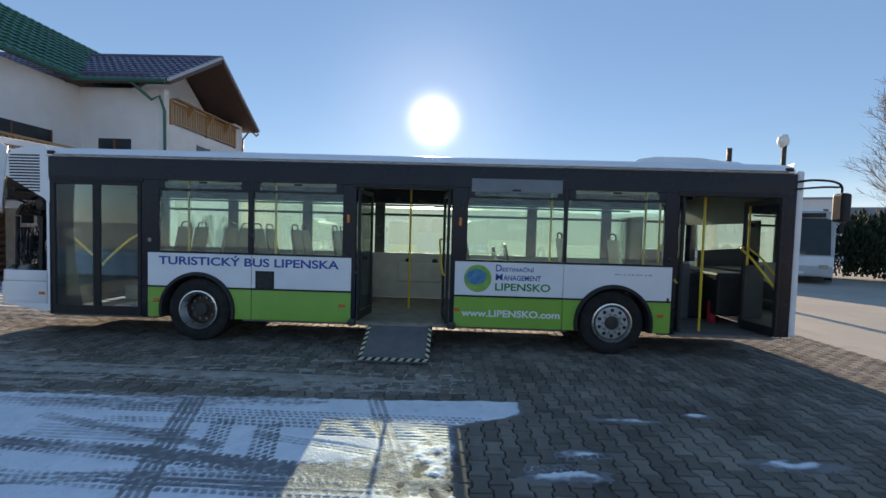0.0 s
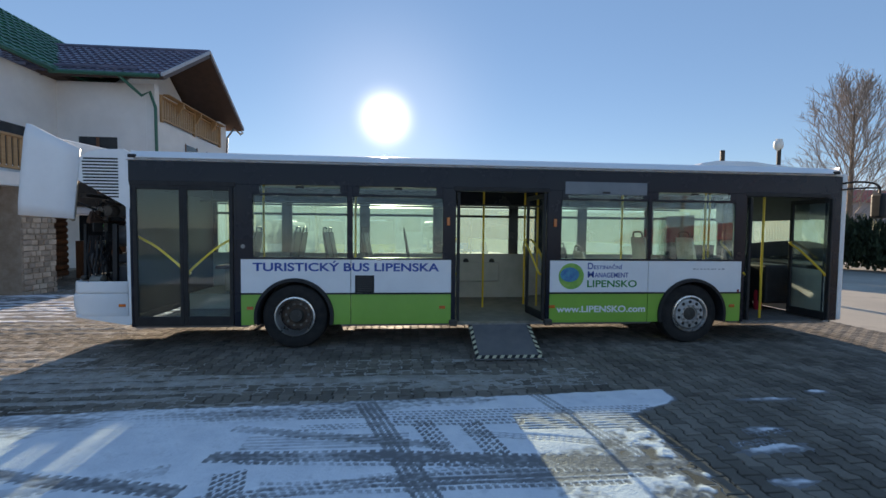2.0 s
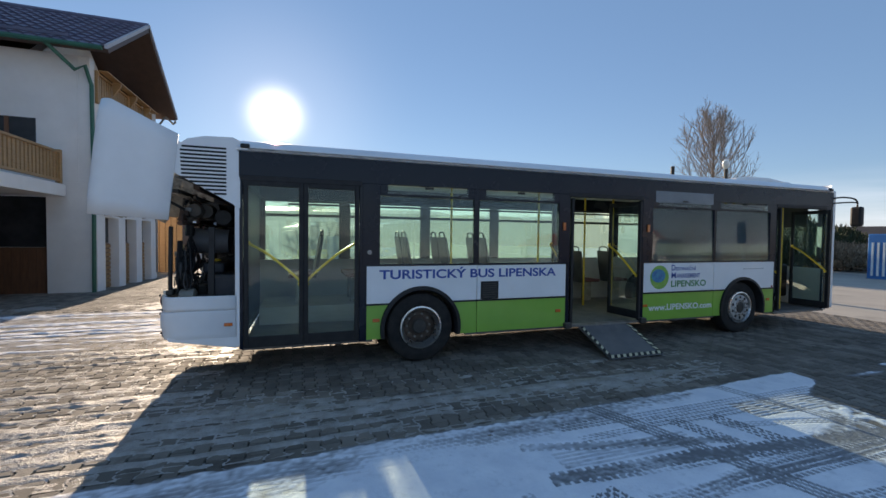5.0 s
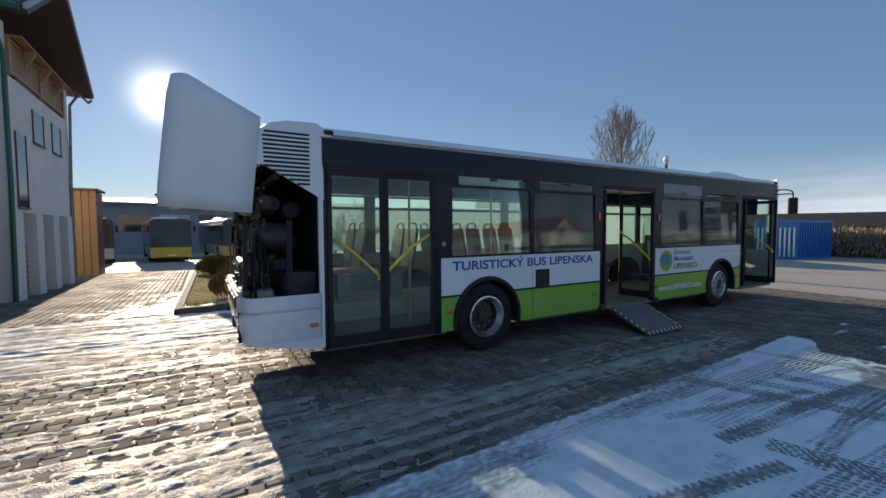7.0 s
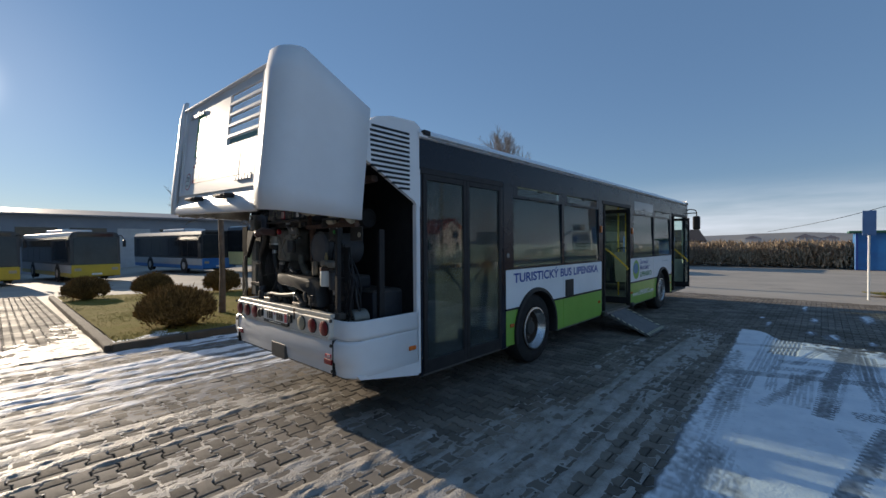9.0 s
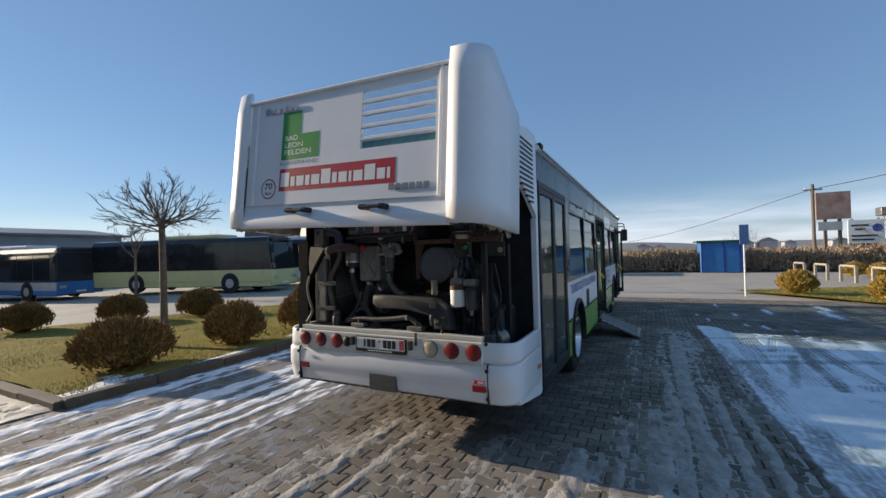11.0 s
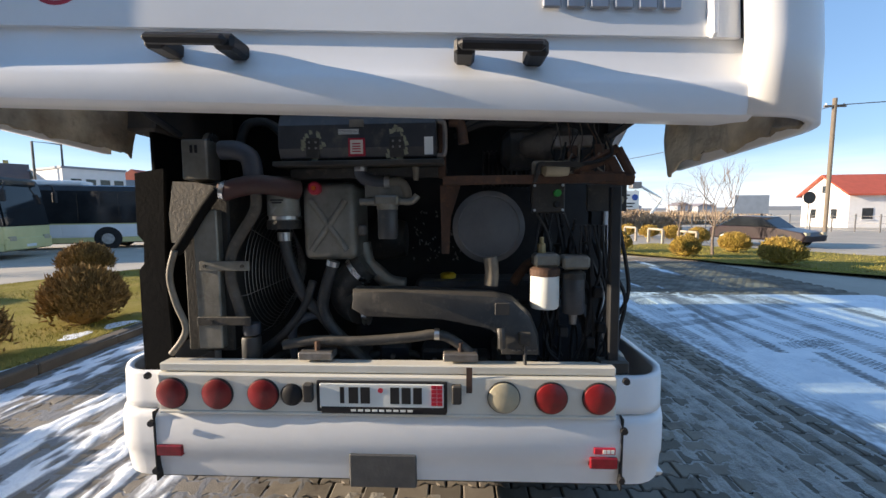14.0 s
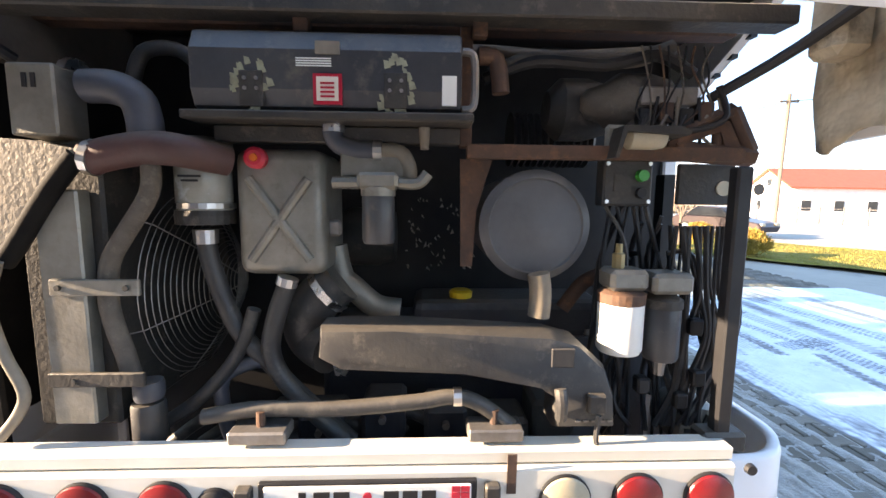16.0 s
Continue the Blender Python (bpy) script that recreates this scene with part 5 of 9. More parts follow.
for z in slots:
    bm = bmesh.new()
    for k in range(34):
        y = S0 + (S1 - S0) * (k + 0.5) / 34
        box(bm, 0.053, 0.0545, y - 0.0012, y + 0.0012, z, z + 0.062)
    for k in range(3):
        box(bm, 0.0535, 0.055, S0, S1, z + 0.012 + 0.017 * k, z + 0.0135 + 0.017 * k)
    part("wire_mesh", on_hatch(bm), STEEL, panel, "fine wire mesh")
part("teal_mesh", on_hatch(boxed(0.051, 0.0525, S0, S1, slots[0], slots[0] + 0.062)), surf("teal_mesh_backing", (0.16, 0.36, 0.36), (0.12, 0.28, 0.29), 30, 0.5), panel, "teal mesh backing")
part("hatch_lining", on_hatch(boxed(0.1, 0.11, 6.1, 8.38, 2.02, 2.45)), DARKLINING, hatch, "crumpled insulation mat")
for y in (6.045, 8.44):
    bm = bmesh.new()
    grid = [[bm.verts.new((0.1 + (0.68 if y < 7 else 0.78) * i / 36, y + 0.02 * noise.noise((i * 0.2, j * 0.25, y)) + 0.013 * noise.noise((i * 0.55 + j * 0.35, j * 0.12, y + 5)), 1.835 - 0.04 * i / 36 + 0.08 * (0.5 + noise.noise((i * 0.13, 3.0, y))) * (j == 0) + 0.016 * noise.noise((i * 0.9, 7.0, y)) * (j == 0) + 0.85 * j / 16)) for i in range(37)] for j in range(17)]
    for one, two in zip(grid, grid[1:]):
        for k in range(36):
            bm.faces.new((one[k], one[k + 1], two[k + 1], two[k]))
    ob = part("cheek_lining", on_hatch(bm), INSUL, hatch, "torn brown insulation cloth", smooth=True)
    mod = ob.modifiers.new("thickness", "SOLIDIFY")
    mod.thickness = 0.008
for y in (7.564, 6.823):
    h = part("hatch_handle", on_hatch(boxed(-0.075, -0.045, y - 0.1, y + 0.1, 2.0, 2.026, bevel=0.01)), BLACK, hatch, "black pull handle")
    for d in (-0.085, 0.085):
        part("handle_foot", on_hatch(boxed(-0.05, 0.036, y + d - 0.025, y + d + 0.025, 1.995, 2.035, bevel=0.008)), BLACK, h)
# stickers and badges on the panel
def sticker(name, y0, y1, z0, z1, m, label="", depth=0.0236, parent=panel):
    return part(name, on_hatch(boxed(depth, depth + 0.0012, y0, y1, z0, z1)), m, parent, label)


red = sticker("red_sticker", 6.665, 7.84, 2.188, 2.378, STICKRED, "long red sticker with white marks")
x = 7.822
for w in (0.115, 0.065, 0.1, 0.065, 0.105, 0.115, 0.065, 0.1, 0.045, 0.105, 0.115, 0.09, 0.045):
    tall = 0.12 if w > 0.105 else 0.083
    part("white_mark", on_hatch(boxed(0.0229, 0.0235, x - w + 0.018, x, 2.225, 2.225 + tall)), INKWHITE, red)
    x -= w
bm = bmesh.new()
prism(bm, [(7.837, 2.457), (7.417, 2.457), (7.417, 2.67), (7.622, 2.67), (7.622, 2.875), (7.837, 2.875)], "x", 0.0236, 0.0248)
green = part("green_sticker", on_hatch(bm), STICKGREEN, panel, "green L-shaped sticker with white town name")


def hatch_text(text, y, z, w, h, m, parent, bold=0.015, depth=0.0231):
    ob = lettering("lettering", text, (0, y, z), w, h, m, parent, "", bold, "rear")
    for v in ob.data.vertices:
        v.co = hatch_at(depth, v.co.y, v.co.z)
    return ob


hatch_text("BAD", 7.8, 2.622, 0.145, 0.043, INKWHITE, green)
hatch_text("LEON", 7.8, 2.56, 0.205, 0.043, INKWHITE, green)
hatch_text("FELDEN", 7.8, 2.497, 0.3, 0.043, INKWHITE, green)
hatch_text("KURVERBAND", 7.845, 2.41, 0.425, 0.031, STICKGREY, panel, 0.008, 0.0243)
bm = bmesh.new()
lathe(bm, [(0.088, 0.0237), (0.088, 0.0248)], (0, 7.965, 2.216), "x", 32)
disc70 = part("speed_disc", on_hatch(bm), STICKRED, panel, "round speed sticker with a red rim")
bm = bmesh.new()
lathe(bm, [(0.077, 0.0229), (0.077, 0.0236)], (0, 7.965, 2.216), "x", 32)
part("disc_face", on_hatch(bm), INKWHITE, disc70)
hatch_text("70", 8.01, 2.212, 0.09, 0.055, BLACK, disc70, 0.012, 0.0224)
hatch_text("km", 8.0, 2.165, 0.068, 0.028, BLACK, disc70, 0.012, 0.0224)
for k in range(6):
    y = 6.716 - 0.058 * k
    part("silver_badge", on_hatch(boxed(0.012, 0.022, y - 0.047, y, 2.136, 2.182, bevel=0.004)), STICKGREY, panel)
    y = 8.055 - 0.069 * k
    part("silver_badge", on_hatch(boxed(0.012, 0.022, y - 0.05, y, 2.878, 2.878 + (0.062 if k in (0, 3) else 0.045), bevel=0.004)), STICKGREY, panel)
part("gas_strut", tubed([(-6.62, 6.28, 2.0), (-6.78, 6.16, 2.1), (-7.05, 6.1, 2.22)], 0.016, n=8), BLACK, hatch, "black gas strut")
part("strut_bracket", boxed(-6.86, -6.76, 6.04, 6.14, 2.06, 2.24, bevel=0.02), INSUL, hatch)
part("gas_strut", tubed([(-6.62, 8.22, 2.05), (-6.9, 8.32, 2.2), (-7.1, 8.36, 2.32)], 0.016, n=8), BLACK, hatch, "black gas strut")

# ---- tail: lamp bar, plate, bumper details ----
bar = part("lamp_bar", boxed(-6.857, -6.802, 6.262, 8.23, 0.83, 1.0, bevel=0.008), CREAM, bus, "yellowed white lamp bar with rust at its seams")
part("bar_lip", boxed(-6.842, -6.772, 6.265, 8.225, 1.004, 1.04, bevel=0.004), CREAM, bar)
part("bar_ledge", boxed(-6.862, -6.802, 6.265, 8.225, 0.822, 0.837, bevel=0.004), CREAM, bar)


def round_lamp(y, m, label, r=0.066):
    lamp = part("round_lamp", lathed([(r + 0.003, 0.0), (r + 0.003, -0.01), (r, -0.012)], (-6.855, y, 0.914), "x", 28), BLACK, bar, label, smooth=True)
    part("lens", lathed([(r, -0.01), (r * 0.96, -0.018), (r * 0.75, -0.024), (r * 0.4, -0.028), (r * 0.1, -0.029)], (-6.855, y, 0.914), "x", 28), m, lamp, smooth=True)


for y, m, label in ((8.162, RED, "round red tail lamp"), (7.961, RED, "round red tail lamp"), (7.76, RED, "round red tail lamp"), (6.733, LENS, "round clear reversing lamp"), (6.536, RED, "round red tail lamp"), (6.339, RED, "round red tail lamp")):
    round_lamp(y, m, label)
round_lamp(7.636, BLACK, "round black socket cover", 0.045)
plate = part("number_plate", boxed(-6.877, -6.862, 6.985, 7.51, 0.862, 0.972, bevel=0.003), INKWHITE, bar, "white number plate with dark bars")
part("plate_frame", boxed(-6.872, -6.857, 6.97, 7.525, 0.846, 0.98, bevel=0.003), BLACK, plate)
for y, w in ((7.413, 0.018), (7.365, 0.04), (7.315, 0.04), (7.19, 0.038), (7.142, 0.038), (7.094, 0.036)):
    part("plate_bar", boxed(-6.88, -6.877, y - w / 2, y + w / 2, 0.888, 0.958), BLACK, plate)
part("plate_seal", lathed([(0.011, -0.003), (0.011, 0.001)], (-6.877, 7.25, 0.945), "x", 12), STICKRED, plate)
for k in range(5):
    for j in range(2):
        part("plate_check", boxed(-6.88, -6.877, 6.99 + 0.024 * j, 7.012 + 0.024 * j, 0.882 + 0.018 * k, 0.897 + 0.018 * k), STICKRED, plate)
part("plate_strip", boxed(-6.8785, -6.874, 6.974, 7.503, 0.843, 0.872), BLACK, plate)
for k in range(9):
    part("strip_bar", boxed(-6.8805, -6.8785, 7.115 + 0.03 * k, 7.137 + 0.03 * k, 0.853, 0.862), INKWHITE, plate)
for y in (7.56, 6.93):
    part("plate_lamp", boxed(-6.887, -6.857, y - 0.02, y + 0.02, 0.89, 0.97, bevel=0.005), DARKSTEEL, bar, "small plate lamp")
part("rust_streak", boxed(-6.86, -6.856, 6.865, 6.89, 0.93, 1.04), RUST, bar)
for y in (7.545, 6.914):
    h = part("latch", boxed(-6.822, -6.742, y - 0.075, y + 0.075, 1.05, 1.085, bevel=0.005), STEEL, bar, "rusty steel hatch latch")
    part("latch_pin", lathed([(0.012, 0.0), (0.012, 0.05)], (-6.782, y, 1.075), "z", 10), RUST, h)
for y, z in ((6.305, 0.597), (8.2, 0.618)):
    part("reflector", boxed(-6.852, -6.812, y - 0.058, y + 0.058, z, z + 0.05, bevel=0.004), surf("red_reflector", (0.27, 0.011, 0.02), (0.2, 0.009, 0.016), 30, 0.25) if y < 7 else bpy.data.materials["red_reflector"], bus, "red rectangular reflector")
badge = part("maker_badge", boxed(-6.85, -6.817, 6.257, 6.347, 0.662, 0.69, bevel=0.002), STICKRED, bus)
for k in range(3):
    part("badge_bar", boxed(-6.853, -6.849, 6.264 + 0.017 * k, 6.277 + 0.017 * k, 0.668, 0.684), INKWHITE, badge)
part("bumper_patch", boxed(-6.847, -6.802, 7.106, 7.399, 0.488, 0.641, bevel=0.005), surf("grey_tape", (0.06, 0.06, 0.062), (0.09, 0.09, 0.09), 9, 0.6, bump=0.001), bus, "dark grey tow-hook cover")
for y in (6.23, 8.265):
    for z in (0.55, 0.775, 0.99):
        part("bolt", lathed([(0.016, 0.0), (0.014, -0.012)], (-6.847 - (0.01 if z > 0.7 else 0), y, z), "x", 10), BLACK, bus)
    part("bumper_seam", boxed(-6.848, -6.812, y - 0.003, y + 0.003, 0.5, 0.82), BLACK, bus)

# ---- engine compartment ----
HOSE = surf("dusty_rubber_hose", (0.024, 0.0245, 0.027), (0.045, 0.044, 0.042), 6, 0.5, bump=0.001, spots=(0.11, 0.1, 0.085))
BLUEHOSE = surf("blue_grey_hose", (0.065, 0.075, 0.1), (0.045, 0.05, 0.062), 6, 0.5)
REDHOSE = surf("faded_red_hose", (0.085, 0.033, 0.03), (0.05, 0.03, 0.03), 5, 0.6, bump=0.001)
PALE = surf("pale_pipe", (0.26, 0.225, 0.17), (0.15, 0.13, 0.105), 6, 0.55, bump=0.001)
TANK = surf("scuffed_black_tank", (0.04, 0.043, 0.049), (0.062, 0.064, 0.068), 5, 0.35, bump=0.0006, spots=(0.14, 0.13, 0.105))
ALU = surf("oily_aluminium", (0.3, 0.29, 0.255), (0.19, 0.18, 0.155), 6, 0.45, 0.5, bump=0.001, spots=(0.17, 0.15, 0.12))
GREYCAP = surf("grey_plastic_cover", (0.1, 0.104, 0.112), (0.07, 0.073, 0.08), 5, 0.5, bump=0.0006)
BLOCK = surf("blue_black_engine_cast", (0.016, 0.02, 0.03), (0.03, 0.033, 0.04), 7, 0.55, bump=0.003, grain=50)
DUST = surf("dust_caked_metal", (0.13, 0.112, 0.092), (0.075, 0.066, 0.057), 9, 0.8, bump=0.004, grain=45, spots=(0.18, 0.155, 0.125))
for grimy in (HOSE, TANK, BLOCK, DARKSTEEL, GREYCAP, BLUEHOSE, REDHOSE):
    settle(grimy, (0.2, 0.175, 0.14), 0.34)
engine = thing("bus_engine", "dusty diesel engine with hoses, filters and radiator in its open bay", "engine", (-6.3, 7.25, 0.6))


def hose(name, x, pts, r, m, label="", n=10, parent=None):
    """A hose through (y, z) or (y, z, x) points."""
    ob = part(name, tubed([(p[2] if len(p) > 2 else x, p[0], p[1]) for p in pts], r, n=n), m, parent or engine, label, smooth=True)
    return ob


def clamp_at(x, y, z, r, along, parent):
    """A bright band clamp round a hose."""
    d = Vector(along).normalized() * 0.012
    p = Vector((x, y, z))
    part("hose_clamp", tubed([p - d, p + d], r, n=12, smooth=1), CHROME, parent)


def can(name, x, y, z0, z1, r, m, label="", cap=None, parent=None):
    ob = part(name, lathed([(r * 0.9, z0), (r, z0 + 0.012), (r, z1 - 0.012), (r * 0.92, z1)], (x, y, 0), "z", 24), m, parent or engine, label, smooth=True)
    if cap:
        part("cap", lathed([(r * 1.06, z1 - 0.005), (r * 1.06, z1 + 0.02), (r * 0.6, z1 + 0.035)], (x, y, 0), "z", 20), cap, ob, smooth=True)
    return ob


# block, gearbox, rocker cover, inner walls
part("engine_block", boxed(-6.42, -6.05, 6.25, 7.5, 0.62, 1.27, bevel=0.03), BLOCK, engine, "blue-black engine block")
rock = part("rocker_cover", boxed(-6.52, -6.28, 6.48, 7.16, 1.27, 1.405, bevel=0.03, seg=2), BLOCK, engine, "dark blue rocker cover")
for k in range(7):
    part("cover_bolt", lathed([(0.011, 0.0), (0.011, 0.02)], (-6.515, 6.55 + k * 0.092, 1.285), "z", 8), STEEL, rock)
part("oil_cap", lathed([(0.04, 0.0), (0.042, 0.02), (0.03, 0.028)], (-6.45, 6.99, 1.405), "z", 16), YELLOW, rock, "yellow oil filler cap")
part("turbo_housing", lathed([(0.1, -0.12), (0.12, -0.05), (0.12, 0.05), (0.1, 0.1)], (-6.2, 7.36, 1.6), "y", 24), DARKSTEEL, engine, smooth=True)
for k in range(60):
    y, z = 7.05 + random.uniform(-0.13, 0.14), 1.62 + random.uniform(-0.15, 0.15)
    part("foil_shred", prismed([(y, z), (y + random.uniform(0.006, 0.015), z + random.uniform(-0.006, 0.012)), (y + random.uniform(0, 0.012), z + random.uniform(0.008, 0.018))], "x", -6.3 + random.uniform(-0.02, 0.02), -6.285), STEEL, engine)
part("engine_floor", boxed(-6.8, -6.0, 6.15, 8.4, 0.52, 0.56), DARKSTEEL, engine)
for y, w in ((7.55, 0.3), (7.0, 0.24), (6.6, 0.2)):
    part("sump_casting", boxed(-6.62, -6.35, y - w / 2, y + w / 2, 0.66, 1.0, bevel=0.03), BLOCK, engine)
for y, z in ((7.25, 1.06), (7.45, 1.02), (7.05, 1.04), (6.85, 1.0), (7.68, 1.0), (6.7, 1.06)):
    c = part("small_casting", boxed(-6.66, -6.5, y - 0.07, y + 0.07, z - 0.08, z + 0.05, bevel=0.015), BLOCK if y > 7 else DARKSTEEL, engine)
    part("bolt", lathed([(0.012, 0.0), (0.012, -0.02)], (-6.66, y, z), "x", 8), STEEL, c)

# intake pipe with its squared outlet
duct = [(7.42, 1.385), (7.2, 1.378), (6.75, 1.362), (6.66, 1.337), (6.58, 1.262), (6.545, 1.17), (6.538, 1.068), (6.73, 1.068), (6.727, 1.16), (6.712, 1.205), (6.76, 1.245), (7.0, 1.25), (7.36, 1.25), (7.43, 1.29)]
pipe = part("intake_pipe", prismed(duct, "x", -6.765, -6.6, bevel=0.04), HOSE, engine, "moulded dark grey intake duct with a dusty top", smooth=True)
part("duct_panel", boxed(-6.768, -6.76, 6.68, 6.75, 1.268, 1.325, bevel=0.003), HOSE, pipe)
part("duct_spout", tubed([(-6.78, 6.725, 1.21), (-6.79, 6.722, 1.17), (-6.78, 6.72, 1.12)], 0.018, n=10), HOSE, pipe)
for k in range(5):
    part("small_print", boxed(-6.768, -6.764, 6.56 + 0.024 * k, 6.575 + 0.024 * k, 1.1, 1.106), STEEL, pipe)
sens = part("sensor_plug", boxed(-6.785, -6.755, 6.585, 6.64, 1.13, 1.19, bevel=0.006), DARKSTEEL, pipe)
hose("sensor_wire", -6.785, [(6.61, 1.13), (6.615, 1.06), (6.60, 1.0)], 0.008, HOSE, "", 6, sens)
boot = hose("rubber_elbow", -6.62, [(7.38, 1.50), (7.44, 1.45), (7.49, 1.38), (7.47, 1.31), (7.40, 1.29, -6.67)], 0.075, HOSE, "ribbed rubber elbow", 14)
clamp_at(-6.62, 7.42, 1.465, 0.08, (0, -0.7, 0.6), boot)
clamp_at(-6.67, 7.37, 1.287, 0.076, (0, 1, 0), boot)
for c in ((-6.66, 7.995, 2.05, 0.053, (0, 0.5, -0.8)), (-6.66, 8.1, 2.08, 0.053, (0, 1, 0)), (-6.72, 7.372, 1.945, 0.031, (0, 0, 1)), (-6.7, 7.742, 1.64, 0.03, (0, 0, 1)), (-6.73, 7.51, 1.515, 0.03, (0, 0.3, -1)), (-6.62, 7.36, 1.8, 0.02, (0, 1, 0)), (-6.62, 7.335, 1.8, 0.02, (0, 1, 0))):
    clamp_at(*c, boot)
hose("braided_pipe", -6.56, [(7.41, 1.6), (7.39, 1.5), (7.35, 1.46), (7.28, 1.4), (7.2, 1.385)], 0.04, ALU, "foil-wrapped pipe")

# header tank on its shelf
bm = bmesh.new()
tank_prof = [(-6.77, 1.99), (-6.785, 2.03), (-6.785, 2.13), (-6.76, 2.18), (-6.70, 2.205), (-6.5, 2.205), (-6.45, 2.18), (-6.43, 2.1), (-6.43, 1.975), (-6.74, 1.975)]
prism(bm, tank_prof, "y", 7.022, 7.722, bevel=0.006)
tank = part("header_tank", bm, TANK, engine, "scuffed black coolant tank with labels", smooth=False)
for name, y0, y1, z0, z1, m in (("warning_label", 7.333, 7.407, 1.993, 2.07, STICKRED), ("level_label", 7.036, 7.074, 1.995, 2.07, INKWHITE), ("maker_plate", 7.338, 7.4, 2.118, 2.15, PALE), ("label_face", 7.342, 7.398, 2.002, 2.062, CREAM)):
    d = 0.006 if name == "label_face" else 0.004
    part(name, boxed(-6.785 - d, -6.78, y0, y1, z0, z1), m, tank)
for k in range(4):
    part("label_line", boxed(-6.7925, -6.791, 7.352, 7.388, 2.01 + 0.011 * k, 2.015 + 0.011 * k), STICKRED, tank)
    part("text_line", boxed(-6.7875, -6.785, 7.36 - 0.06 * (k % 2) * 0, 7.45, 2.088 + 0.006 * k, 2.091 + 0.006 * k), INKWHITE, tank)
for y in (7.565, 7.195):
    brk = part("tank_plate", boxed(-6.79, -6.783, y - 0.03, y + 0.03, 1.985, 2.075, bevel=0.002), DARKSTEEL, tank)
    for dy in (-0.015, 0.015):
        for z in (2.03, 2.055):
            part("rivet", lathed([(0.005, 0.0), (0.005, -0.004)], (-6.79, y + dy, z), "x", 8), STEEL, brk)
SCRAPE = surf("scraped_primer", (0.36, 0.37, 0.25), (0.24, 0.24, 0.17), 30, 0.7)
rng3 = random.Random(12)
for y in (7.565, 7.195):
    for k in range(26):
        a = rng3.uniform(0, 6.28)
        yy, zz = y + (0.034 + rng3.uniform(0, 0.016)) * math.cos(a), 2.035 + (0.052 + rng3.uniform(0, 0.03)) * math.sin(a)
        w = rng3.uniform(0.003, 0.011)
        part("scrape", prismed([(yy - w, zz - w * 0.6), (yy + w * 0.7, zz - w), (yy + w, zz + w * 1.3), (yy - w * 0.4, zz + w)], "x", -6.7865, -6.784), SCRAPE, tank)
shelf = part("tank_shelf", boxed(-6.8, -6.4, 6.99, 7.745, 1.952, 1.975, bevel=0.004), DARKSTEEL, engine, "dark steel shelf")
part("shelf_beam", boxed(-6.72, -6.66, 7.02, 7.7, 1.905, 1.95, bevel=0.004), DARKSTEEL, shelf)
hose("level_tube", -6.76, [(7.02, 2.14), (6.99, 2.13), (6.985, 2.06), (6.99, 2.0), (7.02, 1.99)], 0.011, STEEL, "thin level pipe", 8)
hose("rusty_elbow", -6.7, [(6.97, 2.15), (6.92, 2.14), (6.905, 2.05)], 0.025, RUST, "rusty elbow pipe")
hose("tank_hose", -6.72, [(7.377, 1.97), (7.367, 1.91), (7.31, 1.885), (7.25, 1.883)], 0.028, BLUEHOSE, "blue-grey hose with clamps")
t2 = hose("tank_hose", -6.72, [(7.25, 1.883), (7.19, 1.88), (7.165, 1.84), (7.165, 1.8)], 0.024, PALE, "tan hose")
clamp_at(-6.72, 7.25, 1.883, 0.031, (0, 1, 0), t2)
part("drain_cock", lathed([(0.016, 0.0), (0.012, -0.06)], (-6.72, 7.12, 1.95), "z", 12), PALE, engine)

# embossed metal tank, jar, small filter
xb = part("hydraulic_tank", boxed(-6.72, -6.45, 7.40, 7.652, 1.53, 1.888, bevel=0.035, seg=3), ALU, engine, "oily aluminium tank embossed with a cross", smooth=True)
for a, b in (((7.61, 1.805), (7.445, 1.575)), ((7.445, 1.805), (7.61, 1.575))):
    part("embossed_rib", tubed([(-6.72, a[0], a[1]), (-6.72, b[0], b[1])], 0.015, n=10, smooth=1), ALU, xb)
part("red_cap", lathed([(0.03, 0.0), (0.03, -0.02), (0.02, -0.028)], (-6.72, 7.583, 1.86), "x", 20), STICKRED, xb, "red filler cap")
part("cap_centre", lathed([(0.012, -0.026), (0.01, -0.032)], (-6.72, 7.583, 1.86), "x", 12), ORANGE, xb)
part("tank_lug", boxed(-6.68, -6.66, 7.365, 7.405, 1.64, 1.69, bevel=0.008), STEEL, xb)
jar = can("fluid_reservoir", -6.68, 7.752, 1.69, 1.885, 0.075, surf("cloudy_plastic", (0.36, 0.37, 0.34), (0.24, 0.24, 0.21), 5, 0.2, spots=(0.48, 0.52, 0.53)), "cloudy plastic reservoir", DARKSTEEL)
part("fluid", lathed([(0.06, 1.7), (0.062, 1.8)], (-6.68, 7.752, 0), "z", 20), PALE, jar)
for z, w in ((1.805, 0.06), (1.793, 0.045)):
    part("small_print", boxed(-6.757, -6.754, 7.752 - w / 2, 7.752 + w / 2, z, z + 0.006), BLACK, jar)
part("jar_clip", lathed([(0.032, 1.62), (0.034, 1.66)], (-6.7, 7.745, 0), "z", 16), CHROME, jar)
part("jar_band", lathed([(0.08, 1.72), (0.08, 1.735)], (-6.68, 7.752, 0), "z", 24), CHROME, jar)
part("jar_base", lathed([(0.078, 1.675), (0.08, 1.7), (0.078, 1.715)], (-6.68, 7.752, 0), "z", 24), DARKSTEEL, jar)
can("fuel_filter", -6.62, 7.262, 1.615, 1.765, 0.05, TANK, "black spin-on filter", ALU)
f = part("filter_head", boxed(-6.67, -6.57, 7.2, 7.32, 1.78, 1.83, bevel=0.01), ALU, engine)
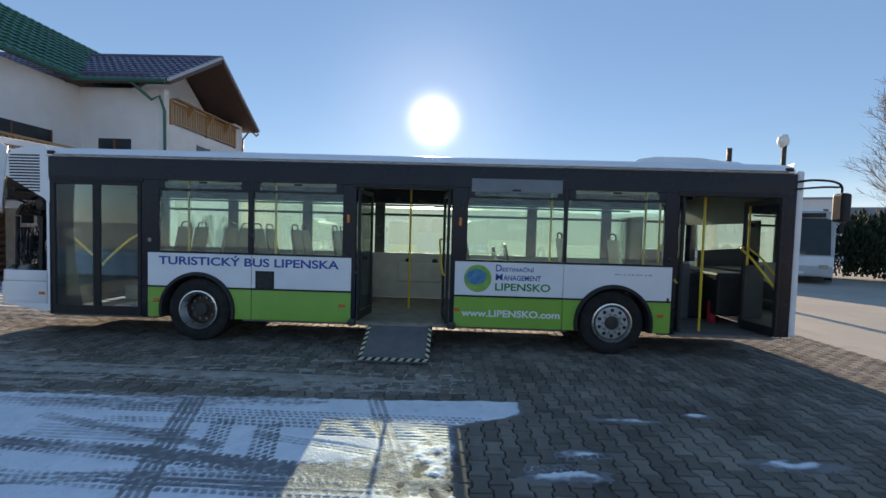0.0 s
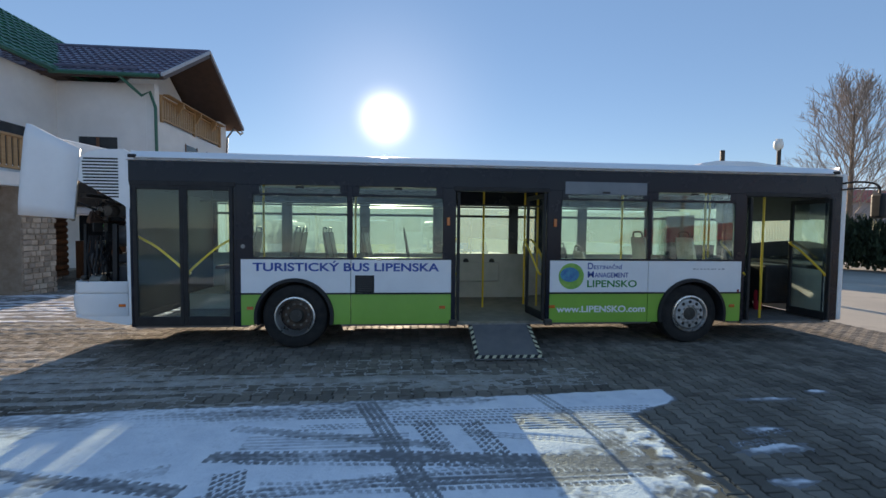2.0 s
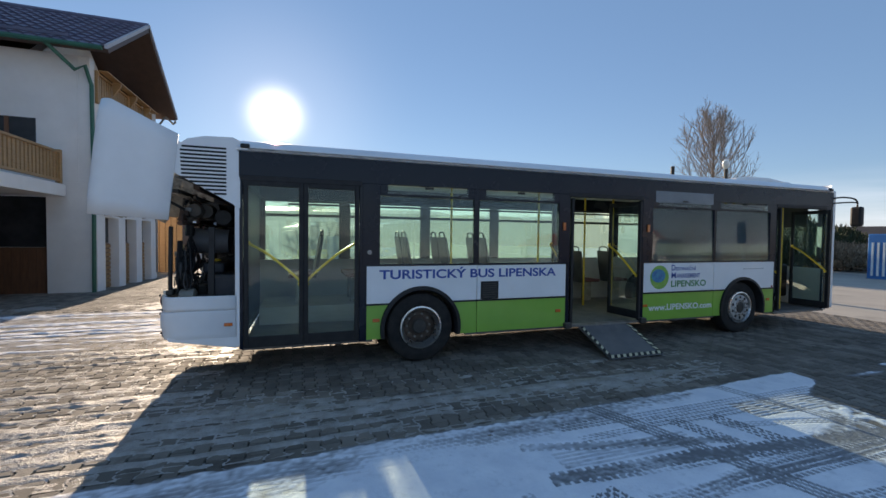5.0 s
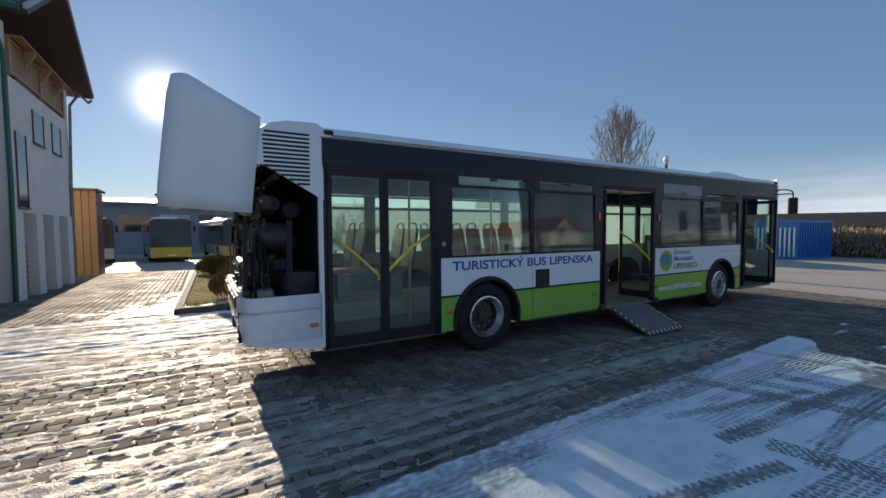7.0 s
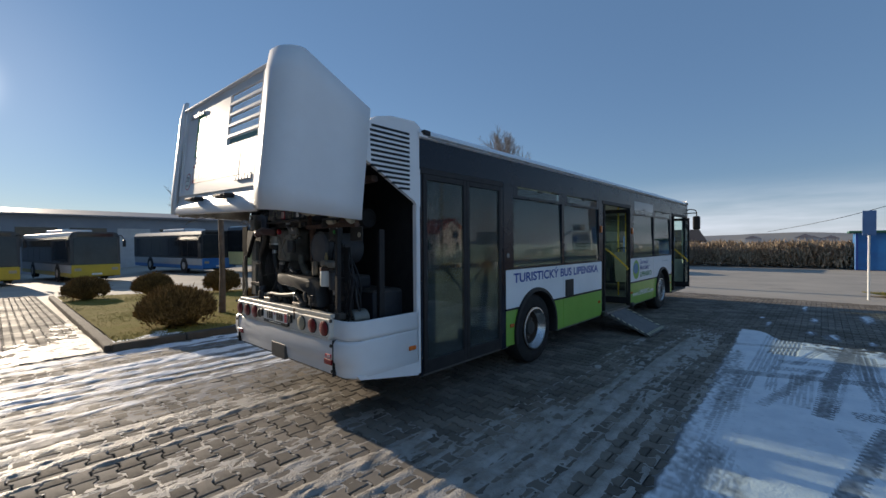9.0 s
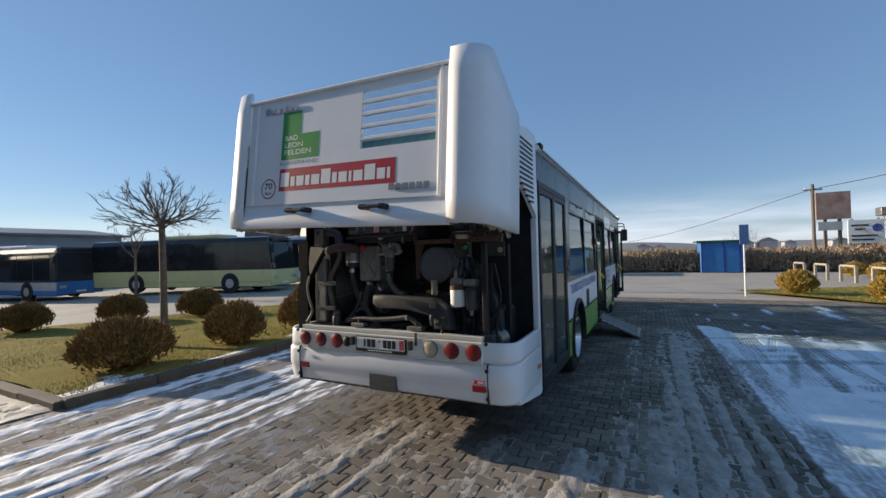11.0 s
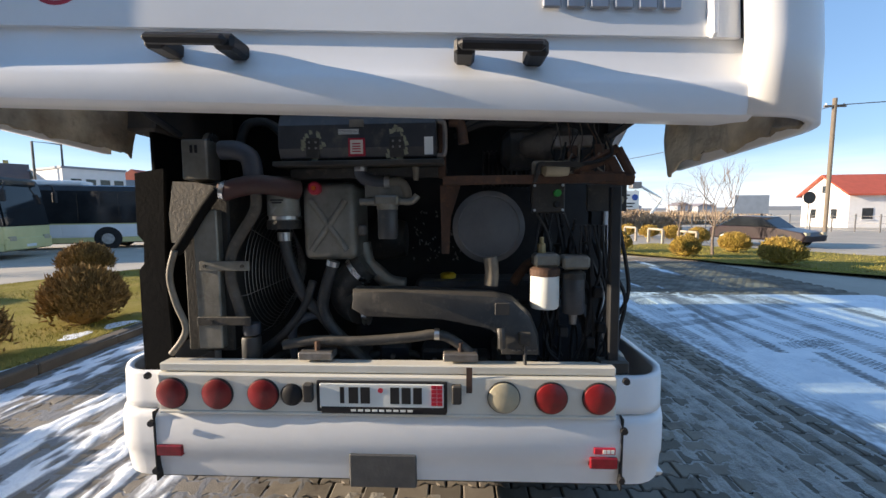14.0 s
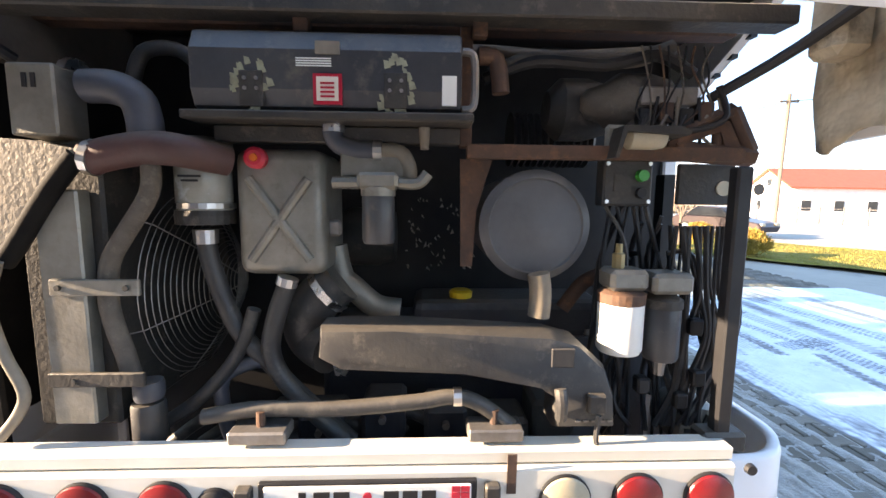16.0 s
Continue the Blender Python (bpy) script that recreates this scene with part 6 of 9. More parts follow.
hose("filter_pipe", -6.62, [(7.40, 1.80), (7.32, 1.80)], 0.018, ALU, "", 8, f)
hose("filter_pipe", -6.62, [(7.2, 1.80), (7.14, 1.8), (7.11, 1.83)], 0.018, ALU, "", 8, f)
part("bracket_plate", boxed(-6.6, -6.58, 7.17, 7.38, 1.82, 1.9, bevel=0.004), ALU, engine)

# air filter
af = part("air_filter", lathed([(0.175, -6.1), (0.18, -6.5), (0.178, -6.555), (0.165, -6.57)], (0, 6.76, 1.668), "x", 48), GREYCAP, engine, "large round grey air filter", smooth=True)
part("filter_cover", lathed([(0.182, -6.545), (0.183, -6.565), (0.155, -6.585), (0.15, -6.578), (0.05, -6.582), (0.02, -6.588)], (0, 6.76, 1.668), "x", 48), GREYCAP, af, smooth=True)
hose("dust_valve", -6.62, [(6.757, 1.52), (6.75, 1.48), (6.748, 1.43), (6.752, 1.38)], 0.035, PALE, "tan rubber dust valve", 12)
hose("breather_hose", -6.6, [(6.67, 1.40), (6.60, 1.49), (6.52, 1.515), (6.46, 1.51)], 0.024, RUST, "rust-brown hose")

# rusty frame, bracket, control box, post
part("frame_rail", boxed(-6.72, -6.68, 6.19, 7.0, 1.868, 1.908, bevel=0.003), RUST, engine, "rusty frame rail")
part("frame_upright", prismed([(7.015, 1.87), (6.92, 1.87), (6.965, 1.72), (6.975, 1.55), (7.01, 1.55)], "x", -6.67, -6.655), RUST, engine, "rusty bracket")
part("rail_post", boxed(-6.7, -6.66, 6.985, 7.02, 1.9, 2.24, bevel=0.003), RUST, engine)
for a, b, w in (((6.39, 1.935), (6.22, 2.02), 0.022), ((6.22, 2.02), (6.155, 1.9), 0.022), ((6.39, 1.90), (6.15, 1.885), 0.03), ((6.26, 1.99), (6.26, 1.9), 0.014)):
    part("corner_gusset", tubed([(-6.69, *a), (-6.69, *b)], w, n=6, smooth=1), RUST, engine, "rusty corner bracket")
cb = part("control_box", boxed(-6.7, -6.64, 6.449, 6.596, 1.737, 1.872, bevel=0.006), DARKSTEEL, engine, "small black switch box with a green button")
part("button", lathed([(0.018, 0.0), (0.016, -0.018)], (-6.7, 6.485, 1.825), "x", 14), STICKGREEN, cb, "green start button")
part("button", lathed([(0.016, 0.0), (0.014, -0.012)], (-6.7, 6.485, 1.775), "x", 14), BLACK, cb)
part("box_plate", boxed(-6.703, -6.7, 6.51, 6.565, 1.78, 1.83), DARKSTEEL, cb)
for y in (6.46, 6.585):
    for z in (1.75, 1.86):
        part("screw", lathed([(0.007, 0.0), (0.006, -0.004)], (-6.7, y, z), "x", 8), CHROME, cb)
lampb = part("bay_lamp", lathed([(0.03, -0.055), (0.034, -0.03), (0.034, 0.045), (0.02, 0.06)], (-6.73, 6.5, 1.93), "y", 16), LENS, engine, "caged engine bay lamp", smooth=True)
part("lamp_guard", boxed(-6.71, -6.69, 6.42, 6.6, 1.89, 1.97, bevel=0.01), ALU, lampb)
pl = part("mount_plate", boxed(-6.72, -6.705, 6.215, 6.385, 1.742, 1.86, bevel=0.004), DARKSTEEL, engine, "grey mounting plate with a hole")
part("plate_hole", lathed([(0.022, -0.002), (0.022, 0.004)], (-6.722, 6.25, 1.79), "x", 16), LENS, pl)
post = part("hatch_post", boxed(-6.83, -6.79, 6.245, 6.29, 1.05, 1.845, bevel=0.006), BLACK, engine, "black hatch post")
part("post_foot", boxed(-6.84, -6.77, 6.2, 6.33, 1.04, 1.1, bevel=0.01), DARKSTEEL, post)
part("side_post", boxed(-6.4, -6.34, 6.2, 6.24, 1.0, 1.85), BLACK, engine)

# fuel filters and cables on the near side
wf = can("white_filter", -6.75, 6.548, 1.314, 1.484, 0.064, INKWHITE, "white spin-on filter with rust on its rim")
part("filter_rim", lathed([(0.066, 1.46), (0.067, 1.49), (0.05, 1.5)], (-6.75, 6.548, 0), "z", 24), RUST, wf)
part("filter_head", boxed(-6.8, -6.7, 6.49, 6.6, 1.5, 1.56, bevel=0.012), ALU, wf)
part("brass_fitting", lathed([(0.018, 1.56), (0.018, 1.6), (0.01, 1.605), (0.01, 1.63)], (-6.75, 6.562, 0), "z", 8), surf("brass", (0.42, 0.33, 0.16), (0.3, 0.24, 0.13), 9, 0.4, 0.6), wf, "brass fitting")
gf = can("grey_filter", -6.75, 6.422, 1.29, 1.45, 0.05, TANK, "grey-black fuel filter", DARKSTEEL)
part("filter_head", boxed(-6.8, -6.7, 6.36, 6.48, 1.49, 1.55, bevel=0.012), ALU, gf)
part("drain_screw", lathed([(0.015, 1.24), (0.02, 1.29)], (-6.75, 6.422, 0), "z", 10), STEEL, gf)
hose("link_pipe", -6.75, [(6.55, 1.53), (6.42, 1.53)], 0.016, ALU, "", 8, gf)
rng2 = random.Random(8)
for k in range(22):
    y = 6.57 - 0.018 * k
    pts = [(y if y > 6.44 else rng2.uniform(6.3, 6.55), 1.735 if k < 8 else rng2.uniform(1.5, 1.72))]
    for z in (1.55, 1.35, 1.15, 1.0):
        pts.append((min(6.6, max(6.2, pts[-1][0] + rng2.uniform(-0.09, 0.05))), z + rng2.uniform(-0.05, 0.05), -6.66 + rng2.uniform(-0.05, 0.08)))
    hose("cable", -6.66, pts, rng2.uniform(0.005, 0.01), BLACK if k % 7 else HOSE, "black cable" if k == 0 else "", 6)
alt = part("alternator", lathed([(0.07, -6.7), (0.085, -6.68), (0.085, -6.55), (0.06, -6.53)], (0, 6.24, 1.03), "x", 20), ALU, engine, "ribbed alternator", smooth=True)
for k in range(10):
    a = 2 * math.pi * k / 10
    part("cooling_fin", boxed(-6.705, -6.69, -0.055, -0.02, -0.006, 0.006, m=Matrix.Translation((0, 6.24, 1.03)) @ Matrix.Rotation(a, 4, "X")), DARKSTEEL, alt)

# radiator side
part("radiator", boxed(-6.66, -6.02, 8.12, 8.38, 1.0, 1.92, bevel=0.01), DARKSTEEL, engine, "dark radiator block")
strip = part("radiator_frame", boxed(-6.715, -6.66, 8.155, 8.285, 1.03, 1.77, bevel=0.006), ALU, engine, "scuffed aluminium radiator frame")
part("frame_strap", boxed(-6.73, -6.715, 7.985, 8.25, 1.45, 1.5, bevel=0.003), ALU, strip)
part("frame_strap", boxed(-6.73, -6.715, 7.99, 8.28, 1.16, 1.205, bevel=0.003), DARKSTEEL, strip)
for y in (8.22, 8.2, 8.02):
    part("bolt", lathed([(0.009, 0.0), (0.009, -0.008)], (-6.73, y, 1.475 if y != 8.2 else 1.18), "x", 8), DARKSTEEL, strip)
part("radiator_shield", prismed([(8.36, 1.915), (8.26, 1.91), (8.12, 1.885), (8.12, 1.855), (8.31, 1.60), (8.385, 1.6), (8.39, 1.75)], "x", -6.74, -6.72), surf("sandy_sheet_metal", (0.33, 0.285, 0.22), (0.24, 0.205, 0.16), 5, 0.5, bump=0.002, spots=(0.22, 0.185, 0.14)), engine, "dusty tan sheet-metal shield")
hose("radiator_pipe", -6.73, [(8.13, 1.87), (8.22, 1.76), (8.33, 1.6), (8.37, 1.55)], 0.028, MATT, "dark slanting pipe")
sb = part("relay_box", boxed(-6.72, -6.6, 8.185, 8.32, 1.925, 2.13, bevel=0.006), ALU, engine, "dented aluminium relay box")
for y in (8.265, 8.24):
    part("box_slot", boxed(-6.724, -6.718, y - 0.006, y + 0.006, 2.06, 2.1), BLACK, sb)
hose("large_hose", -6.66, [(8.14, 2.08), (8.06, 2.078), (7.995, 2.045), (7.975, 1.98), (7.975, 1.92)], 0.05, BLUEHOSE, "thick blue-grey coolant hose", 14)
rh = hose("large_hose", -6.7, [(8.12, 1.86), (8.05, 1.88), (7.95, 1.895), (7.86, 1.89), (7.76, 1.87, -6.6)], 0.05, REDHOSE, "thick faded red coolant hose", 14)
clamp_at(-6.7, 8.105, 1.865, 0.055, (0, 1, 0.2), rh)
bp = hose("coolant_pipe", -6.68, [(7.955, 1.85), (7.965, 1.76), (8.05, 1.63), (8.1, 1.54), (8.112, 1.4), (8.075, 1.25), (8.056, 1.16)], 0.028, DUST, "dusty bent coolant pipe", 12)
clamp_at(-6.68, 8.108, 1.47, 0.033, (0, 0, 1), bp)
can("blue_coupling", -6.68, 8.01, 1.1, 1.16, 0.045, BLUEHOSE, "blue hose coupling")
can("ribbed_coupling", -6.68, 8.015, 0.95, 1.09, 0.05, HOSE)
hose("overflow_hose", -6.77, [(8.35, 1.56), (8.385, 1.43), (8.36, 1.29), (8.315, 1.17), (8.335, 1.1), (8.4, 1.02)], 0.016, PALE, "kinked pale hose")
hose("feed_hose", -6.7, [(7.745, 1.66), (7.735, 1.56), (7.67, 1.37), (7.58, 1.265), (7.51, 1.18), (7.34, 1.01)], 0.027, HOSE, "long black hose", 12)
hose("return_hose", -6.73, [(7.505, 1.52), (7.545, 1.41), (7.562, 1.3), (7.51, 1.195), (7.395, 1.07), (7.32, 0.99)], 0.027, HOSE, "long grey hose", 12)
hose("blue_hose", -6.7, [(7.69, 1.0), (7.716, 1.08), (7.722, 1.21), (7.64, 1.262), (7.58, 1.27)], 0.022, BLUEHOSE, "thin blue-grey hose")
lh = hose("cross_hose", -6.74, [(7.76, 1.115), (7.6, 1.138), (7.38, 1.136), (7.14, 1.155), (7.03, 1.17), (6.95, 1.145), (6.85, 1.07)], 0.024, HOSE, "grey cross hose")
clamp_at(-6.74, 7.02, 1.17, 0.028, (0, 1, 0), lh)
for k in range(6):
    hose("lower_pipe", -6.6, [(7.95 - 0.1 * k, 0.95), (7.8 - 0.12 * k, 1.05), (7.7 - 0.13 * k, 0.98)], 0.02, HOSE)
hose("fan_hose", -6.6, [(8.0, 1.0), (7.85, 1.1), (7.72, 1.25), (7.66, 1.4)], 0.022, HOSE)
hose("upper_hose", -6.55, [(8.02, 2.1), (7.98, 2.19), (7.88, 2.2), (7.8, 2.14), (7.74, 2.07)], 0.022, HOSE, "thin dusty hose")
# fan behind its wire guard, facing across the bay
FY, FZ, FX = 8.06, 1.43, -6.27
shroud = part("fan_shroud", lathed([(0.385, FY + 0.12), (0.375, FY + 0.02), (0.36, FY), (0.34, FY + 0.02), (0.34, FY + 0.1)], (FX, 0, FZ), "y", 40), surf("brown_dusty_shroud", (0.1, 0.084, 0.064), (0.06, 0.05, 0.042), 5, 0.7, spots=(0.13, 0.105, 0.08)), engine, "dusty brown fan shroud", smooth=True)
for k in range(19):
    r = 0.06 + 0.0158 * k
    d = FY - 0.035 - 0.2 * (1 - (r / 0.365) ** 1.3)
    part("guard_wire", lathed([(r - 0.0019, d), (r, d - 0.0019), (r + 0.0019, d), (r, d + 0.0019)], (FX, 0, FZ), "y", 44, closed=True), STEEL, shroud)
for k in range(6):
    a = 2 * math.pi * k / 6 + 0.3
    pts = [(FX + r * math.cos(a), FY - 0.036 - 0.2 * (1 - (r / 0.365) ** 1.3), FZ + r * math.sin(a)) for r in (0.05, 0.15, 0.25, 0.34)] + [(FX + 0.37 * math.cos(a), FY, FZ + 0.37 * math.sin(a))]
    part("guard_spoke", tubed(pts, 0.0025, n=6, smooth=1), STEEL, shroud)
for k in range(7):
    a = 2 * math.pi * k / 7
    m = Matrix.Translation((FX, FY + 0.06, FZ)) @ Matrix.Rotation(a, 4, "Y") @ Matrix.Rotation(0.6, 4, "X")
    part("fan_blade", boxed(0.06, 0.31, -0.004, 0.004, -0.06, 0.06, m=m), BLACK, shroud)

# frame above and beside the bay
part("roof_beam", boxed(-6.78, -6.7, 6.12, 8.4, 2.225, 2.275, bevel=0.005), DARKSTEEL, engine, "greasy dark cross beam")
part("roof_beam", boxed(-6.55, -6.48, 6.12, 8.4, 2.28, 2.34, bevel=0.005), RUST, engine)
part("bay_roof", boxed(-6.68, -6.02, 6.06, 8.44, 2.4, 2.42), BLACK, engine)
for y in (7.45, 6.97):
    part("beam_hanger", boxed(-6.74, -6.7, y - 0.02, y + 0.02, 2.19, 2.3, bevel=0.003), RUST, engine)
part("wiring_loom", tubed([(-6.66, 6.95, 2.1), (-6.67, 6.8, 2.15), (-6.68, 6.6, 2.14), (-6.68, 6.45, 2.17), (-6.68, 6.34, 2.12)], 0.018, n=8), BLACK, engine, "taped wiring loom")
part("relay_block", boxed(-6.7, -6.62, 6.33, 6.5, 2.03, 2.08, bevel=0.005), STEEL, engine)
for k, y in enumerate((6.48, 6.42, 6.36, 6.3)):
    part("relay", boxed(-6.7, -6.64, y - 0.022, y + 0.022, 1.96 + 0.02 * (k % 2), 2.02 + 0.02 * (k % 2), bevel=0.004), RUST if k % 2 else BLACK, engine)
    hose("wire", -6.7, [(y, 2.0), (y + 0.02, 1.95), (y - 0.02 * k, 1.9), (y - 0.03, 2.05)], 0.005, PALE if k % 2 else BLACK, "", 6)
part("pump_body", lathed([(0.08, -0.1), (0.1, -0.03), (0.1, 0.06), (0.06, 0.1)], (-6.5, 6.62, 2.05), "y", 18), DARKSTEEL, engine, smooth=True)
bellows = [(0.09 + 0.012 * (k % 2), 6.5 + 0.012 * k) for k in range(26)]
part("bellows_hose", lathed(bellows, (-6.3, 0, 1.98), "y", 24), BLACK, engine, "ribbed black bellows hose")
part("bay_corner", boxed(-6.76, -6.1, 8.3, 8.46, 2.13, 2.42, bevel=0.01), DARKLINING, engine, "dark brown corner of the bay")
part("bay_side", boxed(-6.72, -6.1, 8.34, 8.36, 1.1, 2.42, bevel=0.004), MATT, engine, "black side plate")
part("bay_side", prismed([(8.225, 1.03), (8.365, 1.03), (8.36, 1.5), (8.335, 1.53), (8.33, 1.63), (8.358, 1.66), (8.352, 1.93), (8.22, 1.95), (8.24, 1.5)], "x", -6.83, -6.815), MATT, engine, "black side plate")
# dusty pump, brackets, hoses and wires under the roof on the near side
pump = part("steering_pump", lathed([(0.03, 6.36), (0.075, 6.38), (0.09, 6.44), (0.09, 6.53), (0.06, 6.57), (0.045, 6.62), (0.02, 6.64)], (-6.6, 0, 2.05), "y", 24), DUST, engine, "dust-caked pump", smooth=True)
part("pump_neck", tubed([(-6.62, 6.5, 2.0), (-6.66, 6.47, 1.96), (-6.66, 6.44, 1.9)], 0.035, n=10), DUST, pump)
part("pump_neck", tubed([(-6.62, 6.44, 2.02), (-6.67, 6.43, 1.97), (-6.68, 6.42, 1.92)], 0.022, n=10), DUST, pump)
hose("roof_hose", -6.66, [(6.93, 2.11), (6.86, 2.145), (6.785, 2.158), (6.53, 2.16), (6.45, 2.18), (6.395, 2.2)], 0.022, DUST, "thick dusty roof hose", 12)
hose("roof_hose", -6.6, [(7.0, 2.2), (6.9, 2.2), (6.7, 2.19), (6.4, 2.21)], 0.016, DUST, "", 10)
for k in range(9):
    y = 6.30 + 0.026 * k
    sag = rng2.uniform(0.04, 0.13)
    hose("wire", -6.7, [(y, 2.19), (y + rng2.uniform(-0.03, 0.03), 2.19 - sag), (y + rng2.uniform(-0.05, 0.05), 2.1 - sag * 1.2), (y + rng2.uniform(-0.06, 0.06), 1.95)], 0.003, (DUST, BLACK, RUST, BLACK)[k % 4], "", 5)
hose("loop_cable", -6.71, [(6.28, 2.08), (6.25, 2.0), (6.3, 1.965), (6.38, 1.95), (6.44, 1.925)], 0.009, BLACK, "black looped cable", 8)
part("corner_plate", prismed([(6.43, 1.87), (6.41, 1.925), (6.25, 1.985), (6.235, 1.985), (6.18, 1.885), (6.19, 1.86), (6.23, 1.88), (6.26, 1.955), (6.37, 1.915), (6.37, 1.9)], "x", -6.705, -6.69), RUST, engine, "rusty corner plate")
part("lamp_tray", prismed([(6.60, 1.87), (6.58, 1.955), (6.42, 1.955), (6.39, 1.94), (6.40, 1.93), (6.57, 1.94), (6.59, 1.87)], "x", -6.78, -6.69), DARKSTEEL, engine, "bent lamp tray")
# cable bundle beside the filters
for k in range(10):
    y0 = 6.36 - 0.018 * k
    hose("cable", -6.72, [(y0 + 0.02, 1.68), (y0 + rng2.uniform(-0.03, 0.03), 1.5), (y0 + rng2.uniform(-0.05, 0.03), 1.35), (y0 + rng2.uniform(-0.02, 0.06), 1.2), (y0 + rng2.uniform(0.0, 0.1), 1.06)], rng2.uniform(0.005, 0.011), BLACK, "", 6)
hose("corrugated_hose", -6.7, [(6.25, 1.42), (6.225, 1.34), (6.235, 1.25), (6.28, 1.2)], 0.022, HOSE, "corrugated grey hose", 10)
for y, z in ((6.31, 1.38), (6.29, 1.22), (6.34, 1.15), (6.46, 1.2)):
    part("plug", boxed(-6.75, -6.71, y - 0.02, y + 0.02, z - 0.025, z + 0.025, bevel=0.006), BLACK, engine)

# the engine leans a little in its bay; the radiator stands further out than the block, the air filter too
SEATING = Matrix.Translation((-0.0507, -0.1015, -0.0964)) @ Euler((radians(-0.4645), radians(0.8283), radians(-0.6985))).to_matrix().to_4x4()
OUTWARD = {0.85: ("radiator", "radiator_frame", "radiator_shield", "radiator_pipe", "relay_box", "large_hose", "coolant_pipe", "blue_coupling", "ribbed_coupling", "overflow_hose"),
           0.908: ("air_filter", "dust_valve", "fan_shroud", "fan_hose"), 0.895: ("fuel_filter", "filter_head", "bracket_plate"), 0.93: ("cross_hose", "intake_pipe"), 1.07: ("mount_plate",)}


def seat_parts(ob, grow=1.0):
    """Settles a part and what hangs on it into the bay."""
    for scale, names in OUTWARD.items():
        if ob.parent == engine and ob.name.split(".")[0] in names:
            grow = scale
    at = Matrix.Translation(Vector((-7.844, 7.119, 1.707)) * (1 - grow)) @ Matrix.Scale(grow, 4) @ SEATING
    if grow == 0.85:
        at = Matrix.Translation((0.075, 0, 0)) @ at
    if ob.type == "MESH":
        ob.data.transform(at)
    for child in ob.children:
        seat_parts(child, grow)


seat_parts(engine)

# ---- guest house behind the yard ----
house = thing("guest_house", "white rendered house with grey-violet and green tiled roofs and pine balconies", "house", (-17, 17, -0.1))


def h_box(name, x0, x1, y0, y1, z0, z1, m, label="", bevel=0.01, parent=None):
    return part(name, boxed(x0, x1, y0, y1, z0, z1, bevel=bevel), m, parent or house, label)


# gabled wing: walls facing the yard, with a loggia under the gable
EX, EY0, EY1, EZ = -11.3, 15.9, 21.5, 6.95
h_box("wall", -24, EX - 0.3, EY0, EY0 + 0.3, 3.2, EZ, RENDERED, "white rendered wall")
h_box("wall", -12.4, EX, EY0 - 0.002, EY0 + 0.3, -0.4, 3.2, RENDERED, "white rendered wall")
h_box("wall", EX - 0.3, EX - 0.003, EY0 + 0.3, EY1, 2.2, 5.7, RENDERED, "white rendered wall")
h_box("wall", EX - 0.3, EX - 0.001, EY0, EY0 + 0.3, 3.2, EZ, RENDERED)
h_box("wall", EX - 0.3, EX, EY1 - 0.45, EY1, 5.7, EZ, RENDERED)
h_box("wall", -24, EX, EY1, EY1 + 0.3, -0.4, EZ, RENDERED)
part("loggia_wall", prismed([(EY0 + 0.3, 5.7), (EY1, 5.7), (EY1, 6.9), (18.7, 9.0), (EY0 + 0.3, 6.9)], "x", -13.0, -12.7), RENDERED, house, "white wall at the back of the loggia")
h_box("loggia_floor", -12.7, EX, EY0 + 0.3, EY1, 5.55, 5.7, RENDERED)
for y in (16.3, 17.9, 19.5, 21.1):
    h_box("pilaster", EX - 0.3, EX + 0.08, y - 0.28, y + 0.28, -0.4, 2.2, RENDERED, "white pilaster")
for a, b in ((16.58, 17.62), (18.18, 19.22), (19.78, 20.82)):
    panel_ob = h_box("slat_panel", EX - 0.25, EX - 0.2, a, b, -0.3, 1.35, DARKWOOD, "brown slatted panel")
    for k in range(11):
        part("slat", boxed(EX - 0.2, EX - 0.16, a + 0.01, b - 0.01, -0.25 + 0.145 * k, -0.14 + 0.145 * k, bevel=0.004), WOOD, panel_ob)
    # dark sheet that stands for the shade inside the opening
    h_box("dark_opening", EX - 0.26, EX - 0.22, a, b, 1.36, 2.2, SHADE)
for y, z0, z1, w in ((16.9, 2.35, 4.3, 0.35), (18.4, 4.3, 5.2, 0.45), (20.2, 4.3, 5.2, 0.45)):
    win = h_box("window", EX - 0.004, EX + 0.02, y - w, y + w, z0, z1, SHADE, "dark window")
    for yy in (y - w - 0.03, y + w):
        h_box("window_frame", EX, EX + 0.035, yy, yy + 0.03, z0 - 0.03, z1 + 0.03, DARKWOOD, "", 0.003, win)
    h_box("window_sill", EX, EX + 0.07, y - w - 0.05, y + w + 0.05, z0 - 0.06, z0 - 0.03, DARKWOOD, "", 0.003, win)


def balustrade(name, p, q, z, high, m, label):
    """Rails and upright boards from p to q."""
    p, q = Vector((*p, z)), Vector((*q, z))
    d = (q - p)
    n = int(d.length / 0.16)
    a = math.atan2(d.y, d.x)
    base = Matrix.Translation(p) @ Matrix.Rotation(a, 4, "Z")
    rail = part(name, boxed(0, d.length, -0.06, 0.06, high - 0.07, high, bevel=0.01, m=base), m, house, label)
    part("lower_rail", boxed(0, d.length, -0.04, 0.04, 0.08, 0.15, bevel=0.006, m=base), m, rail)
    for k in range(n):
        u = (k + 0.5) * d.length / n
        part("baluster", boxed(u - 0.05, u + 0.05, -0.015, 0.015, 0.1, high - 0.06, m=base), m, rail)
    for k in range(3):
        u = d.length * k / 2
        part("post", boxed(u - 0.06, u + 0.06, -0.062, 0.062, 0, high + 0.04, bevel=0.01, m=base), m, rail)


